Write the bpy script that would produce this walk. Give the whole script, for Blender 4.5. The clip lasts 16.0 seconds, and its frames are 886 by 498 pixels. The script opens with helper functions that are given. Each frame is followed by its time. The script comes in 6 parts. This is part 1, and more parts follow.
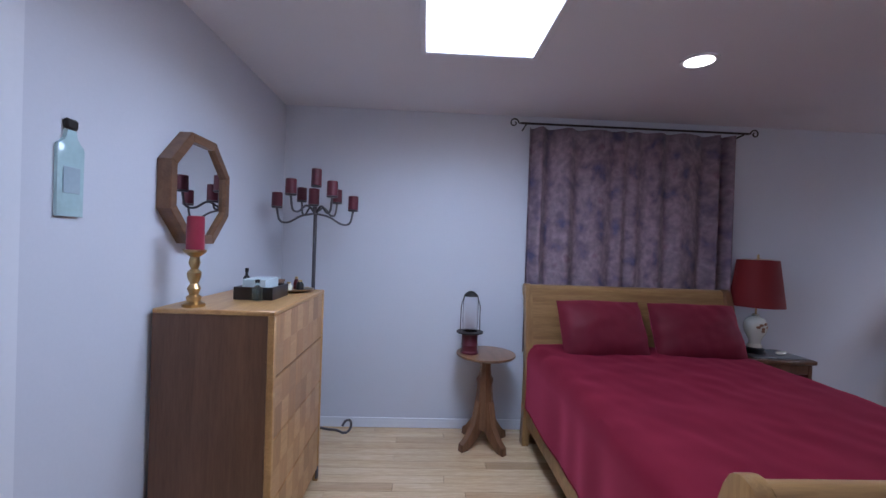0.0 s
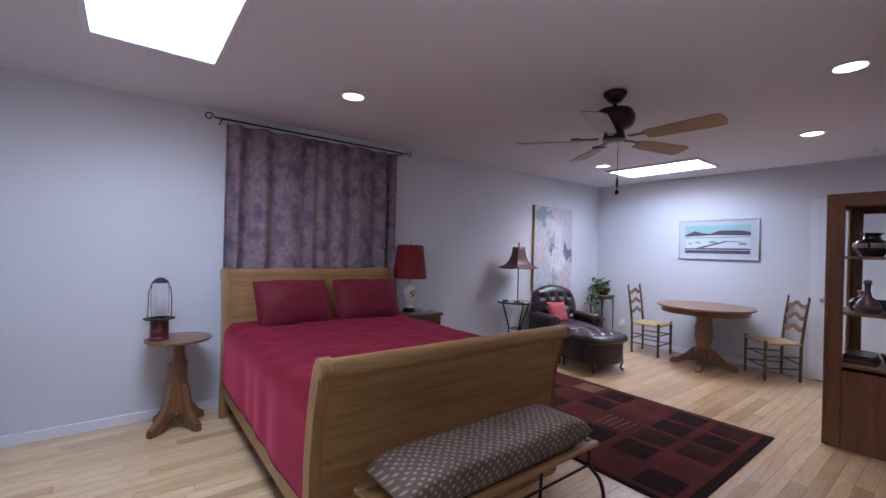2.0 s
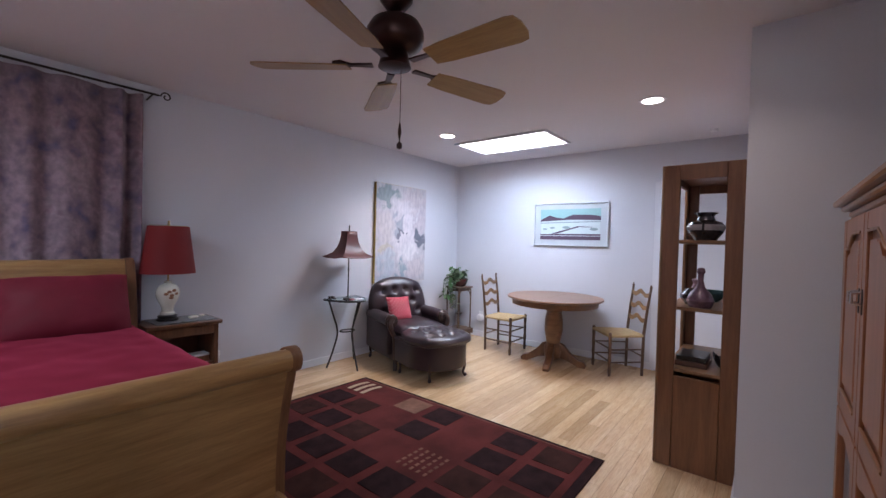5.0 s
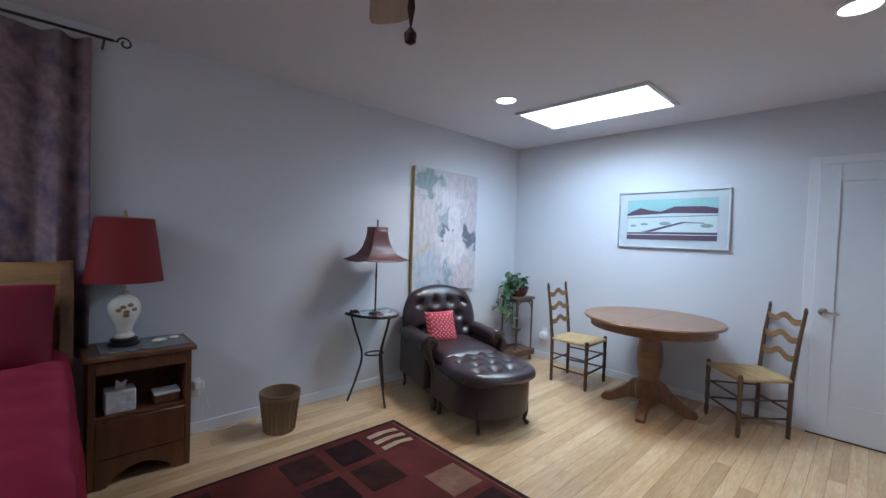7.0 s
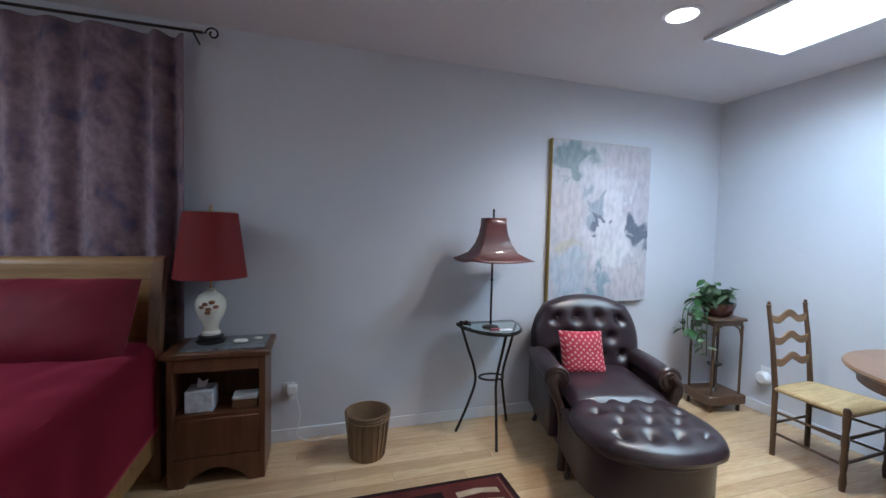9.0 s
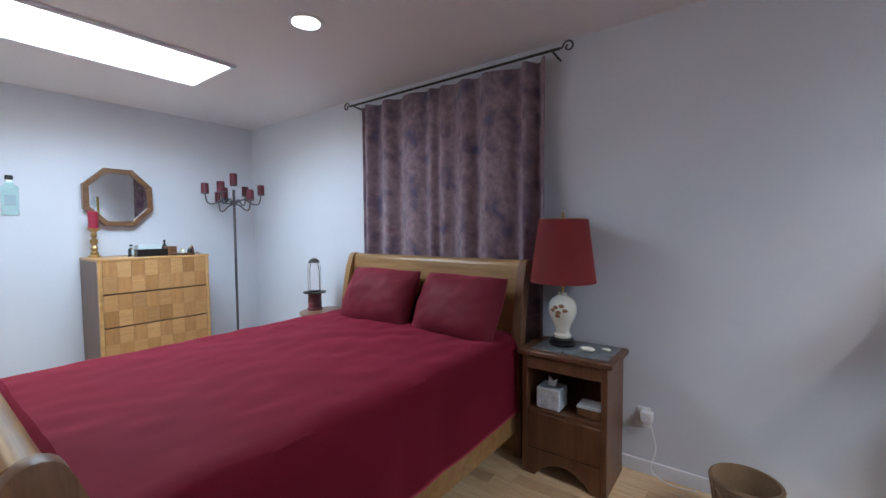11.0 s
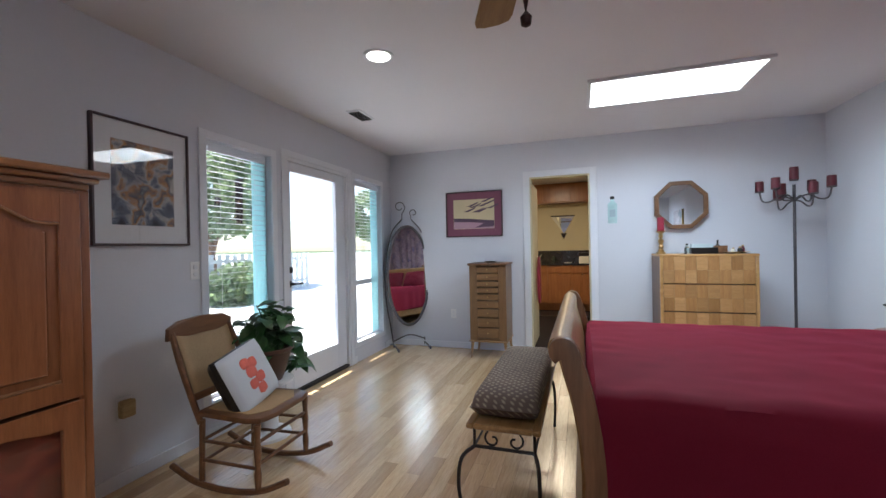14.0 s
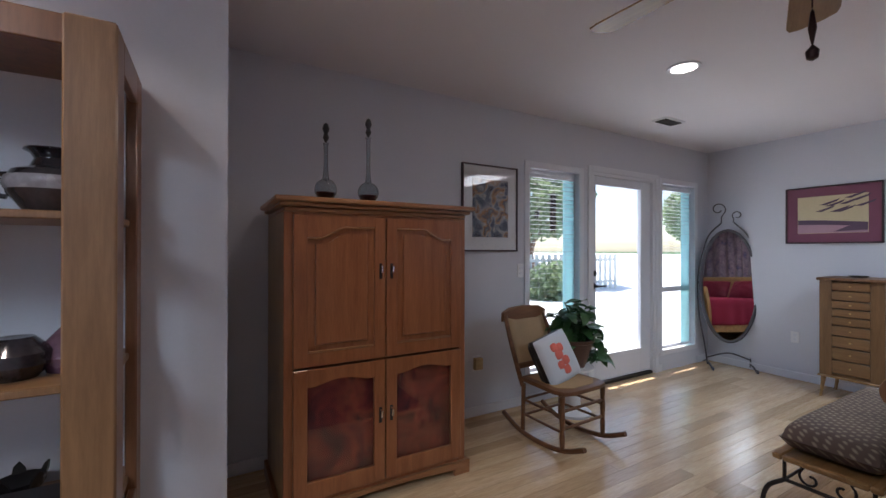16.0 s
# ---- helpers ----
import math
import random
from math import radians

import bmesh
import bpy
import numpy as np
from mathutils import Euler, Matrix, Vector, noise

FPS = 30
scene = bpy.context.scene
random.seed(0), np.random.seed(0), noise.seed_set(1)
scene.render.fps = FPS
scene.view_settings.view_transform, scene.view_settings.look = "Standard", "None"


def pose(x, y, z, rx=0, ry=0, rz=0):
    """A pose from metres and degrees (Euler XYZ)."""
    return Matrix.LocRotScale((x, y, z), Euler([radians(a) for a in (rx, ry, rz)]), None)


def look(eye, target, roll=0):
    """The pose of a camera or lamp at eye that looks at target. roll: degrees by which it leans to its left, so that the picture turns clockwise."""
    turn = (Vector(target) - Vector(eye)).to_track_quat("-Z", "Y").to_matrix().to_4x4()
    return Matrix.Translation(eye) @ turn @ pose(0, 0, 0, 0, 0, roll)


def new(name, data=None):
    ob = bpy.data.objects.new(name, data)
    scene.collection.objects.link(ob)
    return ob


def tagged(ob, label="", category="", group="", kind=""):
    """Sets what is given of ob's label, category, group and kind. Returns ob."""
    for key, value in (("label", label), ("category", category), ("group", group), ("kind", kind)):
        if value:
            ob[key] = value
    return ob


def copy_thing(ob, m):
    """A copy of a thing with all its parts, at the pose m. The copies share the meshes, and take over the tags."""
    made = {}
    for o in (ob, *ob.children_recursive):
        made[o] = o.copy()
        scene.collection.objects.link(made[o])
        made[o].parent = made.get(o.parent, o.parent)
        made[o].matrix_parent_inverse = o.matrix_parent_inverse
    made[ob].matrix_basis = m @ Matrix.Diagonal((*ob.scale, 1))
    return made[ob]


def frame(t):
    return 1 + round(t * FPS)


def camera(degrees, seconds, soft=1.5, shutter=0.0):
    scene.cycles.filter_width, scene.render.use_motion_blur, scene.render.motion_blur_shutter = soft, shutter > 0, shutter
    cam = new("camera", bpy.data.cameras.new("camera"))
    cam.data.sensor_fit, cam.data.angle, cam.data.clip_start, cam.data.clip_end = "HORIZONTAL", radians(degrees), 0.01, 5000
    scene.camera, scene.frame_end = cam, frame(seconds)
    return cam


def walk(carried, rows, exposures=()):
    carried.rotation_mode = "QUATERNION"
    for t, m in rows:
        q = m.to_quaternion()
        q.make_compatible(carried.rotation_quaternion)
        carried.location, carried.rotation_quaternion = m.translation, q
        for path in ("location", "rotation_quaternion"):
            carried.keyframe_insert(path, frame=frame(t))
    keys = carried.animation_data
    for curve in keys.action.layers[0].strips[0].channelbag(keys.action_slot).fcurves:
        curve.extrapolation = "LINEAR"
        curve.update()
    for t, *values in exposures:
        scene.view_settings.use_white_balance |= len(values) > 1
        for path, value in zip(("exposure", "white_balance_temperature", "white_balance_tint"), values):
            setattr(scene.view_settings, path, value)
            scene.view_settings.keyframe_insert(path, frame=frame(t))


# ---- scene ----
cam = camera(94.5, 16.0)
PATH = [
    (0, (1.221, -3.164, 1.42), (1.306, -1.166, 1.4), 2.0),
    (0.5, (1.21, -3.322, 1.35), (1.758, -1.399, 1.386), 1.6),
    (1, (1.267, -3.512, 1.361), (2.122, -1.705, 1.388), 1.5),
    (1.5, (1.315, -3.691, 1.345), (2.365, -1.989, 1.367), 1.4),
    (2, (1.365, -3.802, 1.349), (2.585, -2.218, 1.353), 1.5),
    (2.5, (1.485, -3.846, 1.325), (2.884, -2.416, 1.324), 1.6),
    (3, (1.654, -3.823, 1.324), (3.195, -2.548, 1.323), 1.5),
    (3.5, (1.881, -3.827, 1.314), (3.5, -2.652, 1.312), 1.6),
    (4, (2.139, -3.817, 1.34), (3.751, -2.633, 1.323), 1.5),
    (6.5, (3.247, -3.205, 1.317), (4.666, -1.797, 1.271), 2.1),
    (7, (3.43, -3.019, 1.342), (4.808, -1.571, 1.287), 2.0),
    (7.5, (3.697, -2.927, 1.333), (4.994, -1.406, 1.271), 1.9),
    (8, (3.937, -2.834, 1.312), (5.062, -1.182, 1.247), 1.9),
    (10.5, (4.474, -2.447, 1.357), (3.77, -0.578, 1.246), -0.1),
    (11, (4.534, -2.405, 1.34), (3.341, -0.804, 1.243), -0.4),
    (11.5, (4.59, -2.368, 1.331), (3.052, -1.093, 1.241), -1.1),
    (12, (4.639, -2.343, 1.259), (2.907, -1.347, 1.181), -1.0),
    (12.5, (4.689, -2.354, 1.223), (2.803, -1.691, 1.155), -1.1),
    (13, (4.746, -2.341, 1.19), (2.759, -2.114, 1.152), -1.3),
    (13.5, (4.812, -2.327, 1.222), (2.828, -2.58, 1.19), -1.4),
    (14, (4.96, -2.203, 1.237), (3.065, -2.843, 1.23), -1.1),
    (14.5, (5.11, -2.139, 1.285), (3.331, -3.053, 1.282), -0.8),
    (15, (5.129, -2.071, 1.32), (3.53, -3.271, 1.313), -0.7),
    (15.5, (5.153, -1.983, 1.301), (3.828, -3.481, 1.301), -0.3),
    (16, (5.252, -1.902, 1.29), (4.256, -3.636, 1.295), 0.1),
]
# seconds, stops, kelvin, tint
EXPOSURES = [(0, 0.9, 5700, 20), (1, 1.0, 5850, 20), (2.5, 1.15, 6220, 24), (4, 1.38, 6470, 24), (6.5, 1.25, 5950, 7), (8, 1.0, 5780, 4), (10.5, 1.66, 6080, 5), (12.5, 1.7, 6300, 11), (13.5, 1.5, 6370, 7), (14.5, 1.3, 6350, 10), (16, 1.1, 6300, 12)]
walk(cam, [(t, look(eye, target, roll)) for t, eye, target, roll in PATH], EXPOSURES)

# ---- world, sun, large lights ----
world = bpy.data.worlds.new("world")
scene.world = world
world.use_nodes = True
WN = world.node_tree
sky = WN.nodes.new("ShaderNodeTexSky")
sky.sky_type = "NISHITA"
sky.sun_disc = False
sky.sun_elevation, sky.sun_rotation = radians(68), radians(172)
WN.links.new(sky.outputs[0], WN.nodes["Background"].inputs[0])
WN.nodes["Background"].inputs[1].default_value = 0.15

L, S, H = 7.51, -4.54, 2.44      # room: x 0..L, y S..0


def lamp(name, kind, m, energy, color, **kw):
    d = bpy.data.lights.new(name, kind)
    d.energy, d.color = energy, color
    if kind == "AREA":
        d.shape = kw.get("shape", "RECTANGLE")
        d.size, d.size_y = kw["size"], kw.get("size_y", kw["size"])
        d.spread = radians(kw.get("spread", 180))
    if kind == "SUN":
        d.angle = radians(0.53)
    ob = new(name, d)
    ob.matrix_world = m
    return ob


PANELS = [(1.19, 1.75, -2.11, -1.02), (6.34, 6.90, -1.91, -0.865)]     # ceiling light panels
SPOTS = [(2.63, -1.05), (4.56, -3.36), (6.03, -2.93), (6.0, -0.98), (2.66, -3.38)]
PANEL_COL, SPOT_COL = (0.62, 0.815, 1.0), (1.0, 0.86, 0.76)
PANEL_W, SPOT_W = 12.8, 0.6
lamp("sun", "SUN", pose(0, 0, 5, 22, 0, 8), 5.0, (1, 0.95, 0.88))
for k, (x0, x1, y0, y1) in enumerate(PANELS):
    lamp("panel_light", "AREA", pose((x0 + x1) / 2, (y0 + y1) / 2, H - 0.03), PANEL_W, PANEL_COL, size=x1 - x0 - 0.04, size_y=y1 - y0 - 0.04, spread=160)
for x, y in SPOTS:
    lamp("downlight_bulb", "AREA", pose(x, y, H - 0.012), SPOT_W * ((8.0 if y > -1.5 else 4.0) if x > 5.5 else 1.8 if x > 4 else 1.0), SPOT_COL, size=0.13, shape="DISK", spread=125)
# Unseen fill light, added to brighten the bathroom behind the doorway.
lamp("bathroom_fill", "AREA", pose(-1.6, -2.6, H - 0.05), 13, (1.0, 0.82, 0.6), size=0.3)


# ---- materials ----
def nt(name):
    m = bpy.data.materials.new(name)
    m.use_nodes = True
    return m, m.node_tree, m.node_tree.nodes["Principled BSDF"]


def tex(t, kind, vec, **kw):
    n = t.nodes.new(kind)
    for k, v in kw.items():
        n.inputs[k].default_value = v
    t.links.new(vec, n.inputs["Vector"])
    return n


def ramp(t, fac, stops):
    r = t.nodes.new("ShaderNodeValToRGB")
    e = r.color_ramp.elements
    while len(e) < len(stops):
        e.new(0.5)
    for el, (p, c) in zip(e, stops):
        el.position, el.color = p, (*c, 1)
    t.links.new(fac, r.inputs[0])
    return r.outputs[0]


def mixc(t, kind, fac, a, b):
    n = t.nodes.new("ShaderNodeMix")
    n.data_type, n.blend_type = "RGBA", kind
    for sock, v in ((n.inputs[0], fac), (n.inputs[6], a), (n.inputs[7], b)):
        if hasattr(v, "links"):
            t.links.new(v, sock)
        else:
            sock.default_value = (*v, 1) if isinstance(v, tuple) else v
    return n.outputs[2]


def coords(t, scale=(1, 1, 1), rot=(0, 0, 0), world_space=False):
    if world_space:
        src = t.nodes.new("ShaderNodeNewGeometry").outputs["Position"]
    else:
        src = t.nodes.new("ShaderNodeTexCoord").outputs["Object"]
    mp = t.nodes.new("ShaderNodeMapping")
    mp.inputs["Scale"].default_value = scale
    mp.inputs["Rotation"].default_value = rot
    t.links.new(src, mp.inputs["Vector"])
    return mp.outputs[0]


def bump(t, b, height, strength, dist=0.002):
    n = t.nodes.new("ShaderNodeBump")
    n.inputs["Strength"].default_value, n.inputs["Distance"].default_value = strength, dist
    t.links.new(height, n.inputs["Height"])
    t.links.new(n.outputs[0], b.inputs["Normal"])


def surf(name, col, rough=0.5, metal=0.0, vary=0.12, big=1.5, small=60, relief=0.15, coat=0.0, sheen=0.0, spec=0.5):
    """A plain surface with stains at one scale and grain at another."""
    m, t, b = nt(name)
    v = coords(t)
    n1 = tex(t, "ShaderNodeTexNoise", v, Scale=big, Detail=4.0)
    n2 = tex(t, "ShaderNodeTexNoise", v, Scale=small, Detail=3.0)
    dark = tuple(c * (1 - vary) for c in col)
    light = tuple(min(1, c * (1 + vary)) for c in col)
    c1 = ramp(t, n1.outputs[0], [(0.3, dark), (0.7, light)])
    c2 = ramp(t, n2.outputs[0], [(0.3, (1 - vary * .6,) * 3), (0.7, (1, 1, 1))])
    t.links.new(mixc(t, "MULTIPLY", 1.0, c1, c2), b.inputs["Base Color"])
    rr = t.nodes.new("ShaderNodeMapRange")
    rr.inputs[3].default_value, rr.inputs[4].default_value = max(0.02, rough - 0.08), min(1, rough + 0.08)
    t.links.new(n1.outputs[0], rr.inputs[0])
    t.links.new(rr.outputs[0], b.inputs["Roughness"])
    b.inputs["Metallic"].default_value = metal
    b.inputs["Coat Weight"].default_value = coat
    b.inputs["Sheen Weight"].default_value = sheen
    b.inputs["Specular IOR Level"].default_value = spec
    if relief:
        bump(t, b, n2.outputs[0], relief)
    return m


def wood(name, c1, c2, axis="x", rough=0.4, scale=1.0, piece=None, coat=0.15):
    """Timber with long grain along one axis; piece: "object" or "island" gives each piece its own tone."""
    m, t, b = nt(name)
    st = {"x": (1.2, 14, 14), "y": (14, 1.2, 14), "z": (14, 14, 1.2)}[axis]
    v = coords(t, tuple(s * scale for s in st))
    if piece:
        rnd = t.nodes.new("ShaderNodeObjectInfo").outputs["Random"] if piece == "object" else t.nodes.new("ShaderNodeNewGeometry").outputs["Random Per Island"]
        off = t.nodes.new("ShaderNodeVectorMath")
        off.operation = "ADD"
        mul = t.nodes.new("ShaderNodeMath")
        mul.operation = "MULTIPLY"
        mul.inputs[1].default_value = 37.0
        t.links.new(rnd, mul.inputs[0])
        t.links.new(v, off.inputs[0])
        t.links.new(mul.outputs[0], off.inputs[1])
        v = off.outputs[0]
    n1 = tex(t, "ShaderNodeTexNoise", v, Scale=1.6, Detail=5.0, Distortion=0.6)
    n2 = tex(t, "ShaderNodeTexNoise", v, Scale=9.0, Detail=4.0, Roughness=0.7)
    n3 = tex(t, "ShaderNodeTexNoise", coords(t), Scale=1.4, Detail=2.0)
    c = ramp(t, n1.outputs[0], [(0.32, c2), (0.5, tuple((a + d) / 2 for a, d in zip(c1, c2))), (0.68, c1)])
    g = ramp(t, n2.outputs[0], [(0.35, (0.78, 0.74, 0.7)), (0.6, (1, 1, 1))])
    c = mixc(t, "MULTIPLY", 0.8, c, g)
    w = ramp(t, n3.outputs[0], [(0.3, (0.85, 0.84, 0.83)), (0.7, (1, 1, 1))])
    c = mixc(t, "MULTIPLY", 0.8, c, w)
    if piece:
        tone = ramp(t, rnd, [(0.0, (0.72, 0.66, 0.6)), (0.3, (0.95, 0.91, 0.86)), (0.75, (1.03, 1.0, 0.98)), (1.0, (0.86, 0.8, 0.73))])
        c = mixc(t, "MULTIPLY", 1.0, c, tone)
    t.links.new(c, b.inputs["Base Color"])
    b.inputs["Roughness"].default_value = rough
    b.inputs["Coat Weight"].default_value = coat
    b.inputs["Coat Roughness"].default_value = 0.25
    bump(t, b, n2.outputs[0], 0.12, 0.001)
    return m


def blotch(name, stops, scale=3.0, rough=0.8, stretch=(1, 1, 1), distort=1.0, sheen=0.0, weave=250):
    """Patches of several colours, for printed cloth and painting."""
    m, t, b = nt(name)
    v = coords(t, stretch)
    n = tex(t, "ShaderNodeTexNoise", v, Scale=scale, Detail=3.0, Distortion=distort)
    n2 = tex(t, "ShaderNodeTexNoise", v, Scale=scale * 3.1, Detail=5.0, Distortion=distort)
    n3 = tex(t, "ShaderNodeTexNoise", coords(t), Scale=weave, Detail=1.0)
    c = ramp(t, n.outputs[0], stops)
    g = ramp(t, n2.outputs[0], [(0.35, (0.62, 0.62, 0.66)), (0.65, (1.15, 1.12, 1.1))])
    t.links.new(mixc(t, "MULTIPLY", 0.7, c, g), b.inputs["Base Color"])
    b.inputs["Roughness"].default_value = rough
    b.inputs["Sheen Weight"].default_value = sheen
    bump(t, b, n3.outputs[0], 0.1, 0.001)
    return m


def glow(name, col, s):
    m, t, b = nt(name)
    b.inputs["Base Color"].default_value = (*col, 1)
    b.inputs["Emission Color"].default_value = (*col, 1)
    b.inputs["Emission Strength"].default_value = s
    return m


def glassy(name, col=(1, 1, 1), rough=0.0, alpha=1.0):
    m, t, b = nt(name)
    b.inputs["Base Color"].default_value = (*col, 1)
    b.inputs["Transmission Weight"].default_value = 1.0
    b.inputs["Roughness"].default_value = rough
    b.inputs["IOR"].default_value = 1.45
    return m


def pane_mat():
    m, t, b = nt("window_pane")
    t.nodes.remove(b)
    tr, gl, mx = (t.nodes.new(k) for k in ("ShaderNodeBsdfTransparent", "ShaderNodeBsdfGlossy", "ShaderNodeMixShader"))
    gl.inputs["Roughness"].default_value = 0.02
    fr = t.nodes.new("ShaderNodeLayerWeight")
    pw, ml = t.nodes.new("ShaderNodeMath"), t.nodes.new("ShaderNodeMath")
    pw.operation, ml.operation = "POWER", "MULTIPLY_ADD"
    pw.inputs[1].default_value = 4.0
    ml.inputs[1].default_value, ml.inputs[2].default_value = 0.7, 0.05
    t.links.new(fr.outputs["Facing"], pw.inputs[0])
    t.links.new(pw.outputs[0], ml.inputs[0])
    t.links.new(ml.outputs[0], mx.inputs[0])
    t.links.new(tr.outputs[0], mx.inputs[1])
    t.links.new(gl.outputs[0], mx.inputs[2])
    t.links.new(mx.outputs[0], t.nodes["Material Output"].inputs[0])
    return m


M_WALL = surf("wall_paint", (0.62, 0.63, 0.69), 0.75, vary=0.035, big=0.8, small=90, relief=0.12)
M_CEIL = surf("ceiling_paint", (0.72, 0.7, 0.74), 0.85, vary=0.03, big=0.7, small=120, relief=0.25)
M_TRIM = surf("trim_paint", (0.72, 0.73, 0.78), 0.4, vary=0.03, relief=0.03)
M_DOOR = surf("door_paint", (0.68, 0.7, 0.76), 0.4, vary=0.03, relief=0.03)
M_PLANK = wood("floor_plank", (0.78, 0.6, 0.385), (0.69, 0.495, 0.295), "x", 0.24, 1.0, "object", 0.35)
M_PLANKS = wood("floor_planks_far", (0.78, 0.6, 0.385), (0.69, 0.495, 0.295), "x", 0.24, 1.0, "island", 0.35)
M_SUB = surf("subfloor", (0.16, 0.1, 0.06), 0.8)
M_OAK = wood("honey_oak", (0.41, 0.238, 0.096), (0.27, 0.142, 0.053), "x", 0.35)
M_OCTO = wood("mirror_frame_oak", (0.22, 0.11, 0.052), (0.15, 0.07, 0.034), "x", 0.35)
M_JOAK = wood("chest_oak", (0.28, 0.155, 0.068), (0.2, 0.105, 0.046), "y", 0.38)
M_JOAKZ = wood("chest_oak_upright", (0.25, 0.138, 0.062), (0.18, 0.095, 0.042), "z", 0.38)
M_OAKZ = wood("honey_oak_upright", (0.41, 0.238, 0.096), (0.27, 0.142, 0.053), "z", 0.35)
M_ARM = wood("armoire_oak", (0.35, 0.13, 0.052), (0.265, 0.092, 0.036), "z", 0.3, coat=0.35)
M_ARMS = wood("armoire_side_oak", (0.42, 0.265, 0.13), (0.3, 0.175, 0.08), "z", 0.35, 0.6)
M_SHELF = wood("shelf_unit_oak", (0.23, 0.098, 0.043), (0.155, 0.062, 0.028), "z", 0.35)
M_SHELF_F = wood("shelf_front_oak", (0.27, 0.145, 0.068), (0.2, 0.1, 0.045), "z", 0.4)
M_CARVE = wood("carved_dark_wood", (0.055, 0.028, 0.022), (0.035, 0.018, 0.015), "z", 0.3)
M_ARMX = wood("armoire_oak_rail", (0.37, 0.175, 0.075), (0.28, 0.12, 0.05), "x", 0.3, coat=0.35)
M_DARKOAK = wood("dark_oak", (0.17, 0.07, 0.032), (0.1, 0.04, 0.019), "z", 0.4)
M_WALNUT = wood("brown_wood", (0.26, 0.125, 0.06), (0.15, 0.068, 0.032), "z", 0.45)
M_TABLE = wood("table_oak", (0.27, 0.135, 0.065), (0.18, 0.088, 0.04), "y", 0.28)
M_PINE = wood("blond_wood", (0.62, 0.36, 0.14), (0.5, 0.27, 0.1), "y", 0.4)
# Blond wood darkened: the shade on the dresser's sides is put into the colour.
M_PINE_SHADED = wood("blond_wood_shaded", (0.2, 0.095, 0.05), (0.14, 0.065, 0.034), "z", 0.45)
M_VEN_A = wood("veneer_light", (0.62, 0.37, 0.17), (0.54, 0.31, 0.135), "y", 0.4, 2.0, "object")
M_VEN_B = wood("veneer_dark", (0.53, 0.29, 0.115), (0.44, 0.23, 0.09), "z", 0.4, 2.0, "object")
M_CHAIR = wood("chair_wood", (0.14, 0.075, 0.04), (0.08, 0.042, 0.024), "z", 0.4)
M_SLAT = wood("chair_slat", (0.32, 0.18, 0.08), (0.22, 0.12, 0.05), "x", 0.45)
M_ROCK = wood("rocker_wood", (0.22, 0.1, 0.045), (0.14, 0.062, 0.028), "x", 0.4)
M_RUSH = wood("rush_seat", (0.6, 0.45, 0.24), (0.42, 0.29, 0.14), "x", 0.8, 3.0, coat=0)
M_CANE = surf("woven_cane", (0.45, 0.3, 0.16), 0.7, vary=0.3, small=160, relief=0.6)
M_WICK = surf("woven_basket", (0.23, 0.14, 0.075), 0.7, vary=0.3, small=120, relief=0.6)
M_SATIN = surf("crimson_coverlet", (0.135, 0.009, 0.02), 0.7, vary=0.14, big=2.2, small=240, relief=0.2, spec=0.05, sheen=0.46)
M_PILLOW = surf("crimson_pillowcase", (0.145, 0.014, 0.026), 0.6, vary=0.12, big=5, small=240, relief=0.2, spec=0.15, sheen=0.35)
for m_ in (M_SATIN, M_PILLOW):
    m_.node_tree.nodes["Principled BSDF"].inputs["Sheen Tint"].default_value = (1.0, 0.14, 0.26, 1)
    m_.node_tree.nodes["Principled BSDF"].inputs["Sheen Roughness"].default_value = 0.45
M_SHADE = surf("red_lampshade_cloth", (0.19, 0.008, 0.01), 0.75, vary=0.08, small=200, relief=0.2)
M_PAGODA = surf("red_lacquer_shade", (0.095, 0.009, 0.009), 0.5, vary=0.2, big=8, small=60, relief=0.05, coat=0.15)
M_LEATHER = surf("oxblood_leather", (0.03, 0.017, 0.022), 0.36, vary=0.2, big=6, small=140, relief=0.25, coat=0.12)
M_LEATHER.node_tree.nodes["Principled BSDF"].inputs["Coat Roughness"].default_value = 0.25
M_IRON = surf("dark_iron", (0.04, 0.034, 0.032), 0.45, 0.7, vary=0.2, small=90, relief=0.15)
# Dark iron lightened to grey: haze over mirror stand and candelabra, as colour.
M_IRON_HAZED = surf("hazed_dark_iron", (0.11, 0.1, 0.11), 0.45, 0.5, vary=0.2, small=90, relief=0.15)
M_BRONZE = surf("bronze_fan_metal", (0.045, 0.022, 0.02), 0.3, 0.8, vary=0.2)
M_BRASS = surf("polished_brass", (0.52, 0.36, 0.17), 0.3, 1.0, vary=0.1)
M_CHROME = surf("satin_nickel", (0.7, 0.7, 0.7), 0.22, 1.0, vary=0.05)
M_BLADE = wood("fan_blade_wood", (0.4, 0.25, 0.09), (0.3, 0.17, 0.06), "x", 0.4)
M_CER = surf("glazed_ceramic", (0.78, 0.75, 0.66), 0.15, vary=0.05, relief=0.02, coat=0.5)
M_CERP = surf("painted_blossoms", (0.35, 0.16, 0.08), 0.3, vary=0.4, small=30, relief=0.05)
M_BLACK = surf("black_lacquer", (0.012, 0.01, 0.01), 0.3, vary=0.2, relief=0.05)
M_VASE = surf("dark_glazed_vase", (0.035, 0.03, 0.035), 0.15, vary=0.4, big=14, coat=0.4)
M_VBAND = surf("grey_vase_band", (0.3, 0.28, 0.3), 0.25, vary=0.3, big=14)
M_MAUVEV = surf("mauve_glazed_vase", (0.17, 0.09, 0.125), 0.25, vary=0.3, big=14)
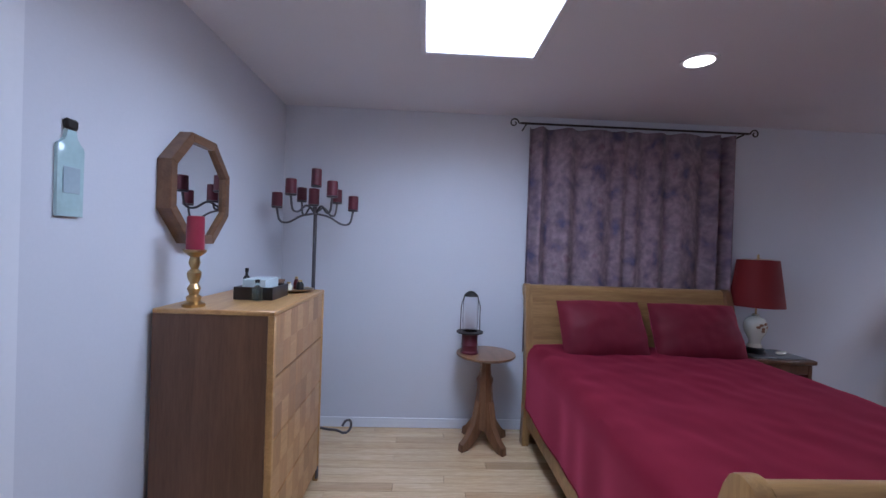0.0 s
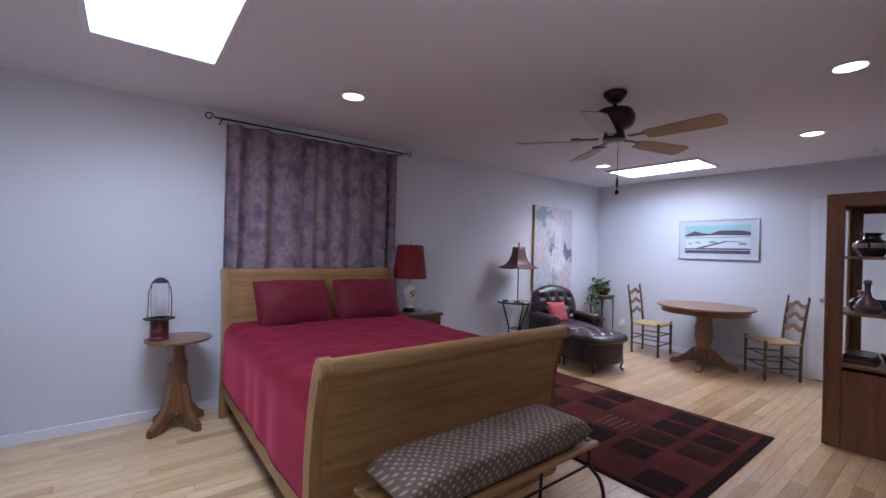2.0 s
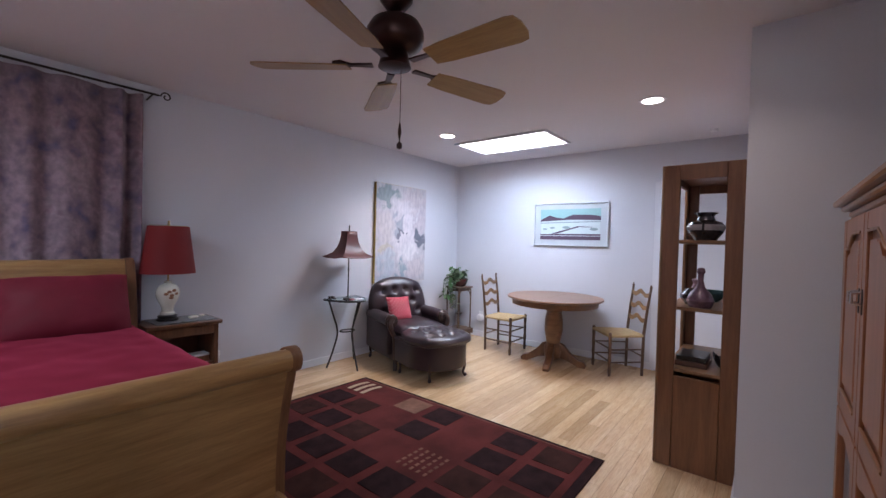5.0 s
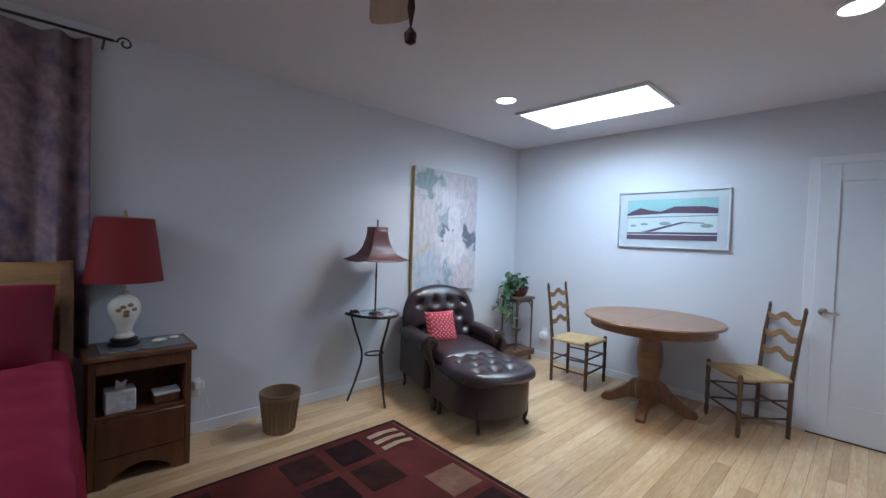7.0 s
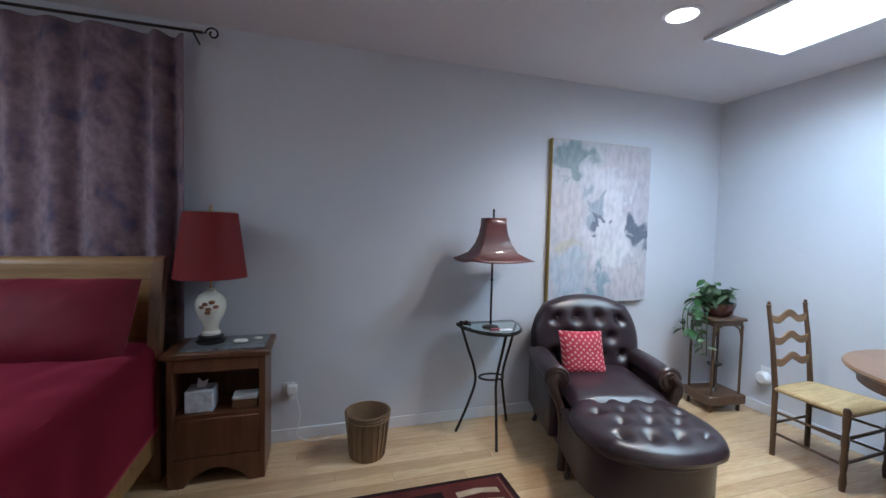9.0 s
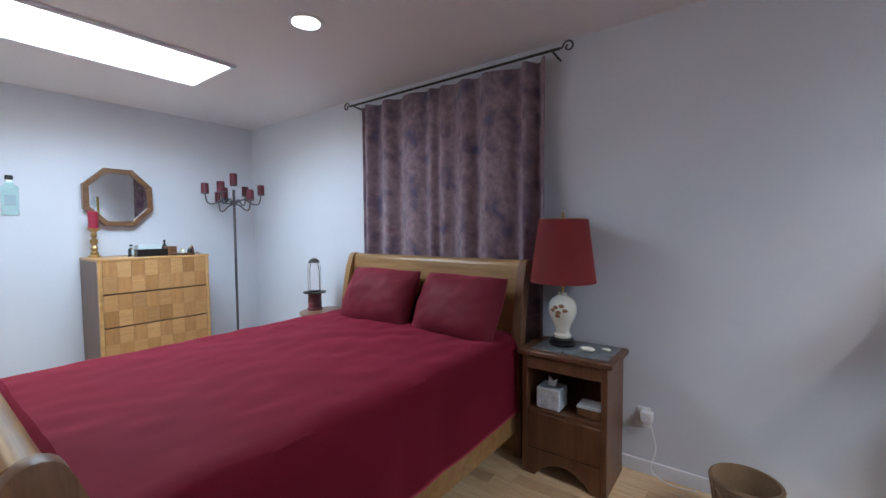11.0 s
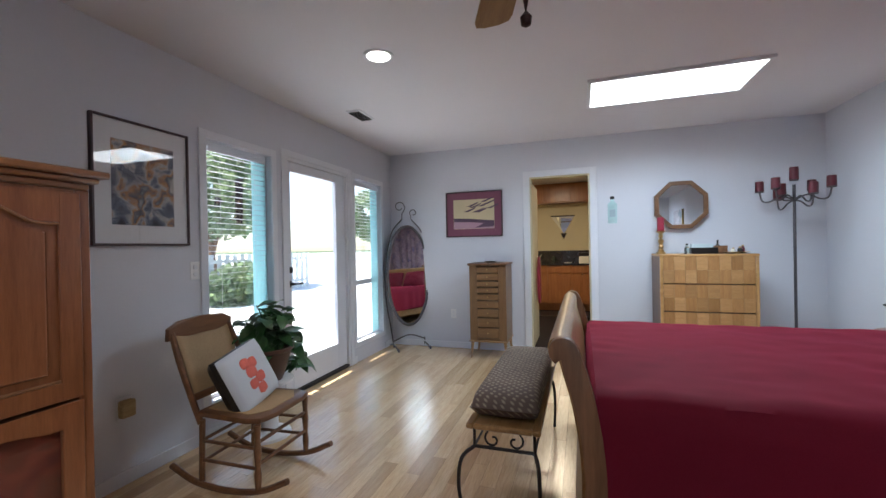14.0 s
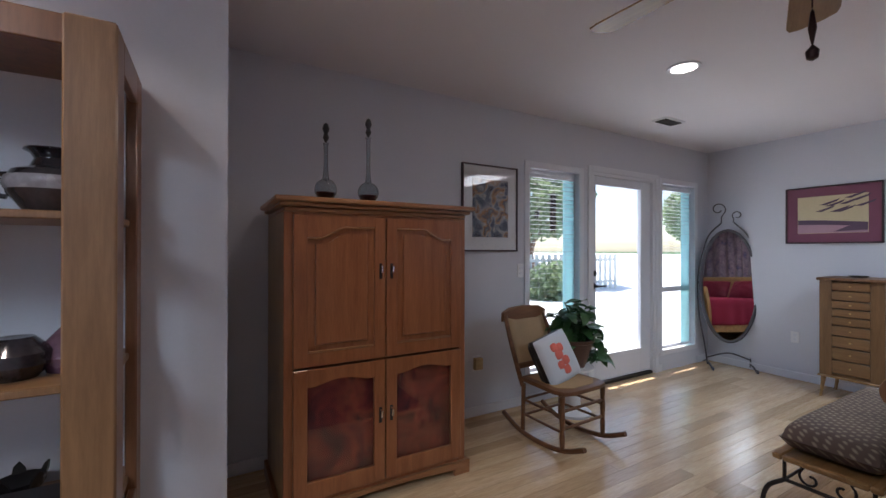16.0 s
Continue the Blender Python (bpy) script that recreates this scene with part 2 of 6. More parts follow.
M_TEAL = surf("teal_glazed_bowl", (0.08, 0.16, 0.15), 0.15, vary=0.3, coat=0.4)
M_BURG = surf("burgundy_candle_wax", (0.11, 0.014, 0.025), 0.4, vary=0.15, relief=0.05)
M_REDWAX = surf("red_candle_wax", (0.3, 0.02, 0.045), 0.4, vary=0.1, relief=0.05)
M_LEAF = surf("green_leaf", (0.055, 0.15, 0.045), 0.4, vary=0.4, big=9, small=40, relief=0.2)
M_LEAF2 = surf("variegated_leaf", (0.2, 0.29, 0.17), 0.4, vary=0.4, big=9, small=40, relief=0.2)
M_SOIL = surf("potting_soil", (0.05, 0.03, 0.02), 0.95, vary=0.4, relief=0.8)
M_POT = surf("brown_pot", (0.1, 0.045, 0.03), 0.45, vary=0.25)
M_POTRED = surf("oxblood_glazed_pot", (0.07, 0.012, 0.012), 0.2, vary=0.2, coat=0.3)
M_WHITE = surf("white_plastic", (0.78, 0.78, 0.8), 0.35, vary=0.02, relief=0.02)
M_PAPERD = surf("framed_print_paper", (0.5, 0.54, 0.58), 0.6, vary=0.03, relief=0.03)
M_PAPER = surf("mat_board", (0.7, 0.7, 0.72), 0.8, vary=0.03, relief=0.05)
M_PLUMMAT = surf("plum_mat_board", (0.2, 0.065, 0.11), 0.7, vary=0.08, relief=0.05)
M_SILVER = surf("silver_frame", (0.66, 0.69, 0.72), 0.3, 0.4, vary=0.05)
M_DARKFR = surf("dark_frame", (0.06, 0.035, 0.04), 0.4, vary=0.1)
M_MIRROR = surf("mirror_silver", (0.8, 0.83, 0.84), 0.02, 1.0, vary=0.0, relief=0)
M_MIRROR.node_tree.nodes["Principled BSDF"].inputs["Roughness"].default_value = 0.01
for lk in list(M_MIRROR.node_tree.links):
    if lk.to_socket.name == "Roughness":
        M_MIRROR.node_tree.links.remove(lk)
M_GLASS = glassy("clear_glass")
M_DECANT = glassy("decanter_glass", (0.68, 0.73, 0.76), 0.0)
M_GLASSG = glassy("greenish_glass", (0.8, 0.95, 0.92), 0.02)
M_PANE = pane_mat()
M_PANEL = glow("lit_diffuser", (0.93, 0.97, 1.0), 3.0)
M_DISC = glow("lit_downlight", (1.0, 0.95, 0.9), 6.0)
M_CURT = blotch("printed_curtain", [(0.3, (0.1, 0.09, 0.17)), (0.42, (0.2, 0.14, 0.185)), (0.5, (0.26, 0.185, 0.22)), (0.62, (0.29, 0.215, 0.25)), (0.74, (0.2, 0.115, 0.155))], 4.2, 0.85, (2.3, 0.2, 1.7), 0.15, 0.1)
M_BATHWALL = surf("cream_bathroom_wall", (0.62, 0.54, 0.36), 0.7, vary=0.04)
M_BATHFLOOR = surf("dark_bathroom_floor", (0.018, 0.011, 0.011), 0.8, vary=0.3, big=4, spec=0.15)
M_BATHCAB = wood("bathroom_cabinet", (0.42, 0.17, 0.06), (0.32, 0.12, 0.04), "z", 0.35)
M_MARBLE = surf("dark_marble_top", (0.03, 0.026, 0.03), 0.15, vary=0.5, big=12, small=50, relief=0.0, coat=0.5)
M_GRASS = surf("lawn", (0.07, 0.13, 0.04), 0.9, vary=0.4, big=2, small=60, relief=1.0)
# Concrete kept very pale: the overexposed daylight is put into its colour.
M_PATIO = surf("whited_out_patio", (0.72, 0.74, 0.74), 0.85, vary=0.08, big=1, small=80, relief=0.4)
M_BUSH = surf("hedge_leaf", (0.12, 0.18, 0.1), 0.6, vary=0.5, big=3, small=30, relief=0.3)
for m_ in (M_BUSH,):
    t_ = m_.node_tree
    tl_, ms_ = t_.nodes.new("ShaderNodeBsdfTranslucent"), t_.nodes.new("ShaderNodeMixShader")
    tl_.inputs[0].default_value = (0.3, 0.4, 0.22, 1)
    ms_.inputs[0].default_value = 0.5
    t_.links.new(t_.nodes["Principled BSDF"].outputs[0], ms_.inputs[1])
    t_.links.new(tl_.outputs[0], ms_.inputs[2])
    t_.links.new(ms_.outputs[0], t_.nodes["Material Output"].inputs[0])
# Boards whitened to pass for overexposed daylight.
M_FENCE = surf("whitened_fence_board", (0.72, 0.74, 0.72), 0.8, vary=0.2)
M_TEALCLOTH = surf("sheer_aqua_curtain", (0.52, 0.8, 0.82), 0.8, vary=0.1, sheen=0.3)
t_ = M_TEALCLOTH.node_tree
tl_, ms_ = t_.nodes.new("ShaderNodeBsdfTranslucent"), t_.nodes.new("ShaderNodeMixShader")
tl_.inputs[0].default_value = (0.7, 0.93, 0.95, 1)
ms_.inputs[0].default_value = 0.65
t_.links.new(t_.nodes["Principled BSDF"].outputs[0], ms_.inputs[1])
t_.links.new(tl_.outputs[0], ms_.inputs[2])
t_.links.new(ms_.outputs[0], t_.nodes["Material Output"].inputs[0])
M_RUG = surf("rust_red_rug_pile", (0.1, 0.024, 0.022), 0.95, vary=0.3, big=4, small=260, relief=0.8, spec=0.1)
M_RUG_D = surf("black_rug_pile", (0.026, 0.012, 0.013), 0.95, vary=0.4, big=9, small=260, relief=0.8, spec=0.1)
M_RUG_B = surf("brown_rug_pile", (0.042, 0.017, 0.014), 0.95, vary=0.35, big=9, small=260, relief=0.8, spec=0.1)
M_RUG_T = surf("tan_rug_pile", (0.19, 0.1, 0.07), 0.95, vary=0.3, big=9, small=260, relief=0.8, spec=0.1)
M_RUG_C = surf("cream_rug_pile", (0.42, 0.32, 0.22), 0.95, vary=0.2, big=9, small=260, relief=0.8, spec=0.1)


def dots(name, base, dot, scale, rough=0.8):
    m, t, b = nt(name)
    v = coords(t, (scale, scale, scale))
    cmb = t.nodes.new("ShaderNodeCombineXYZ")
    for k_, axis_ in enumerate(((0.7, 0.7, 0.5), (-0.7, 0.7, 0.87))):
        dp = t.nodes.new("ShaderNodeVectorMath")
        dp.operation = "DOT_PRODUCT"
        dp.inputs[1].default_value = axis_
        t.links.new(v, dp.inputs[0])
        t.links.new(dp.outputs["Value"], cmb.inputs[k_])
    v = cmb.outputs[0]
    vo = t.nodes.new("ShaderNodeTexVoronoi")
    vo.voronoi_dimensions = "2D"
    vo.inputs["Randomness"].default_value = 0.25
    vo.inputs["Scale"].default_value = 1.0
    t.links.new(v, vo.inputs["Vector"])
    n = tex(t, "ShaderNodeTexNoise", coords(t), Scale=5.0, Detail=3.0)
    c = ramp(t, vo.outputs["Distance"], [(0.14, dot), (0.34, base)])
    g = ramp(t, n.outputs[0], [(0.3, (0.7, 0.7, 0.7)), (0.7, (1.1, 1.1, 1.1))])
    t.links.new(mixc(t, "MULTIPLY", 1.0, c, g), b.inputs["Base Color"])
    b.inputs["Roughness"].default_value = rough
    bump(t, b, vo.outputs["Distance"], 0.3, 0.002)
    return m


M_BENCHC = dots("patterned_bench_cloth", (0.115, 0.075, 0.06), (0.3, 0.245, 0.175), 36)
M_REDDOT = dots("red_dotted_cloth", (0.42, 0.02, 0.05), (0.7, 0.35, 0.35), 38)
# Red blotches painted as what the armoire glass reflects: floor, rug and bed.
M_REDREFLECT = blotch("painted_red_reflection", [(0.36, (0.06, 0.008, 0.012)), (0.46, (0.16, 0.016, 0.014)), (0.56, (0.26, 0.05, 0.025)), (0.66, (0.12, 0.03, 0.02))], 4.0, 0.7)


def brushed(name, base, blobs):
    """Canvas paint: soft-edged patches (x, z, half width, half height, colour) with brushy outlines."""
    m, t, b = nt(name)
    v = coords(t)
    n = tex(t, "ShaderNodeTexNoise", v, Scale=5.5, Detail=5.0, Distortion=0.8)
    off, warp = t.nodes.new("ShaderNodeVectorMath"), t.nodes.new("ShaderNodeVectorMath")
    off.operation, warp.operation = "SUBTRACT", "MULTIPLY_ADD"
    off.inputs[1].default_value = (.5, .5, .5)
    warp.inputs[1].default_value = (.5, 0, .5)
    t.links.new(n.outputs["Color"], off.inputs[0])
    t.links.new(off.outputs[0], warp.inputs[0])
    t.links.new(v, warp.inputs[2])
    c = base
    for x, z, rx, rz, col in blobs:
        mp = t.nodes.new("ShaderNodeVectorMath")
        mp.operation = "MULTIPLY_ADD"
        mp.inputs[1].default_value, mp.inputs[2].default_value = (1 / rx, 0, 1 / rz), (-x / rx, 0, -z / rz)
        ln_ = t.nodes.new("ShaderNodeVectorMath")
        ln_.operation = "LENGTH"
        mr = t.nodes.new("ShaderNodeMapRange")
        mr.interpolation_type = "SMOOTHSTEP"
        mr.inputs[1].default_value, mr.inputs[2].default_value, mr.inputs[3].default_value, mr.inputs[4].default_value = .7, 1.25, .9, 0
        t.links.new(warp.outputs[0], mp.inputs[0])
        t.links.new(mp.outputs[0], ln_.inputs[0])
        t.links.new(ln_.outputs["Value"], mr.inputs[0])
        c = mixc(t, "MIX", mr.outputs[0], c, col)
    n2 = tex(t, "ShaderNodeTexNoise", coords(t, (9, 1, 4)), Scale=3.0, Detail=5.0)
    g = ramp(t, n2.outputs[0], [(.32, (.78, .78, .82)), (.62, (1.08, 1.06, 1.05))])
    t.links.new(mixc(t, "MULTIPLY", .8, c, g), b.inputs["Base Color"])
    b.inputs["Roughness"].default_value = .65
    bump(t, b, n2.outputs[0], .3, .002)
    return m


M_ABSTRACT = brushed("abstract_painting", (.5, .49, .54), [
    (.22, .42, .26, .17, (.5, .45, .49)), (-.28, .47, .2, .12, (.22, .29, .31)), (-.3, .1, .13, .2, (.53, .5, .53)), (.05, .02, .22, .42, (.62, .6, .65)),
    (.34, .2, .1, .22, (.5, .46, .52)), (-.08, .12, .09, .13, (.3, .34, .42)), (-.02, -.02, .06, .04, (.14, .16, .22)), (.34, -.09, .1, .1, (.1, .12, .17)),
    (-.28, -.14, .11, .06, (.5, .47, .4)), (-.27, -.4, .14, .16, (.43, .49, .56)), (-.04, -.5, .06, .13, (.26, .35, .42)), (.25, -.42, .2, .14, (.54, .5, .54)), (.1, -.25, .12, .12, (.66, .65, .68))])
M_COLLAGE = blotch("figure_print", [(0.32, (0.02, 0.02, 0.03)), (0.42, (0.1, 0.12, 0.18)), (0.49, (0.42, 0.4, 0.38)), (0.54, (0.42, 0.2, 0.07)), (0.6, (0.07, 0.08, 0.11)), (0.72, (0.5, 0.48, 0.44))], 9, 0.6, (1, 1, 1), 0.4)
M_YELLOW = surf("ochre_canvas_edge", (0.5, 0.36, 0.1), 0.7, vary=0.15)


# ---- mesh helpers ----
def B():
    return bmesh.new()


def bx(bm, a, b, bevel=0.0, m=None, seg=1):
    r = bmesh.ops.create_cube(bm, size=1)
    vs = r["verts"]
    for v in vs:
        v.co = Vector([(a[i] + b[i]) / 2 + v.co[i] * (b[i] - a[i]) for i in range(3)])
    if bevel:
        es = list({e for v in vs for e in v.link_edges})
        g = bmesh.ops.bevel(bm, geom=es, offset=bevel, segments=seg, profile=0.5, affect="EDGES")
        vs = list({v for f in g["faces"] for v in f.verts} | {v for v in vs if v.is_valid})
    if m is not None:
        bmesh.ops.transform(bm, matrix=m, verts=[v for v in vs if v.is_valid])
    return bm


def lathe(bm, prof, c=(0, 0, 0), seg=24, sx=1.0, sy=1.0, m=None):
    """Turns a profile of (radius, height) about a vertical axis."""
    rings, out = [], []
    for r, z in prof:
        if r < 1e-5:
            rings.append([bm.verts.new((c[0], c[1], c[2] + z))])
        else:
            rings.append([bm.verts.new((c[0] + r * sx * math.cos(2 * math.pi * k / seg), c[1] + r * sy * math.sin(2 * math.pi * k / seg), c[2] + z)) for k in range(seg)])
        out += rings[-1]
    for p, q in zip(rings, rings[1:]):
        for k in range(seg):
            j = (k + 1) % seg
            if len(p) == 1 and len(q) == 1:
                continue
            if len(p) == 1:
                bm.faces.new((p[0], q[j], q[k]))
            elif len(q) == 1:
                bm.faces.new((p[k], p[j], q[0]))
            else:
                bm.faces.new((p[k], p[j], q[j], q[k]))
    for ring, flip in ((rings[0], True), (rings[-1], False)):
        if len(ring) > 2:
            bm.faces.new(ring[::-1] if flip else ring)
    if m is not None:
        bmesh.ops.transform(bm, matrix=m, verts=out)
    return bm


def tube(bm, pts, r, seg=8, closed=False):
    """A round bar through points; r: one radius or one for each point."""
    pts = [Vector(p) for p in pts]
    n = len(pts)
    rs = r if isinstance(r, (list, tuple)) else [r] * n
    rings, side = [], None
    for i, p in enumerate(pts):
        a = pts[i - 1] if (i or closed) else p
        c = pts[(i + 1) % n] if (i < n - 1 or closed) else p
        d = (c - a).normalized()
        if side is None:
            side = d.orthogonal().normalized()
        side = (side - d * side.dot(d))
        side = side.normalized() if side.length > 1e-6 else d.orthogonal().normalized()
        up = d.cross(side)
        rings.append([bm.verts.new(p + (side * math.cos(2 * math.pi * k / seg) + up * math.sin(2 * math.pi * k / seg)) * rs[i]) for k in range(seg)])
    pairs = list(zip(rings, rings[1:])) + ([(rings[-1], rings[0])] if closed else [])
    for p, q in pairs:
        for k in range(seg):
            j = (k + 1) % seg
            bm.faces.new((p[k], p[j], q[j], q[k]))
    if not closed:
        bm.faces.new(rings[0][::-1])
        bm.faces.new(rings[-1])
    return bm


def curve(pts, n=6):
    """Smooth points through a few given ones."""
    P = [Vector(p) for p in pts]
    P = [P[0] * 2 - P[1]] + P + [P[-1] * 2 - P[-2]]
    out = []
    for i in range(1, len(P) - 2):
        for k in range(n):
            t = k / n
            a, b, c, d = P[i - 1:i + 3]
            out.append(0.5 * ((2 * b) + (c - a) * t + (2 * a - 5 * b + 4 * c - d) * t * t + (3 * b - a - 3 * c + d) * t ** 3))
    return out + [P[-2]]


def spiral(c, r0, r1, a0, turns, plane="xz", n=20):
    out = []
    for k in range(n + 1):
        f = k / n
        r, a = r0 + (r1 - r0) * f, a0 + turns * 2 * math.pi * f
        u, w = r * math.cos(a), r * math.sin(a)
        out.append({"xz": (c[0] + u, c[1], c[2] + w), "yz": (c[0], c[1] + u, c[2] + w), "xy": (c[0] + u, c[1] + w, c[2])}[plane])
    return out


def prism(bm, poly, axis, a, b, bevel=0.0):
    """A flat outline pushed along an axis from a to b. poly is in the two other axes, in order."""
    def at(p, d):
        return {"x": (d, p[0], p[1]), "y": (p[0], d, p[1]), "z": (p[0], p[1], d)}[axis]
    lo, hi = [bm.verts.new(at(p, a)) for p in poly], [bm.verts.new(at(p, b)) for p in poly]
    fs = [bm.faces.new(lo[::-1]), bm.faces.new(hi)]
    n = len(poly)
    for k in range(n):
        fs.append(bm.faces.new((lo[k], lo[(k + 1) % n], hi[(k + 1) % n], hi[k])))
    if bevel:
        bmesh.ops.bevel(bm, geom=list(set(fs[0].edges) | set(fs[1].edges)), offset=bevel, segments=2, profile=0.5, affect="EDGES")
    return bm


def cushion(bm, c, size, p=3.5, seg=20, dents=(), dent=0.02, droop=0.0, m=None, disc=0.0):
    """A stuffed pad: a squared round body, with buttoned dents on top."""
    hx, hy, hz = (s / 2 for s in size)
    vs = []
    for sgn in (1, -1):
        g = []
        for i in range(seg + 1):
            row = []
            for j in range(seg + 1):
                u, v = -1 + 2 * i / seg, -1 + 2 * j / seg
                k = max(0.0, (1 - abs(u) ** p)) ** 0.5 * max(0.0, (1 - abs(v) ** p)) ** 0.5
                if disc:
                    rr_ = max(abs(u), abs(v))
                    k = k * (1 - disc) + disc * max(0.0, 1 - rr_ ** p) ** 0.5
                z = hz * k
                if sgn > 0:
                    for du, dv in dents:
                        dd = ((u - du) * hx) ** 2 + ((v - dv) * hy) ** 2
                        z -= dent * math.exp(-dd / 0.0012)
                w = 1 - droop * abs(u * v) ** 2
                du_ = (1 - disc) + disc * (1 - v * v / 2) ** 0.5
                dv_ = (1 - disc) + disc * (1 - u * u / 2) ** 0.5
                row.append(bm.verts.new((c[0] + hx * u * w * du_, c[1] + hy * v * w * dv_, c[2] + sgn * z)))
            g.append(row)
        vs += [v for r in g for v in r]
        for i in range(seg):
            for j in range(seg):
                q = (g[i][j], g[i + 1][j], g[i + 1][j + 1], g[i][j + 1])
                bm.faces.new(q if sgn > 0 else q[::-1])
    bmesh.ops.remove_doubles(bm, verts=vs, dist=1e-5)
    if m is not None:
        bmesh.ops.transform(bm, matrix=m, verts=[v for v in vs if v.is_valid])
    return bm


def obj(name, bm, mat, parent=None, label="", smooth=False, kind=""):
    me = bpy.data.meshes.new(name)
    bmesh.ops.recalc_face_normals(bm, faces=bm.faces)
    bm.to_mesh(me)
    bm.free()
    if smooth:
        me.shade_smooth()
        me.set_sharp_from_angle(angle=radians(38))
    me.materials.append(mat)
    ob = new(name, me)
    ob.parent = parent
    if label or kind:
        tagged(ob, label, kind=kind)
    return ob


def part(name, bm, mat, parent, label="", smooth=True):
    return obj(name, bm, mat, parent, label, smooth)


def thing(name, label, category, loc=(0, 0, 0), rz=0.0, group=""):
    e = new(name)
    e.empty_display_size = 0.1
    e.matrix_world = pose(*loc, 0, 0, rz)
    return tagged(e, label, category, group)


def setting(name, bm, mat, label="", smooth=False, parent=None):
    return tagged(obj(name, bm, mat, parent, label, smooth), kind="structure" if parent is None else "")


def single(name, bm, mat, label, category, group="", smooth=True):
    return tagged(obj(name, bm, mat, None, "", smooth), label, category, group)


# ---- structure ----
FL = -3.6        # west end of the bathroom
setting("floor", bx(B(), (FL - .1, S - .14, -.12), (L + .14, .14, -.014)), M_SUB, "dark subfloor under the planks")
WX = .13         # inner face of the west wall
floor_boards = bx(B(), (FL, -4.0, -.013), (WX - .001, -1.2, 0.0))
setting("bathroom_floor", floor_boards, M_BATHFLOOR, "dark bathroom floor")
cl = B()
bx(cl, (FL - .1, S - .14, H), (L + .14, .14, H + .1))
ceiling = setting("ceiling", cl, M_CEIL, "off-white painted ceiling")
setting("wall_north", bx(B(), (-.12, 0, -.014), (L + .12, .12, H)), M_WALL, "pale lavender-white painted wall")
setting("wall_east", bx(B(), (L, S, -.014), (L + .12, 0, H)), M_WALL, "pale lavender-white painted wall")
w = B()
bx(w, (WX - .12, -2.105, -.014), (WX, 0, H))
bx(w, (WX - .12, S, -.014), (WX, -2.76, H))
bx(w, (WX - .12, -2.76, 2.03), (WX, -2.105, H))
setting("wall_west", w, M_WALL, "pale lavender-white painted wall with a doorway")
OPEN = [(2.30, 2.90, .24, 1.99), (1.16, 2.13, -.014, 2.03), (.42, 1.04, .22, 2.01)]
w = B()
xs = [-.12, .42, 1.04, 1.16, 2.13, 2.30, 2.90, L + .12]
for a, b in ((-.12, .42), (1.04, 1.16), (2.13, 2.30), (2.90, L + .12)):
    bx(w, (a, S - .14, -.014), (b, S, H))
for a, b, z0, z1 in OPEN:
    if z0 > 0:
        bx(w, (a, S - .14, -.014), (b, S, z0))
    bx(w, (a, S - .14, z1), (b, S, H))
setting("wall_south", w, M_WALL, "pale lavender-white painted wall with three openings")
setting("wall_panel", bx(B(), (3.59, S, 0), (5.19, S + .014, H)), M_WALL, "slightly proud section of the painted wall")
w = B()
bx(w, (5.19, S, -.014), (5.31, -3.56, H))
bx(w, (5.31, -3.68, -.014), (L, -3.56, H))
setting("wall_closet", w, M_WALL, "projecting painted closet wall")
# bathroom shell
w = B()
bx(w, (FL - .1, -4.0, -.014), (FL, -1.2, H))
bx(w, (FL, -4.1, -.014), (WX - .12, -4.0, H))
bx(w, (FL, -1.2, -.014), (WX - .12, -1.1, H))
bx(w, (WX - .13, -4.0, -.014), (WX - .121, -2.78, H))
bx(w, (WX - .13, -2.085, -.014), (WX - .121, -1.2, H))
setting("wall_bathroom", w, M_BATHWALL, "cream painted bathroom walls")

# baseboards, casings
bb = B()
for a, b in (((WX + .016, -.012, 0), (L - .016, 0, .075)), ((L - .012, -2.66, 0), (L, -.012, .075)), ((WX, S + .012, 0), (WX + .012, -2.84, .075)),
             ((WX, -2.025, 0), (WX + .012, -.012, .075)), ((WX, S, 0), (.365, S + .012, .075)), ((2.13, S, 0), (3.59, S + .012, .075)),
             ((3.59, S + .014, 0), (5.17, S + .026, .075)), ((5.178, S + .03, 0), (5.19, -3.56, .075)), ((5.178, -3.56, 0), (7.49, -3.548, .075)),
             ((1.04, S, 0), (1.10, S + .012, .075))):
    bx(bb, a, b, .003)
setting("baseboard", bb, M_TRIM, "narrow white painted baseboard")
c = B()
bx(c, (WX, -2.835, 0), (WX + .016, -2.76, 2.1), .003)
bx(c, (WX, -2.105, 0), (WX + .016, -2.03, 2.1), .003)
bx(c, (WX, -2.76, 2.03), (WX + .016, -2.105, 2.1), .003)
setting("trim", c, M_TRIM, "white painted doorway casing")
c = B()
bx(c, (WX - .125, -2.76, 0), (WX - .001, -2.745, 2.03))
bx(c, (WX - .125, -2.12, 0), (WX - .001, -2.105, 2.03))
bx(c, (WX - .125, -2.745, 2.015), (WX - .001, -2.12, 2.03))
setting("trim", c, M_BATHWALL, "cream painted doorway jamb")
c = B()
for a, b, z0, z1 in OPEN:
    for p, q in (((a - .055, S, max(z0, 0) - (.055 if z0 > 0 else 0)), (a, S + .014, z1 + .055)), ((b, S, max(z0, 0) - (.055 if z0 > 0 else 0)), (b + .055, S + .014, z1 + .055)), ((a, S, z1), (b, S + .014, z1 + .055))):
        bx(c, p, q, .003)
    if z0 > 0:
        bx(c, (a, S, z0 - .055), (b, S + .014, z0), .003)
setting("trim", c, M_TRIM, "white painted window casings")


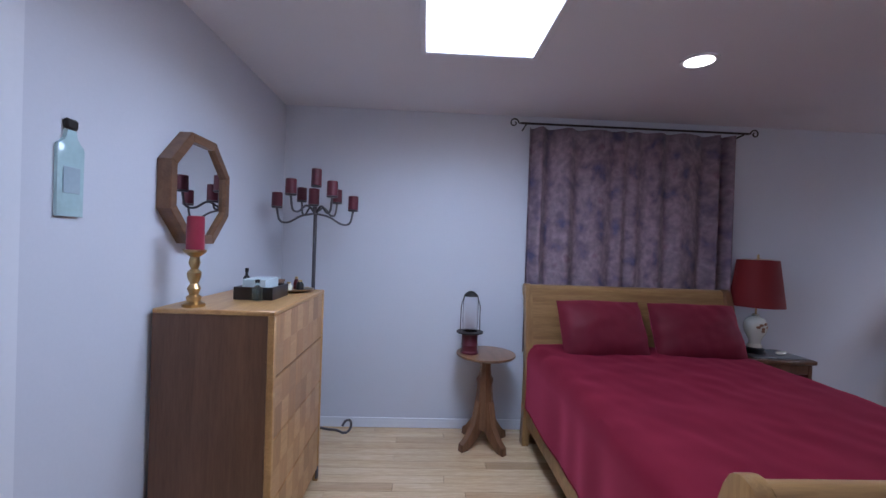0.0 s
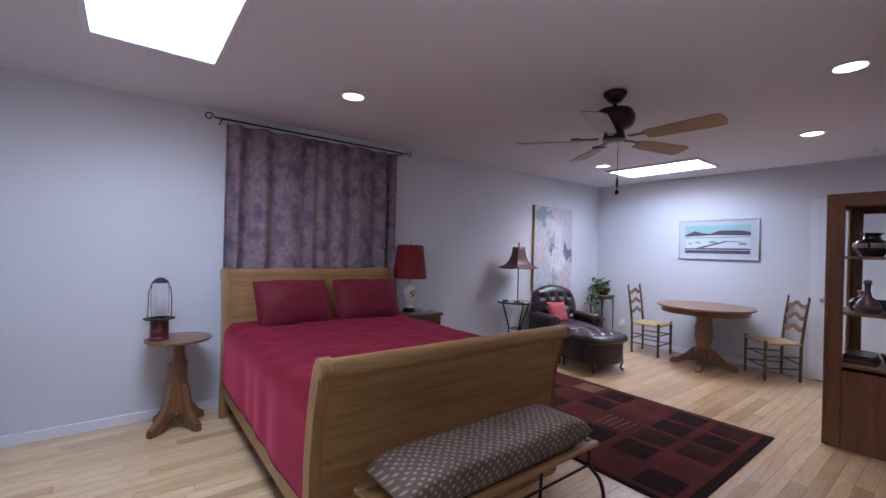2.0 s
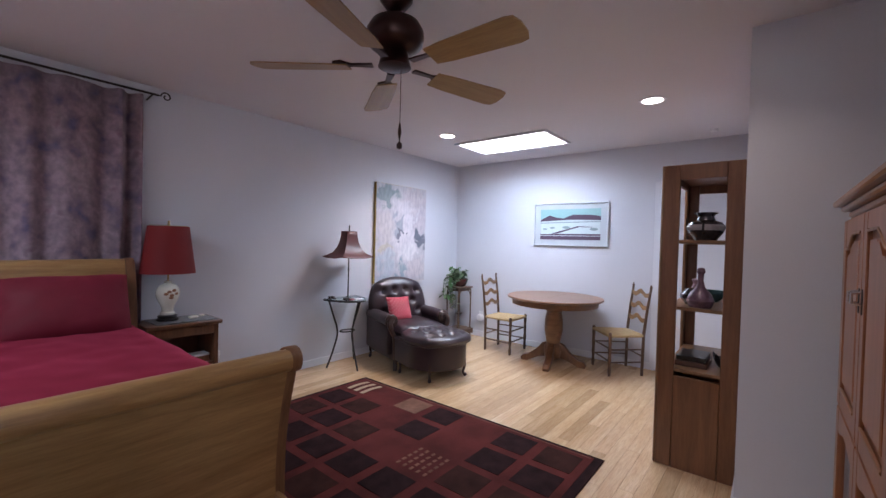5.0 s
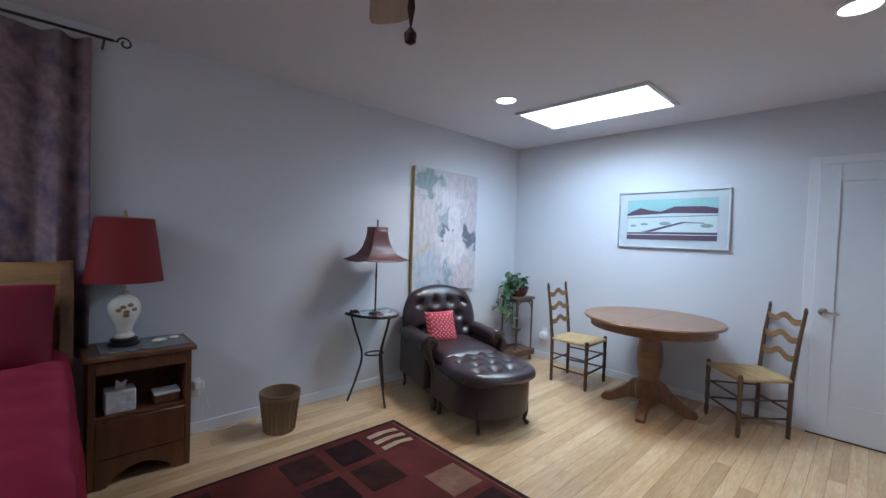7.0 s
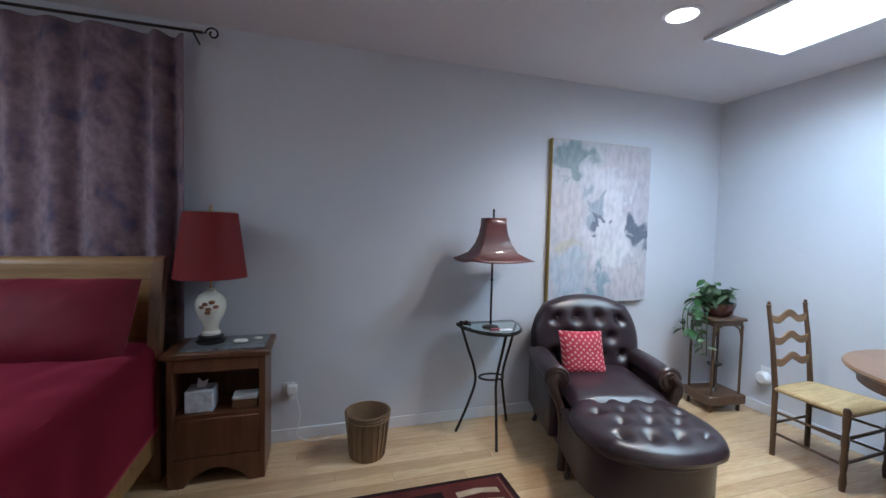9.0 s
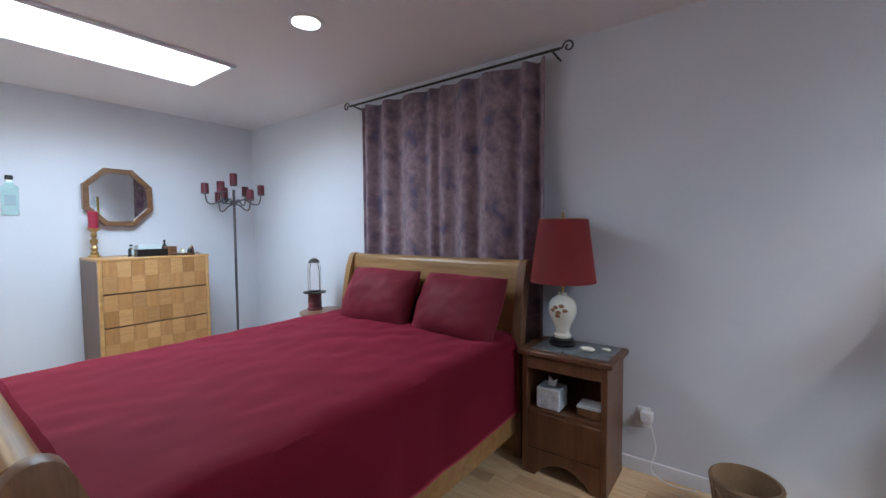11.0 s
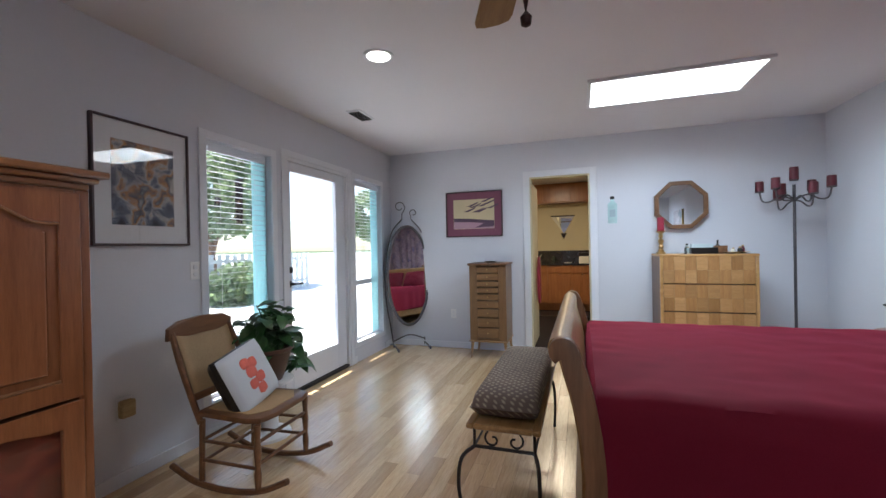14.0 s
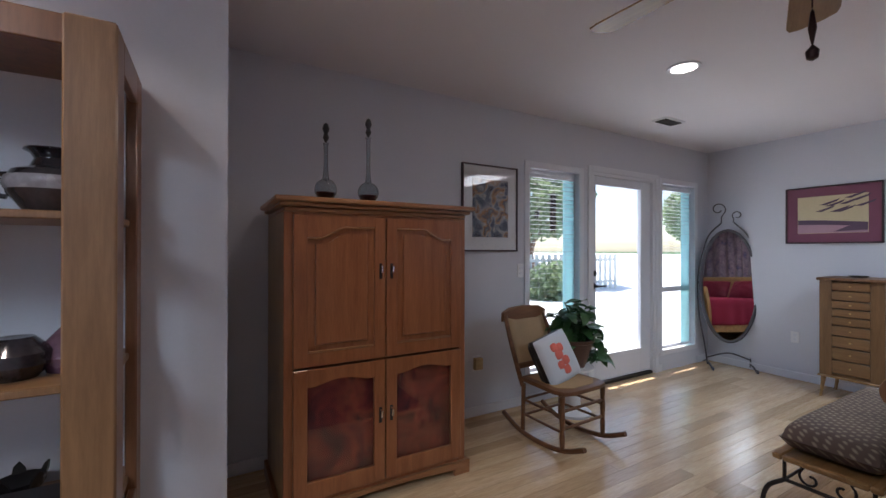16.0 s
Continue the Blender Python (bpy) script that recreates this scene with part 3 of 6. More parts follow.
# windows and the glazed door
def window(name, a, b, z0, z1, rail=None):
    e = tagged(new(name), "tall white-framed fixed window with thin blind slats", kind="structure")
    f = B()
    y0, y1 = S - .10, S - .05
    t = .03
    bx(f, (a, y0, z0), (a + t, y1, z1))
    bx(f, (b - t, y0, z0), (b, y1, z1))
    bx(f, (a + t, y0, z0), (b - t, y1, z0 + t))
    bx(f, (a + t, y0, z1 - t), (b - t, y1, z1))
    if rail:
        bx(f, (a + t, y0, rail - .025), (b - t, y1, rail + .025))
    part("window_frame", f, M_TRIM, e, smooth=False)
    p = part("pane", bx(B(), (a + t, S - .078, z0 + t), (b - t, S - .074, z1 - t)), M_PANE, e, "clear glass pane", smooth=False)
    p.visible_shadow = False
    return e


def blind(a, b, z0, z1, n, label):
    e = thing("window_blind", label, "blind", ((a + b) / 2, S - .03, z0))
    w2 = (b - a) / 2
    part("headrail", bx(B(), (-w2, -.015, z1 - z0 - .03), (w2, .015, z1 - z0), .003), M_TRIM, e)
    base = B()
    bx(base, (-w2, -.008, -.0005), (w2, .008, .0005))
    for k in range(n):
        z = .01 + (z1 - z0 - .06) * k / (n - 1)
        o = part("slat", base.copy(), M_TRIM, e, smooth=False)
        o.location = (0, 0, z)
        o.rotation_euler = (radians(8), 0, 0)
    base.free()
    for x in (-w2 * .6, w2 * .6):
        part("cord", tube(B(), [(x, 0, 0), (x, 0, z1 - z0)], .0012, 5), M_TRIM, e)
    return e


window("window_1", 2.30, 2.90, .24, 1.99)
window("window_2", .42, 1.04, .22, 2.01, .86)
blind(2.335, 2.865, .30, 1.95, 42, "thin white venetian blind, slats open, in the tall window")
blind(.455, 1.005, .90, 1.97, 28, "thin white venetian blind, slats open, in the narrow window")
for x0, x1, z0, z1, lab in ((2.315, 2.455, .27, 1.95, "sheer aqua curtain panel gathered beside the tall window"), (.44, .60, .25, 1.96, "sheer aqua curtain panel gathered beside the narrow window")):
    b_ = B()
    n = 16
    g = [[b_.verts.new((x0 + (x1 - x0) * i / n, S - .045 + .004 * math.sin(i * 2.2), z)) for i in range(n + 1)] for z in (z0, z1)]
    for i in range(n):
        b_.faces.new((g[0][i], g[0][i + 1], g[1][i + 1], g[1][i]))
    so = single("sheer_curtain", b_, M_TEALCLOTH, lab, "curtain")
    so.modifiers.new("thick", "SOLIDIFY").thickness = .002

door = tagged(new("door_1"), "closed white glazed patio door with brass lock", kind="structure")
f = B()
y0, y1 = S - .075, S - .03
bx(f, (1.19, y0, .03), (1.345, y1, 2.0), .003)
bx(f, (2.035, y0, .03), (2.10, y1, 2.0), .003)
bx(f, (1.345, y0, .03), (2.035, y1, .28), .003)
bx(f, (1.345, y0, 1.92), (2.035, y1, 2.0), .003)
part("door_leaf", f, M_DOOR, door, smooth=False)
f = B()
bx(f, (1.16, S - .14, 0), (1.19, S, 2.03))
bx(f, (2.10, S - .14, 0), (2.13, S, 2.03))
bx(f, (1.19, S - .14, 2.0), (2.10, S, 2.03))
part("door_jamb", f, M_TRIM, door, smooth=False)
gp = part("pane", bx(B(), (1.345, S - .055, .28), (2.035, S - .05, 1.92)), M_PANE, door, "clear glass pane", smooth=False)
gp.visible_shadow = False
# Dark bar fills the slit below the leaf, drawn as its black gap.
part("threshold", bx(B(), (1.19, S - .1, 0), (2.10, S + .004, .028), .004), M_IRON, door, "dark threshold bar drawn as the black gap under the door")
hd = B()
tube(hd, [(2.067, S - .03, .95), (2.067, S + .03, .95)], .012, 10)
tube(hd, [(2.067, S + .028, .95), (1.97, S + .03, .95)], .009, 10)
lathe(hd, [(.03, 0), (.03, .008), (.012, .014), (0, .014)], seg=16, m=pose(2.067, S - .03, .95, -90))
part("door_handle", hd, M_IRON, door, "dark lever handle")
hd = lathe(B(), [(.028, 0), (.028, .018), (.012, .026), (0, .026)], seg=16, m=pose(2.067, S - .03, 1.07, -90))
part("deadbolt", hd, M_IRON, door, "dark round deadbolt")

# white panel door in the east wall
door = tagged(new("door_2"), "closed white panel door with a nickel lever", kind="structure")
f = B()
D0, D1 = -3.50, -2.726
bx(f, (L - .03, D0, .012), (L - .012, D1, 1.965))
bx(f, (L - .04, D0, .012), (L - .03, D0 + .115, 1.965), .002)
bx(f, (L - .04, D1 - .115, .012), (L - .03, D1, 1.965), .002)
bx(f, (L - .04, D0 + .115, .012), (L - .03, D1 - .115, .26), .002)
bx(f, (L - .04, D0 + .115, 1.84), (L - .03, D1 - .115, 1.965), .002)
part("door_leaf", f, M_DOOR, door, smooth=False)
f = B()
bx(f, (L - .012, D0 - .06, 0), (L, D0, 2.03), .002)
bx(f, (L - .012, D1, 0), (L, D1 + .06, 2.03), .002)
bx(f, (L - .012, D0, 1.97), (L, D1, 2.03), .002)
part("door_casing", f, M_TRIM, door, smooth=False)
# Black strip fills the gap and stands in for its shadow.
part("shadow_gap", bx(B(), (L - .034, D0, 0), (L - .012, D1, .011)), M_BLACK, door, "black strip drawn as the shadow under the door")
hd = B()
lathe(hd, [(.028, 0), (.028, .008), (.011, .014), (.011, .05), (0, .05)], seg=16, m=pose(L - .04, D1 - .06, .9, 0, -90))
tube(hd, [(L - .085, D1 - .06, .9), (L - .09, D1 - .15, .9)], .009, 10)
part("door_handle", hd, M_CHROME, door, "satin nickel lever handle")

# ---- ceiling lights, vent ----
for k, (x0, x1, a, b) in enumerate(PANELS):
    e = thing("ceiling_light_panel", "lit rectangular white diffuser panel in a thin ceiling frame", "ceiling light", ((x0 + x1) / 2, (a + b) / 2, H), 0, "ceiling light panels")
    w2, d2 = (x1 - x0) / 2, (b - a) / 2
    f = B()
    for p, q in (((-w2 - .03, -d2 - .03, -.022), (-w2, d2 + .03, 0)), ((w2, -d2 - .03, -.022), (w2 + .03, d2 + .03, 0)), ((-w2, -d2 - .03, -.022), (w2, -d2, 0)), ((-w2, d2, -.022), (w2, d2 + .03, 0))):
        bx(f, p, q, .003)
    part("light_frame", f, M_TRIM, e, "white light frame")
    part("diffuser", bx(B(), (-w2, -d2, -.014), (w2, d2, -.004)), M_PANEL, e, "glowing white diffuser", smooth=False)
dl = thing("recessed_downlight", "small round lit recessed downlight with white ring", "ceiling light", (*SPOTS[0], H), 0, "recessed downlights")
part("ring", lathe(B(), [(.072, 0), (.095, 0), (.095, -.006), (.078, -.009), (.072, -.006)], seg=32), M_TRIM, dl, "white trim ring")
part("lens", lathe(B(), [(0, -.002), (.072, -.002), (.072, -.006), (0, -.006)], seg=32), M_DISC, dl, "glowing round lens")
for x, y in SPOTS[1:]:
    copy_thing(dl, pose(x, y, H))
v = thing("ceiling_vent", "grey louvred ceiling air vent", "vent", (1.70, -4.06, H))
part("vent_frame", bx(B(), (-.14, -.07, -.008), (.14, .07, 0), .003), M_TRIM, v)
for k in range(5):
    part("louvre", bx(B(), (-.12, -.05 + k * .022, -.016), (.12, -.042 + k * .022, -.008)), M_IRON, v, smooth=False)
v = thing("smoke_detector", "tiny round white ceiling detector", "detector", (7.17, -3.21, H))
part("detector_body", lathe(B(), [(0, -.022), (.03, -.022), (.036, 0), (0, 0)], seg=20), M_WHITE, v)


# ---- bed ----
bed = thing("sleigh_bed", "honey oak sleigh bed with crimson bedding against the wall", "bed", (0, 0, 0))
X0, X1 = 1.955, 3.505


def sleigh(y, top, lean, th):
    """Outline (y, z) of a sleigh end: its foot, belly, neck and rolled top. lean: +1 rolls north, -1 south."""
    side1 = [(0, 0), (-.02, .2), (-.035, .42), (-.03, .6), (-.005, .78), (.03, .93), (.04, 1.0)]
    pts = [(y + lean * a, b * top) for a, b in side1]
    back = [(y - lean * th + lean * a * .9, b * top) for a, b in side1[:-1]]
    return pts, back


def sleigh_poly(y, top, lean, th, roll):
    f, b = sleigh(y, top - roll, lean, th)
    f = [tuple(v)[:2] for v in curve([(p[0], p[1], 0) for p in f], 4)]
    b = [tuple(v)[:2] for v in curve([(p[0], p[1], 0) for p in b], 4)]
    cy, cz = y + lean * (.04 - roll * .2), top - roll
    arc = [(cy + lean * roll * math.cos(a), cz + roll * math.sin(a)) for a in [radians(d) for d in range(-60, 200, 20)]]
    return f[:-1] + arc + b[::-1]


for nm, y, top, lean, th in (("headboard", -.19, 1.152, 1, .045), ("footboard", -2.25, .914, -1, .042)):
    poly = sleigh_poly(y, top, lean, th, .042)
    part(nm, prism(B(), poly, "x", X0 + .045, X1 - .045), M_OAK, bed, "honey oak sleigh panel")
    pol2 = sleigh_poly(y - lean * .012, top + .006, lean, th + .03, .05)
    # East posts get the brown wood: their darker, shaded ends as colour.
    for xx in (X0, X1 - .05):
        part("bed_post", prism(B(), pol2, "x", xx, xx + .05, .004), M_WALNUT if xx > 3 else M_OAKZ, bed, "shaped end post with rolled top")
for xx in (X0 + .022, X1 - .047):
    part("side_rail", bx(B(), (xx, -2.26, .16), (xx + .025, -.24, .34), .004), M_OAK, bed)
part("bed_base", bx(B(), (X0 + .06, -2.2, .2), (X1 - .06, -.25, .3), .004), M_BLACK, bed, "dark box base")
part("mattress", bx(B(), (X0 + .05, -2.14, .3), (X1 - .05, -.25, .685), .05, seg=3), M_WHITE, bed, "mattress under the coverlet")

# coverlet: one draped sheet, closed below by its own thickness
cv = B()
nx, ny = 110, 100
cx, hw = (X0 + X1) / 2, (X1 - X0) / 2 - .035
drop = .42
rows_ = []
for j in range(ny + 1):
    v = j / ny
    y = -.26 + (-2.165 + .26) * min(1.0, v * 1.12)
    down = max(0.0, v * 1.12 - 1.0) * 3.2
    row = []
    for i in range(nx + 1):
        u = -1 + 2 * i / nx
        s = u * (hw + drop)
        edge = abs(s) - hw
        wob = .009 * noise.noise(Vector((s * 2.6, y * 2.0, 1))) + .006 * noise.noise(Vector((s * 9 + y * 3, y * 6 - s * 4, 4))) + .010 * abs(noise.noise(Vector((s * 3.4 - y * 2.2, y * 2.8 + s, 9))))
        if edge <= 0:
            x, z = s, .722 + wob - .022 * max(0, (abs(s) - hw + .07) / .07) ** 2
        else:
            fold = (.004 * math.sin(y * 16 + 2 * math.sin(y * 5)) + .012 * noise.noise(Vector((y * 3.2, s, 2)))) * min(1, edge / .2)
            x = math.copysign(hw + .006 + .016 * min(1, edge / .06) + fold, s)
            z = .70 - edge * (1.0 + .012 * math.sin(y * 3))
        if down and edge <= 0:
            z = .722 + wob - down
        elif down:
            z = min(z, .722 - down)
        row.append(cv.verts.new((cx + x, y - .02 * min(1, down * 6) - .03 * down, z)))
    rows_.append(row)
for j in range(ny):
    for i in range(nx):
        cv.faces.new((rows_[j][i], rows_[j][i + 1], rows_[j + 1][i + 1], rows_[j + 1][i]))
hem_line = [tuple(r[0].co) for r in rows_] + [tuple(v.co) for v in rows_[-1][1:-1]] + [tuple(r[-1].co) for r in rows_[::-1]]
cover = thing("coverlet", "smooth crimson coverlet spread over the bed, hanging down both sides", "bedspread")
o = part("cover_cloth", cv, M_SATIN, cover)
o.modifiers.new("thick", "SOLIDIFY").thickness = -.006
part("hem", tube(B(), hem_line, .0045, 6), M_SATIN, cover, "rolled hem of the coverlet")


def pillow(x, y, z, rz, w=.60, h=.41, lean=62):
    b_ = cushion(B(), (0, 0, 0), (w, h, .25), 2.4, 40, droop=-.01)
    for v_ in b_.verts:
        q_ = Vector((v_.co.x * 4 + v_.co.y * 2 + x, v_.co.y * 9 - v_.co.x * 3, x))
        v_.co.z += (.016 * noise.noise(q_) + .006 * noise.noise(v_.co * 16 + Vector((x, 0, 0)))) * (1 if v_.co.z > 0 else .3)
    ob = single("pillow", b_, M_PILLOW, "plump crimson pillow leaning on the oak headboard", "pillow", "pillows on the bed")
    ob.matrix_world = pose(x, y, z, lean, 0, rz)
    return ob


pillow(2.465, -.385, .872, 3)
pillow(3.13, -.385, .868, -4)

# ---- curtain and rod ----
cu = B()
n, rws = 240, 10
g = []
for r in range(rws + 1):
    z = 2.335 + (.62 - 2.335) * r / rws
    g.append([cu.verts.new((1.985 + 1.585 * i / n, -.075 + (.042 + .012 * r / rws) * math.sin(i * .23 + 1.9 * math.sin(i * .051) + .7 * math.sin(i * .113)) * (.7 + .3 * math.sin(i * .031 + 1)) , z)) for i in range(n + 1)])
for r in range(rws):
    for i in range(n):
        cu.faces.new((g[r][i], g[r][i + 1], g[r + 1][i + 1], g[r + 1][i]))
curt = thing("window_curtain", "closed mauve and blue floral curtain hanging behind the bed", "curtain", (0, 0, 0))
co = part("curtain_cloth", cu, M_CURT, curt)
co.modifiers.new("thick", "SOLIDIFY").thickness = .003
rod = thing("curtain_rod", "thin dark iron curtain rod with scroll ends above the curtain", "curtain rod", (0, 0, 0))
part("rod", tube(B(), [(1.9, -.12, 2.35), (3.66, -.12, 2.35)], .008, 10), M_IRON, rod)
for x, s_ in ((1.9, -1), (3.66, 1)):
    sp = [(x, -.12, 2.35)] + [(x + s_ * (.05 + .035 * math.cos(a) * (1 - k / 30)), -.12, 2.35 + .035 * math.sin(a) * (1 - k / 30)) for k, a in enumerate([math.pi - .35 * q for q in range(22)])]
    part("scroll_end", tube(B(), sp, .005, 8), M_IRON, rod)
    br = tube(B(), [(x - s_ * .04, 0, 2.33), (x - s_ * .04, -.12, 2.34)], .006, 8)
    part("bracket", br, M_IRON, rod)

# ---- nightstand, lamp ----
ns = thing("nightstand", "dark oak nightstand with an open cubby and arched apron", "nightstand", (3.78, -.22, 0))
part("top", bx(B(), (-.25, -.165, .655), (.25, .175, .685), .006), M_DARKOAK, ns)
fr = B()
for x in (-.225, .195):
    bx(fr, (x, -.15, 0), (x + .03, .165, .655), .003)
bx(fr, (-.195, .15, .05), (.195, .165, .655))
part("cabinet_body", fr, M_DARKOAK, ns, smooth=False)
part("drawer_front", bx(B(), (-.195, -.152, .585), (.195, -.132, .655), .004), M_DARKOAK, ns)
part("shelf", bx(B(), (-.195, -.14, .345), (.195, .15, .365), .002), M_DARKOAK, ns, smooth=False)
part("lower_drawer", bx(B(), (-.195, -.150, .15), (.195, -.13, .345), .004), M_DARKOAK, ns)
ap = [(-.195, 0), (-.15, 0)] + [(-.12 + .24 * k / 10, .04 + .05 * math.sin(math.pi * k / 10)) for k in range(11)] + [(.15, 0), (.195, 0), (.195, .148), (-.195, .148)]
part("apron", prism(B(), ap, "y", -.15, -.135), M_DARKOAK, ns, smooth=False)
tb = thing("tissue_box", "pale blue-white tissue box with a tissue standing out", "tissue box", (3.69, -.28, .365))
part("box", bx(B(), (-.066, -.06, 0), (.066, .06, .115), .006), surf("mottled_blue_card", (0.6, .66, .72), .7, vary=.25, big=25), tb)
part("tissue", prism(B(), [(-.02, .112), (.02, .112), (.032, .155), (.005, .142), (-.015, .163)], "y", -.006, .006), M_WHITE, tb, "white tissue")
cb = thing("small_clutter_box", "small brown box with a pale lid on the cubby shelf", "box", (3.9, -.27, .365))
part("box", bx(B(), (-.06, -.05, 0), (.06, .05, .045), .004), M_WALNUT, cb)
part("lid", bx(B(), (-.062, -.052, .045), (.062, .052, .06), .003), M_WHITE, cb)
gt = thing("marble_tray", "thin grey mottled slab on the nightstand top", "tray", (3.80, -.22, .685))
part("slab", bx(B(), (-.2, -.13, 0), (.2, .14, .008), .003), surf("grey_mottled_slab", (.16, .17, .18), .3, vary=.5, big=18, small=60), gt)
sh = thing("seashell", "small white shell on the nightstand slab", "shell", (3.87, -.25, .693))
part("shell_body", cushion(B(), (0, 0, .012), (.08, .045, .026), 2.2, 10, disc=1), M_CER, sh)
sh = thing("small_stone", "small pale stone on the nightstand slab", "stone", (3.95, -.19, .693))
part("stone_body", cushion(B(), (0, 0, .008), (.05, .035, .017), 2.2, 8, disc=1), M_CER, sh)

lp = thing("table_lamp", "table lamp with dark red cloth shade and white ginger-jar base", "lamp", (3.715, -.195, .694))
part("plinth", lathe(B(), [(0, 0), (.07, 0), (.074, .01), (.06, .02), (.064, .034), (.05, .042), (0, .042)], seg=28), M_BLACK, lp, "black turned plinth")
part("jar", lathe(B(), [(.046, .042), (.048, .056), (.038, .066), (.038, .09), (.05, .12), (.066, .15), (.0745, .18), (.076, .205), (.072, .23), (.058, .255), (.036, .27), (.024, .276), (.022, .29), (0, .29)], seg=40), M_CER, lp, "glossy white ceramic jar")
bl = B()
for a, z in ((-100, .215), (-75, .225), (-88, .19), (-60, .2), (-115, .2), (-90, .172)):
    r = .074
    p = (r * math.cos(radians(a)), r * math.sin(radians(a)), z)
    cushion(bl, (0, 0, 0), (.03, .022, .008), 2.2, 6, disc=1, m=Matrix.Translation(p) @ pose(0, 0, 0, 90, 0, a + 90))
part("painted_blossoms", bl, M_CERP, lp, "painted rust-red flowers")
part("stem", tube(B(), [(0, 0, .285), (0, 0, .71)], .006, 10), M_BRASS, lp)
shd = part("shade", lathe(B(), [(.177, .35), (.132, .695), (.128, .695), (.173, .35)], seg=48), M_SHADE, lp)
part("finial", lathe(B(), [(0, .7), (.012, .705), (.006, .72), (.009, .73), (0, .74)], seg=12), M_BRASS, lp)
part("spider", tube(B(), [(-.124, 0, .7), (.124, 0, .7)], .002, 6), M_BRASS, lp)

# ---- waste basket ----
wb = thing("waste_basket", "round woven wicker waste basket on the floor by the wall", "basket", (4.55, -.29, 0))
part("basket_wall", lathe(B(), [(0, 0), (.095, 0), (.125, .27), (.128, .27), (.119, .27), (.09, .012), (0, .012)], seg=32), M_WICK, wb)
for z in (.262, .245, .228):
    r = .096 + .03 * z / .27 + .003
    part("rim_hoop", tube(B(), [(r * math.cos(a), r * math.sin(a), z) for a in [2 * math.pi * k / 28 for k in range(28)]], .006, 6, True), M_WICK, wb)
for k in range(22):
    a = 2 * math.pi * k / 22
    o = part("stake", tube(B(), [(.099, 0, .005), (.129, 0, .262)], .004, 5), M_WICK, wb)
    o.rotation_euler = (0, 0, a)

# ---- half-round glass side table and pagoda lamp ----
st = thing("iron_side_table", "half-round glass side table on bowed black iron legs", "side table", (5.375, -.06, 0))
arc = [(.21 * math.cos(a), -.34 * math.sin(a)) for a in [math.pi * k / 20 for k in range(21)]]
part("glass_top", prism(B(), arc, "z", .695, .705), M_GLASSG, st, "clear glass top", smooth=False)
part("rim", tube(B(), [(x, y, .69) for x, y in arc] , .008, 8, True), M_IRON, st, "black iron rim")
for fx, fy, tx, ty in ((-.235, -.11, -.2, -.08), (-.08, -.41, 0, -.33), (.16, -.05, .195, -.08)):
    mx_, my_ = tx * .5, ty * .45 - .06
    part("leg", tube(B(), curve([(tx, ty, .69), (tx * .62 + mx_ * .38, ty * .62 + my_ * .38, .57), (mx_, my_, .36), (fx * .35 + mx_ * .65, fy * .35 + my_ * .65, .19), (fx, fy, .008)], 6), .009, 8), M_IRON, st, "bowed black iron leg")
part("stretcher_ring", tube(B(), [(.085 * math.cos(a), -.13 + .06 * math.sin(a), .36) for a in [2 * math.pi * k / 16 for k in range(16)]], .007, 6, True), M_IRON, st)
pl = thing("pagoda_lamp", "slim iron lamp with a flared dark red pagoda shade", "lamp", (5.335, -.24, .705))
part("foot", lathe(B(), [(0, 0), (.055, 0), (.05, .01), (.01, .02), (0, .02)], seg=20), M_IRON, pl)
part("stem", tube(B(), [(0, 0, .01), (0, 0, .74)], .007, 8), M_IRON, pl)
part("collar", lathe(B(), [(0, .3), (.012, .305), (.012, .315), (0, .32)], seg=12), M_IRON, pl)
b_ = B()
prof = [(.096, .665), (.098, .62), (.112, .56), (.14, .50), (.19, .445), (.26, .405), (.31, .39)]
rings = []
for r, z in prof:
    ring = []
    for k in range(16):
        a = 2 * math.pi * k / 16
        sq = 1.0 / max(abs(math.cos(a - math.pi / 4 * 0)), abs(math.sin(a)))
        rr = .9 * r * (.72 * sq + .12)
        ring.append(b_.verts.new((rr * math.cos(a) * .95, rr * math.sin(a) * .72, z + (.012 if k % 4 == 2 and r > .25 else 0))))
    rings.append(ring)
for p, q in zip(rings, rings[1:]):
    for k in range(16):
        b_.faces.new((p[k], p[(k + 1) % 16], q[(k + 1) % 16], q[k]))
o = part("shade", b_, M_PAGODA, pl, "flared square dark red shade")
o.modifiers.new("thick", "SOLIDIFY").thickness = .003
o.location = (0, 0, .04)
part("finial", lathe(B(), [(0, .70), (.006, .705), (.005, .74), (.009, .755), (0, .77)], seg=10), M_IRON, pl)
cc = thing("trinket_chain", "small heap of dark trinkets on the glass side table", "trinket", (5.19, -.17, .705))
part("trinkets", tube(B(), [(.06 * math.cos(k * 1.1) * (.3 + .1 * (k % 5)), .03 * math.sin(k * 1.7), .01 + .008 * (k % 3)) for k in range(14)], .008, 6), M_BRONZE, cc)
pb = thing("small_cards", "small red and pale cards on the glass side table", "cards", (5.40, -.33, .705))
part("card", bx(B(), (-.04, -.02, 0), (.04, .02, .006), .001), M_PAPER, pb)
part("red_card", bx(B(), (-.09, .01, 0), (-.03, .04, .008), .001), M_REDWAX, pb)

# ---- large abstract painting ----
pt = thing("abstract_painting", "large unframed abstract canvas in pale mauve, white and grey-blue", "painting", (6.31, 0, 1.41))
part("canvas", bx(B(), (-.44, -.04, -.6), (.44, -.002, .6), .003), M_YELLOW, pt, "ochre wrapped edge")
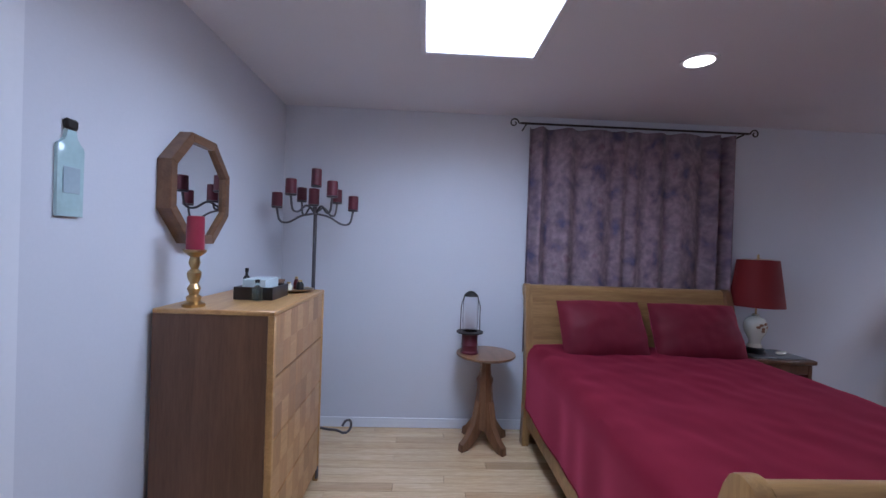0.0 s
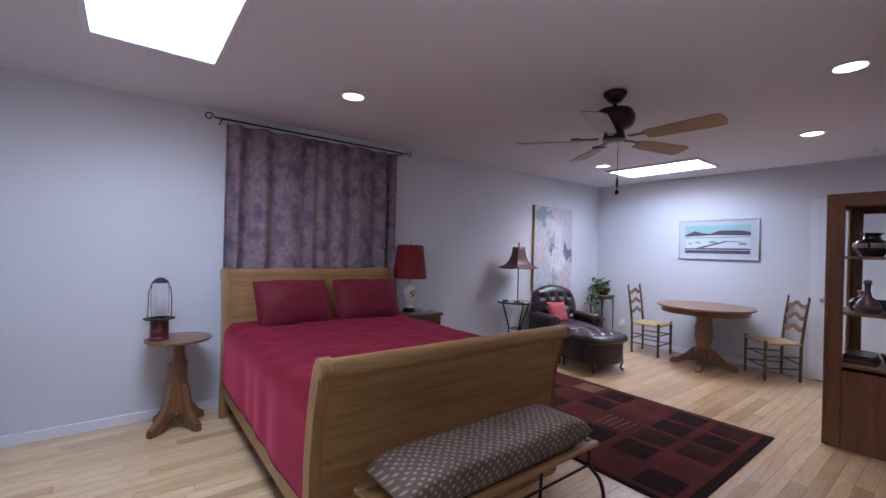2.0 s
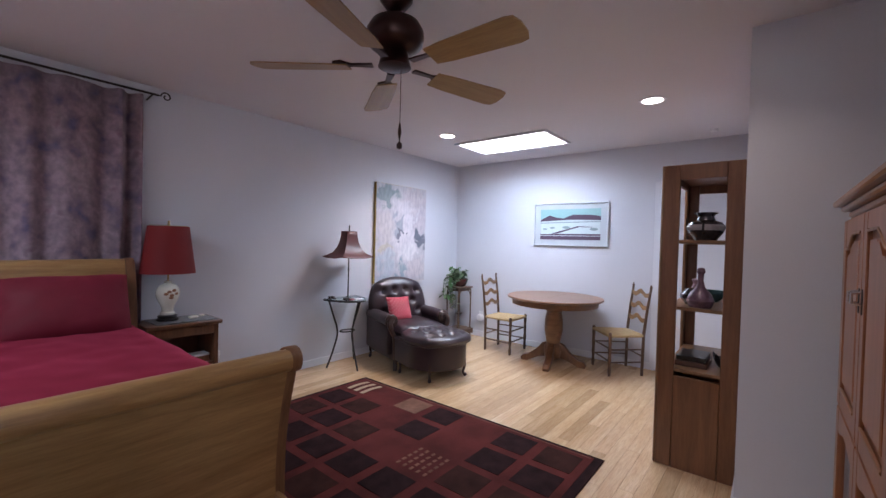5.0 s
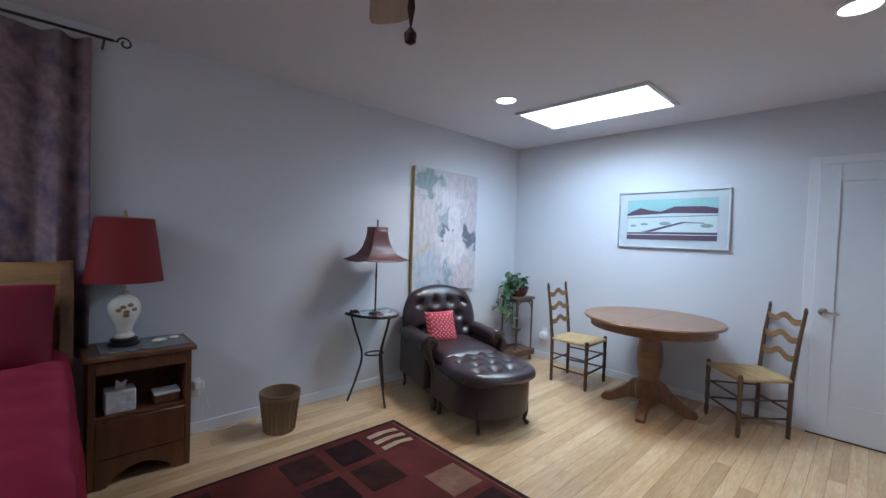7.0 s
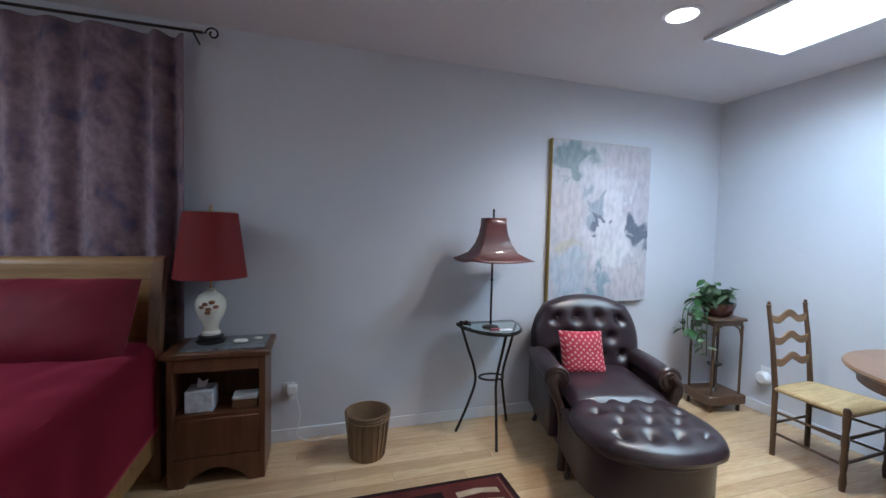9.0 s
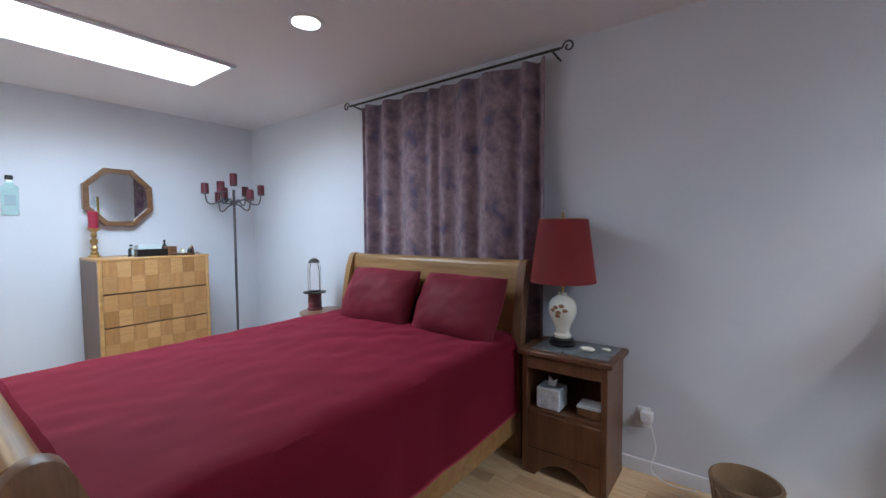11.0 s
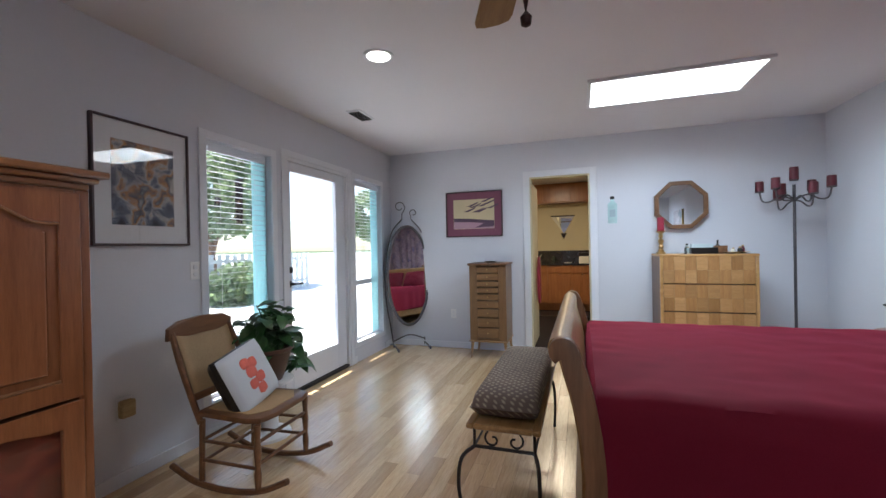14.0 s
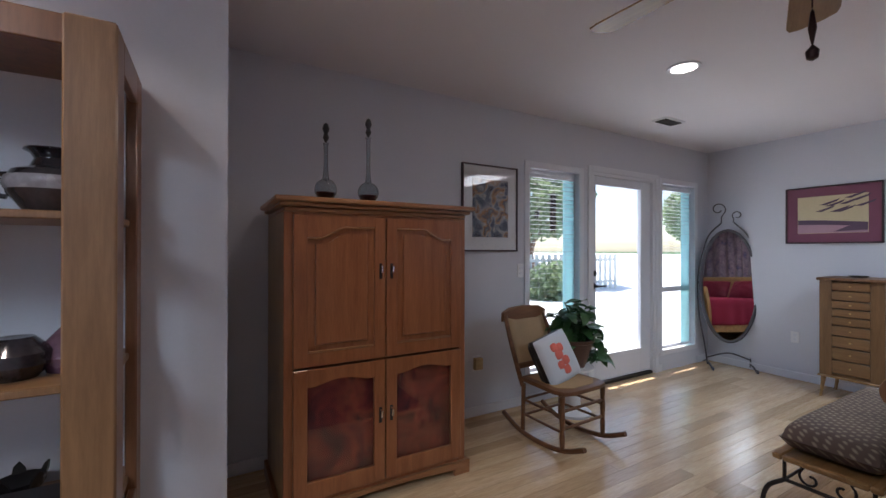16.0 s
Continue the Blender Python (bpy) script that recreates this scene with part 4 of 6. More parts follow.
part("painted_face", bx(B(), (-.437, -.0425, -.597), (.437, -.0402, .597)), M_ABSTRACT, pt, "mottled mauve and white paint", smooth=False)

# ---- chaise ----
ch = thing("leather_chaise", "oxblood buttoned leather armchair with a half-round footstool end", "chaise", (6.06, -.15, 0), -16)
part("base", bx(B(), (-.31, -.70, .08), (.31, -.04, .34), .03, seg=3), M_LEATHER, ch)
part("seat", cushion(B(), (0, -.42, .385), (.56, .72, .16), 5, 22), M_LEATHER, ch)
bk = B()
dn = [(-.6, -.3), (-.2, -.3), (.2, -.3), (.6, -.3), (-.4, .1), (0, .1), (.4, .1), (-.6, .5), (-.2, .5), (.2, .5), (.6, .5)]
cushion(bk, (0, 0, 0), (.74, .63, .19), 3.0, 40, dn, .05, disc=.8, m=Matrix.Translation((0, -.14, .595)) @ pose(0, 0, 0, 78, 0, 0))
part("backrest", bk, M_LEATHER, ch, "deep-buttoned rounded leather back")
for k, (u, v_) in enumerate(dn):
    p = Matrix.Translation((0, -.14, .595)) @ pose(0, 0, 0, 78, 0, 0) @ Vector((u * .34, v_ * .29, .048))
    part("button", cushion(B(), (0, 0, 0), (.022, .022, .014), 2.2, 6, disc=1, m=Matrix.Translation(p) @ pose(0, 0, 0, 78)), M_LEATHER, ch)
part("outside_back", bx(B(), (-.30, -.1, .12), (.30, -.02, .62), .035, seg=3), M_LEATHER, ch)
for s_ in (-1, 1):
    arm = B()
    tube(arm, curve([(s_ * .315, -.1, .5), (s_ * .325, -.3, .505), (s_ * .325, -.52, .5), (s_ * .32, -.6, .49)], 6), [.062] * 18 + [.058], 16)
    bx(arm, (s_ * .325 - .04, -.6, .14), (s_ * .325 + .04, -.08, .5), .02, seg=2)
    part("armrest", arm, M_LEATHER, ch, "rolled leather arm")
    part("arm_scroll", lathe(B(), [(0, 0), (.07, 0), (.074, .012), (.066, .024), (.05, .026), (.046, .034), (.02, .036), (.012, .046), (0, .046)], seg=24, m=pose(s_ * .325, -.595, .495, 90)), M_CARVE, ch, "carved dark round arm end")
    fr_ = tube(B(), curve([(s_ * .325, -.625, .52), (s_ * .36, -.64, .47), (s_ * .34, -.65, .4), (s_ * .315, -.66, .33), (s_ * .30, -.66, .16), (s_ * .31, -.68, .0)], 5), [.028] * 10 + [.022] * 16, 10)
    part("carved_arm_front", fr_, M_CARVE, ch, "carved dark wood arm front")
oy = -.95
ot = B()
hr = [(.32, oy + .27)] + [(.32 * math.cos(a), oy - .29 * math.sin(a)) for a in [math.pi * k / 24 for k in range(25)]] + [(-.32, oy + .27)]
prism(ot, hr, "z", .11, .36, .02)
tube(ot, [(x * 1.01, y * 1.0, .34) for x, y in hr], .012, 8, True)
part("footstool_base", ot, M_LEATHER, ch, "leather half-round footstool body")
ft = B()
dn2 = [(u + (.2 if r % 2 else 0), -.6 + .4 * r) for r in range(4) for u in (-.6, -.2, .2, .6) if abs(u + (.2 if r % 2 else 0)) < .75]
cushion(ft, (0, oy + .0, .375), (.69, .64, .15), 2.6, 40, dn2, .032, disc=.85)
part("footstool_pad", ft, M_LEATHER, ch, "buttoned leather footstool pad")
for x, y in ((.2, -1.15), (-.2, -1.15), (-.29, -.75), (.29, -.75), (-.3, -.08), (.3, -.08)):
    part("leg", tube(B(), curve([(x, y, .17), (x * 1.04, y - .012, .1), (x, y, .04), (x * 1.08, y - .03, .012)], 4), [.024, .022, .018, .016, .014, .013, .012, .012, .013, .014, .016, .018, .012][:13], 8), M_CARVE, ch, "short carved dark leg")
cu_ = single("throw_cushion", cushion(B(), (0, 0, 0), (.27, .27, .1), 3.2, 18, droop=-.05), M_REDDOT, "small red patterned cushion leaning on the leather back", "cushion")
cu_.matrix_world = pose(5.885, -.45, .565, 66, 0, -16)


# ---- plant stand and plant ----
ps = thing("plant_stand", "tall slim dark wood plant stand with a low shelf", "plant stand", (7.24, -.27, 0), -6)
part("top", bx(B(), (-.15, -.13, .69), (.15, .13, .715), .008), M_CHAIR, ps)
part("frieze", bx(B(), (-.13, -.11, .655), (.13, .11, .69), .004), M_CHAIR, ps)
part("low_shelf", bx(B(), (-.16, -.14, .06), (.16, .14, .13), .006), M_CHAIR, ps)
for x in (-.125, .125):
    for y in (-.105, .105):
        part("post", tube(B(), [(x, y, 0), (x, y, .2), (x, y, .66)], [.013, .009, .01], 8), M_CHAIR, ps)
        part("bracket", tube(B(), curve([(x * .98, y, .56), (x * .8, y, .63), (x * .5, y, .655)], 4), .007, 6), M_CHAIR, ps)
part("inner_spindle", lathe(B(), [(.03, .13), (.012, .15), (.01, .3), (.012, .31), (.05, .33), (.055, .34), (0, .34)], seg=16), M_BLACK, ps, "small black pedestal dish")


def leaf_mesh(nm, w, l, curl):
    b2 = B()
    n_ = 4
    prev = None
    for k in range(n_ + 1):
        f_ = k / n_
        ww = w * math.sin(math.pi * (.08 + .92 * f_)) ** .8
        z_ = -curl * f_ * f_ * l
        row = [b2.verts.new((-ww, l * f_, z_ + .15 * ww)), b2.verts.new((0, l * f_, z_)), b2.verts.new((ww, l * f_, z_ + .15 * ww))]
        if prev:
            b2.faces.new((prev[0], prev[1], row[1], row[0]))
            b2.faces.new((prev[1], prev[2], row[2], row[1]))
        prev = row
    me = bpy.data.meshes.new(nm)
    b2.to_mesh(me)
    b2.free()
    me.shade_smooth()
    return me


LEAF_A, LEAF_B = leaf_mesh("leaf", .022, .065, .4), leaf_mesh("leaf", .03, .11, .5)
LEAF_A.materials.append(M_LEAF)
LEAF_B.materials.append(M_LEAF)
LEAF_C = leaf_mesh("leaf", .02, .06, .4)
LEAF_C.materials.append(M_LEAF2)
rnd = random.Random(7)


def leaves(parent, meshes, stems, per, spread, scale=1.0):
    """Leaves set along stems; each leaf is an object that shares its mesh."""
    for st_ in stems:
        part("stem", tube(B(), st_, .0035, 5), M_LEAF, parent)
        for q in range(per):
            f_ = (q + .7) / per
            i_ = min(len(st_) - 2, int(f_ * (len(st_) - 1)))
            p = Vector(st_[i_]).lerp(Vector(st_[i_ + 1]), f_ * (len(st_) - 1) - i_)
            o = new("leaf", rnd.choice(meshes))
            o.parent = parent
            sc = scale * rnd.uniform(.75, 1.25)
            o.matrix_basis = Matrix.Translation(p) @ pose(0, 0, 0, rnd.uniform(-30, 35), rnd.uniform(-25, 25), rnd.uniform(0, 360)) @ Matrix.Scale(sc, 4)


pp = thing("potted_ivy", "bushy variegated ivy trailing from a dark red glazed pot", "plant", (7.24, -.27, .715))
part("pot", lathe(B(), [(0, 0), (.07, 0), (.1, .03), (.118, .085), (.12, .105), (.11, .105), (.1, .09), (0, .085)], seg=28), M_POTRED, pp)
part("soil", lathe(B(), [(0, .086), (.1, .088), (0, .1)], seg=16), M_SOIL, pp)
stems = []
for k in range(14):
    a = rnd.uniform(0, 2 * math.pi)
    r = rnd.uniform(.08, .2)
    stems.append(curve([(0, 0, .09), (r * .4 * math.cos(a), r * .4 * math.sin(a), .17), (r * math.cos(a), r * math.sin(a), rnd.uniform(.14, .27))], 3))
for k in range(6):
    x = -.16 - .012 * k
    y_ = -.05 + .03 * k
    stems.append(curve([(0, 0, .09), (-.08, y_ * .6, .14), (x, y_, .05), (x - .02, y_ - .02, -.14), (x + .01, y_, -.3 + .05 * k)], 3))
leaves(pp, [LEAF_A, LEAF_C, LEAF_C], stems, 11, .1, 1.35)

# ---- round table, ladderback chairs ----
tbm = thing("round_pedestal_table", "round oak table with apron on a turned pedestal with four feet", "table", (6.98, -1.79, 0))
part("tabletop", lathe(B(), [(0, .725), (.5, .725), (.515, .732), (.52, .742), (.512, .752), (0, .752)], seg=64), M_TABLE, tbm)
part("leaf_seam", bx(B(), (-.51, -.0015, .7522), (.51, .0015, .7526)), M_WALNUT, tbm, "thin dark seam across the top", smooth=False)
part("apron", lathe(B(), [(.45, .665), (.465, .665), (.465, .725), (.45, .725), (.45, .665)], seg=64), M_TABLE, tbm)
part("pedestal", lathe(B(), [(0, .08), (.09, .08), (.1, .14), (.1, .2), (.075, .24), (.085, .3), (.1, .38), (.095, .5), (.08, .58), (.12, .63), (.15, .7), (0, .7)], seg=32), M_TABLE, tbm)
for k in range(4):
    a = radians(12 + 90 * k)
    ft = B()
    pol = [(.07, .08), (.07, .24), (.12, .22), (.2, .12), (.27, .07), (.33, .065), (.36, .03), (.35, 0), (.28, 0), (.24, .03), (.16, .06)]
    prism(ft, pol, "y", -.032, .032, .006)
    o = part("foot", ft, M_WALNUT, tbm, "scrolled pedestal foot")
    o.rotation_euler = (0, 0, a)


def ladder_chair():
    e = thing("ladderback_chair", "dark ladderback chair with three wavy slats and a woven rush seat", "chair", (0, 0, 0), 0, "chairs at the round table")
    for x in (-.165, .165):
        part("back_post", tube(B(), [(x, .17, 0), (x, .175, .41), (x * 1.03, .205, .7), (x * 1.05, .235, .90)], [.015, .016, .014, .012], 10), M_CHAIR, e)
        part("post_finial", lathe(B(), [(0, .895), (.012, .9), (.016, .912), (.008, .92), (.012, .93), (0, .94)], (x * 1.05, .235, 0), 10), M_CHAIR, e)
        part("front_leg", lathe(B(), [(0, 0), (.013, 0), (.018, .05), (.013, .1), (.019, .16), (.014, .2), (.019, .27), (.014, .31), (.018, .36), (.018, .43), (.01, .445), (0, .445)], (x * 1.2, -.19, 0), 10), M_CHAIR, e)
        for z in (.14, .27):
            part("stretcher", tube(B(), [(x, .17, z), (x * 1.2, -.19, z)], .008, 8), M_CHAIR, e)
    for z in (.12, .25):
        part("stretcher", tube(B(), [(-.198, -.19, z + .03), (.198, -.19, z + .03)], .009, 8), M_CHAIR, e)
    part("stretcher", tube(B(), [(-.165, .17, .2), (.165, .17, .2)], .008, 8), M_CHAIR, e)
    for z, y in ((.56, .19), (.69, .205), (.82, .222)):
        up = [(-.165, z - .012), (-.09, z - .022), (0, z + .018), (.09, z - .022), (.165, z - .012)]
        lo = [(x, q + .045) for x, q in up]
        a_ = [tuple(v)[:2] for v in curve([(p[0], p[1], 0) for p in up], 4)]
        c_ = [tuple(v)[:2] for v in curve([(p[0], p[1], 0) for p in lo], 4)]
        part("back_slat", prism(B(), a_ + c_[::-1], "y", y - .005, y + .005), M_SLAT, e, "wavy honey-coloured slat")
    seat = B()
    prism(seat, [(-.165, .175), (.165, .175), (.2, -.195), (-.2, -.195)], "z", .395, .425, .01)
    part("seat", seat, M_RUSH, e, "woven rush seat")
    for s_ in range(4):
        pts_ = [[(-.165, .175), (.165, .175)], [(.165, .175), (.2, -.195)], [(.2, -.195), (-.2, -.195)], [(-.2, -.195), (-.165, .175)]][s_]
        part("seat_rail", tube(B(), [(pts_[0][0], pts_[0][1], .41), (pts_[1][0], pts_[1][1], .41)], .015, 8), M_RUSH, e)
    return e


lc = ladder_chair()
lc.matrix_world = pose(7.11, -1.08, 0, 0, 0, 2)
lc["label"] = "dark ladderback chair with woven rush seat beside the plant stand"
c2 = copy_thing(lc, pose(7.23, -2.42, 0, 0, 0, 222))
c2["label"] = "dark ladderback chair with woven rush seat beside the white door"


# ---- framed pictures ----
def picture(label, loc, rz, w_, h_, fw, fm, mat_w, mat_m, art_m, mat_w2=None):
    """A framed picture that hangs on a wall; its back lies on y = 0 and it faces -y."""
    e = thing("framed_picture", label, "picture", loc, rz)
    f_ = B()
    a, b = w_ / 2, h_ / 2
    for p, q in (((-a, -.025, -b), (-a + fw, 0, b)), ((a - fw, -.025, -b), (a, 0, b)), ((-a + fw, -.025, -b), (a - fw, 0, -b + fw)), ((-a + fw, -.025, b - fw), (a - fw, 0, b))):
        bx(f_, p, q, .002)
    part("picture_frame", f_, fm, e)
    part("mat_board", bx(B(), (-a + fw, -.012, -b + fw), (a - fw, -.002, b - fw)), mat_m, e, smooth=False)
    m2 = mat_w2 or mat_w
    part("print", bx(B(), (-a + fw + mat_w, -.015, -b + fw + m2), (a - fw - mat_w, -.0125, b - fw - m2)), art_m, e, "printed image", smooth=False)
    return e


def flat(nm, e, poly, y, mat_, lab):
    part(nm, prism(B(), poly, "y", y, y + .0012), mat_, e, lab, smooth=False)


M_SKYP = surf("aqua_print_ink", (.3, .52, .54), .6, vary=.15, relief=0)
M_SNOW = surf("pale_print_ink", (.58, .66, .68), .6, vary=.1, relief=0)
M_MAUVE = surf("dark_mauve_print_ink", (.1, .06, .1), .6, vary=.2, relief=0)
M_GREYP = surf("grey_green_print_ink", (.26, .34, .35), .6, vary=.2, relief=0)
e = picture("wide silver-framed landscape print of aqua sky and mauve hills", (L, -1.725, 1.58), -90, .935, .53, .014, M_SILVER, .085, M_PAPERD, M_SNOW)
a, b = .955 / 2 - .1, .575 / 2 - .1
flat("sky", e, [(-a, b - .12), (a, b - .12), (a, b), (-a, b)], -.0165, M_SKYP, "aqua sky")
hl = [(-a, b - .13), (-a + .12, b - .075), (-a + .2, b - .1), (-a + .3, b - .115), (-a + .42, b - .07), (a - .1, b - .075), (a, b - .095), (a, b - .14), (-a + .4, b - .13), (-a, b - .15)]
flat("hill", e, hl, -.018, M_MAUVE, "dark mauve hills")
flat("ground_band", e, [(-a, -b), (a, -b), (a, -b + .045), (-a, -b + .045)], -.0165, M_MAUVE, "dark mauve foreground band")
flat("ground_band", e, [(-a, -b + .052), (a, -b + .052), (a, -b + .072), (-a + .25, -b + .072), (-a + .12, -b + .068), (-a, -b + .066)], -.0165, M_MAUVE, "dark mauve foreground band")
flat("track", e, [(-a + .14, -b + .073), (-a + .22, -b + .073), (-a + .5, -b + .155), (a - .1, -b + .15), (a - .1, -b + .157), (-a + .48, -b + .165)], -.0166, M_MAUVE, "dark diagonal track")
for x, z, r in ((-a + .06, -b + .13, .03), (-a + .16, -b + .145, .035), (-a + .34, -b + .15, .05), (a - .08, -b + .13, .05)):
    flat("bush", e, [(x + r * math.cos(q), z + .35 * r * math.sin(q)) for q in [2 * math.pi * k / 12 for k in range(12)]], -.0166, M_GREYP, "grey-green bush")
flat("far_field", e, [(-a, b - .175), (a, b - .16), (a, b - .15), (-a, b - .165)], -.0166, M_GREYP, "grey-green field line")

M_CREAMP = surf("cream_print_ink", (.62, .52, .33), .6, vary=.12, relief=0)
M_PINKP = surf("dusty_pink_print_ink", (.42, .26, .32), .6, vary=.15, relief=0)
e = picture("plum-matted print of dark branches over a cream sky", (WX, -3.43, 1.635), 90, .70, .55, .012, M_DARKFR, .085, M_PLUMMAT, M_CREAMP)
a, b = .35 - .1, .275 - .1
flat("dark_ground", e, [(-a, -b + .13), (-a + .2, -b + .12), (a, -b + .09), (a, -b + .04), (-a, -b + .07)], -.0165, M_MAUVE, "dark far shore")
flat("pink_ground", e, [(-a, -b), (a, -b), (a, -b + .05), (-a + .25, -b + .075), (-a, -b + .085)], -.0178, M_PINKP, "dusty pink foreground")
flat("dark_patch", e, [(.02, -b + .01), (a, -b + .02), (a, -b + .07), (.12, -b + .06)], -.0190, M_MAUVE, "dark patch")
for k in range(9):
    x, z = -.12 + .035 * k, .03 + .11 * math.sin(k * 1.3) * .5 + .01 * k
    flat("branch", e, [(x, z), (x + .1, z + .035), (x + .15, z + .055), (x + .13, z + .03), (x + .05, z - .004)], -.0170 - .0003 * k, M_MAUVE, "dark branch")
e = picture("dark-framed figure print in a wide white mat under glass", (3.31, S, 1.62), 180, .54, .68, .012, M_DARKFR, .085, M_PAPER, M_COLLAGE, .1)
part("glazing", bx(B(), (-.258, -.0215, -.328), (.258, -.020, .328)), M_PANE, e, "clear picture glass", smooth=False)
# bottle-shaped wall plaque
wp = thing("bottle_plaque", "flat pale aqua bottle-shaped glass plaque on the wall", "wall ornament", (WX, -1.875, 1.466), 90)
bp = [(-.046, 0), (.046, 0), (.048, .2), (.045, .215), (.03, .225), (.018, .235), (.018, .262), (-.018, .262), (-.018, .235), (-.03, .225), (-.045, .215), (-.048, .2)]
M_AQUA = surf("aqua_glass_plaque", (.46, .64, .66), .15, vary=.12, big=8, coat=.5)
part("body", prism(B(), bp, "y", -.012, 0, .003), M_AQUA, wp)
part("stopper", bx(B(), (-.022, -.016, .262), (.022, 0, .295), .006), M_IRON, wp, "dark stopper")
part("label_band", bx(B(), (-.03, -.0145, .07), (.03, -.0125, .15), .001), surf("grey_aqua_band", (.36, .46, .52), .4), wp)


def outlet(loc, rz, lab="white wall outlet plate"):
    e = thing("wall_outlet", lab, "outlet", loc, rz)
    part("plate", bx(B(), (-.035, -.006, -.057), (.035, 0, .057), .003), M_WHITE, e)
    for z in (-.022, .022):
        part("socket", lathe(B(), [(0, 0), (.015, 0), (.015, .003), (0, .003)], seg=14, m=pose(0, -.006, z, 90)), M_TRIM, e)
    return e


outlet((WX, -3.71, .42), 90, "white outlet plate on the west wall")
o_ = outlet((L, -.47, .3), -90, "white outlet plate near the plant stand")
pg = thing("plug_in_freshener", "round white plug-in unit in the outlet", "plug-in device", (L - .006, -.47, .27), -90)
part("body", lathe(B(), [(0, 0), (.05, 0), (.052, .03), (.035, .05), (0, .052)], seg=20, m=pose(0, 0, 0, 90)), M_WHITE, pg)
outlet((4.1, 0, .31), 0, "white outlet plate behind the nightstand")
pc = thing("charger_and_cord", "white charger with a cord trailing to the floor", "charger", (4.12, -.006, .33))
part("charger", bx(B(), (-.03, -.05, -.025), (.03, 0, .025), .005), M_WHITE, pc)
part("cord", tube(B(), curve([(.02, -.04, -.02), (.05, -.05, -.15), (.03, -.04, -.28), (.12, -.05, -.322), (.24, -.03, -.325)], 5), .003, 5), M_WHITE, pc)

# ---- dresser with checkered veneer drawers ----
dr = thing("dresser", "blond wood chest of four drawers with checkered veneer fronts", "dresser", (WX, -1.105, 0))
DX, DY, DZ = .50, .395, 1.13
# Panels take the darkened wood, so their shade is in the colour.
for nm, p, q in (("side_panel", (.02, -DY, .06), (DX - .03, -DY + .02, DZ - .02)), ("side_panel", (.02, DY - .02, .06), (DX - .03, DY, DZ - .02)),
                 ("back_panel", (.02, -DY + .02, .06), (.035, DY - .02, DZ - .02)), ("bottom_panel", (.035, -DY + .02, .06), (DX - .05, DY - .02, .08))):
    part(nm, bx(B(), p, q), M_PINE_SHADED, dr, "wood panel with shade put into its colour", smooth=False)
part("top", bx(B(), (.02, -DY - .004, DZ - .02), (DX, DY + .004, DZ), .004), M_PINE, dr)
for y0_ in (-DY, DY - .025):
    part("stile", bx(B(), (DX - .03, y0_, 0), (DX, y0_ + .025, DZ - .02), .003), M_PINE, dr)
dz0, dh = .08, .25
for k in range(4):
    z0 = dz0 + k * (dh + .01)
    d = part("drawer", bx(B(), (DX - .05, -DY + .027, z0), (DX - .012, DY - .027, z0 + dh)), M_PINE_SHADED, dr, "drawer box in the shade-darkened wood", smooth=False)
    ncol, wv = 8, (2 * DY - .056) / 8
    for i in range(ncol):
        for j in range(2):
            q = B()
            bx(q, (DX - .012, -DY + .028 + i * wv, z0 + j * dh / 2), (DX - .004, -DY + .028 + (i + 1) * wv - .0012, z0 + (j + 1) * dh / 2 - .0012))
            part("veneer_square", q, M_VEN_A if (i + j + k) % 2 else M_VEN_B, d, smooth=False)

# things on the dresser
cdl = thing("brass_candle_holder", "tall turned brass candlestick with a wide red candle", "candlestick", (.27, -1.43, DZ))
cdl.matrix_world = cdl.matrix_world @ Matrix.Diagonal((.85, .85, 1, 1))
part("candlestick", lathe(B(), [(0, 0), (.05, 0), (.052, .012), (.03, .022), (.034, .04), (.02, .05), (.03, .075), (.018, .095), (.03, .12), (.032, .14), (.016, .155), (.026, .18), (.02, .205), (.05, .225), (.052, .235), (0, .235)], seg=24), M_BRASS, cdl)
part("candle", lathe(B(), [(0, .235), (.04, .235), (.038, .37), (.033, .373), (0, .368)], seg=24), M_REDWAX, cdl, "wide red pillar candle")
bk_ = thing("eyeglass_tray_box", "small dark open box with folded paper on the dresser", "box", (.42, -1.10, DZ))
b_ = B()
bx(b_, (-.09, -.11, 0), (.09, .11, .012))
bx(b_, (-.09, -.11, .012), (-.08, .11, .06))
bx(b_, (.08, -.11, .012), (.09, .11, .06))
bx(b_, (-.08, -.11, .012), (.08, -.10, .06))
bx(b_, (-.08, .10, .012), (.08, .11, .06))
part("box_body", b_, M_BLACK, bk_, smooth=False)
part("folded_paper", bx(B(), (-.06, -.09, .02), (.05, .08, .095), .003), M_SNOW, bk_, "pale folded paper")
bw = thing("wooden_keepsake_box", "low brown wooden box on the dresser", "box", (.40, -.95, DZ))
part("body", bx(B(), (-.06, -.05, 0), (.06, .05, .06), .004), M_WALNUT, bw)
part("lid", bx(B(), (-.062, -.052, .06), (.062, .052, .075), .003), M_WALNUT, bw)
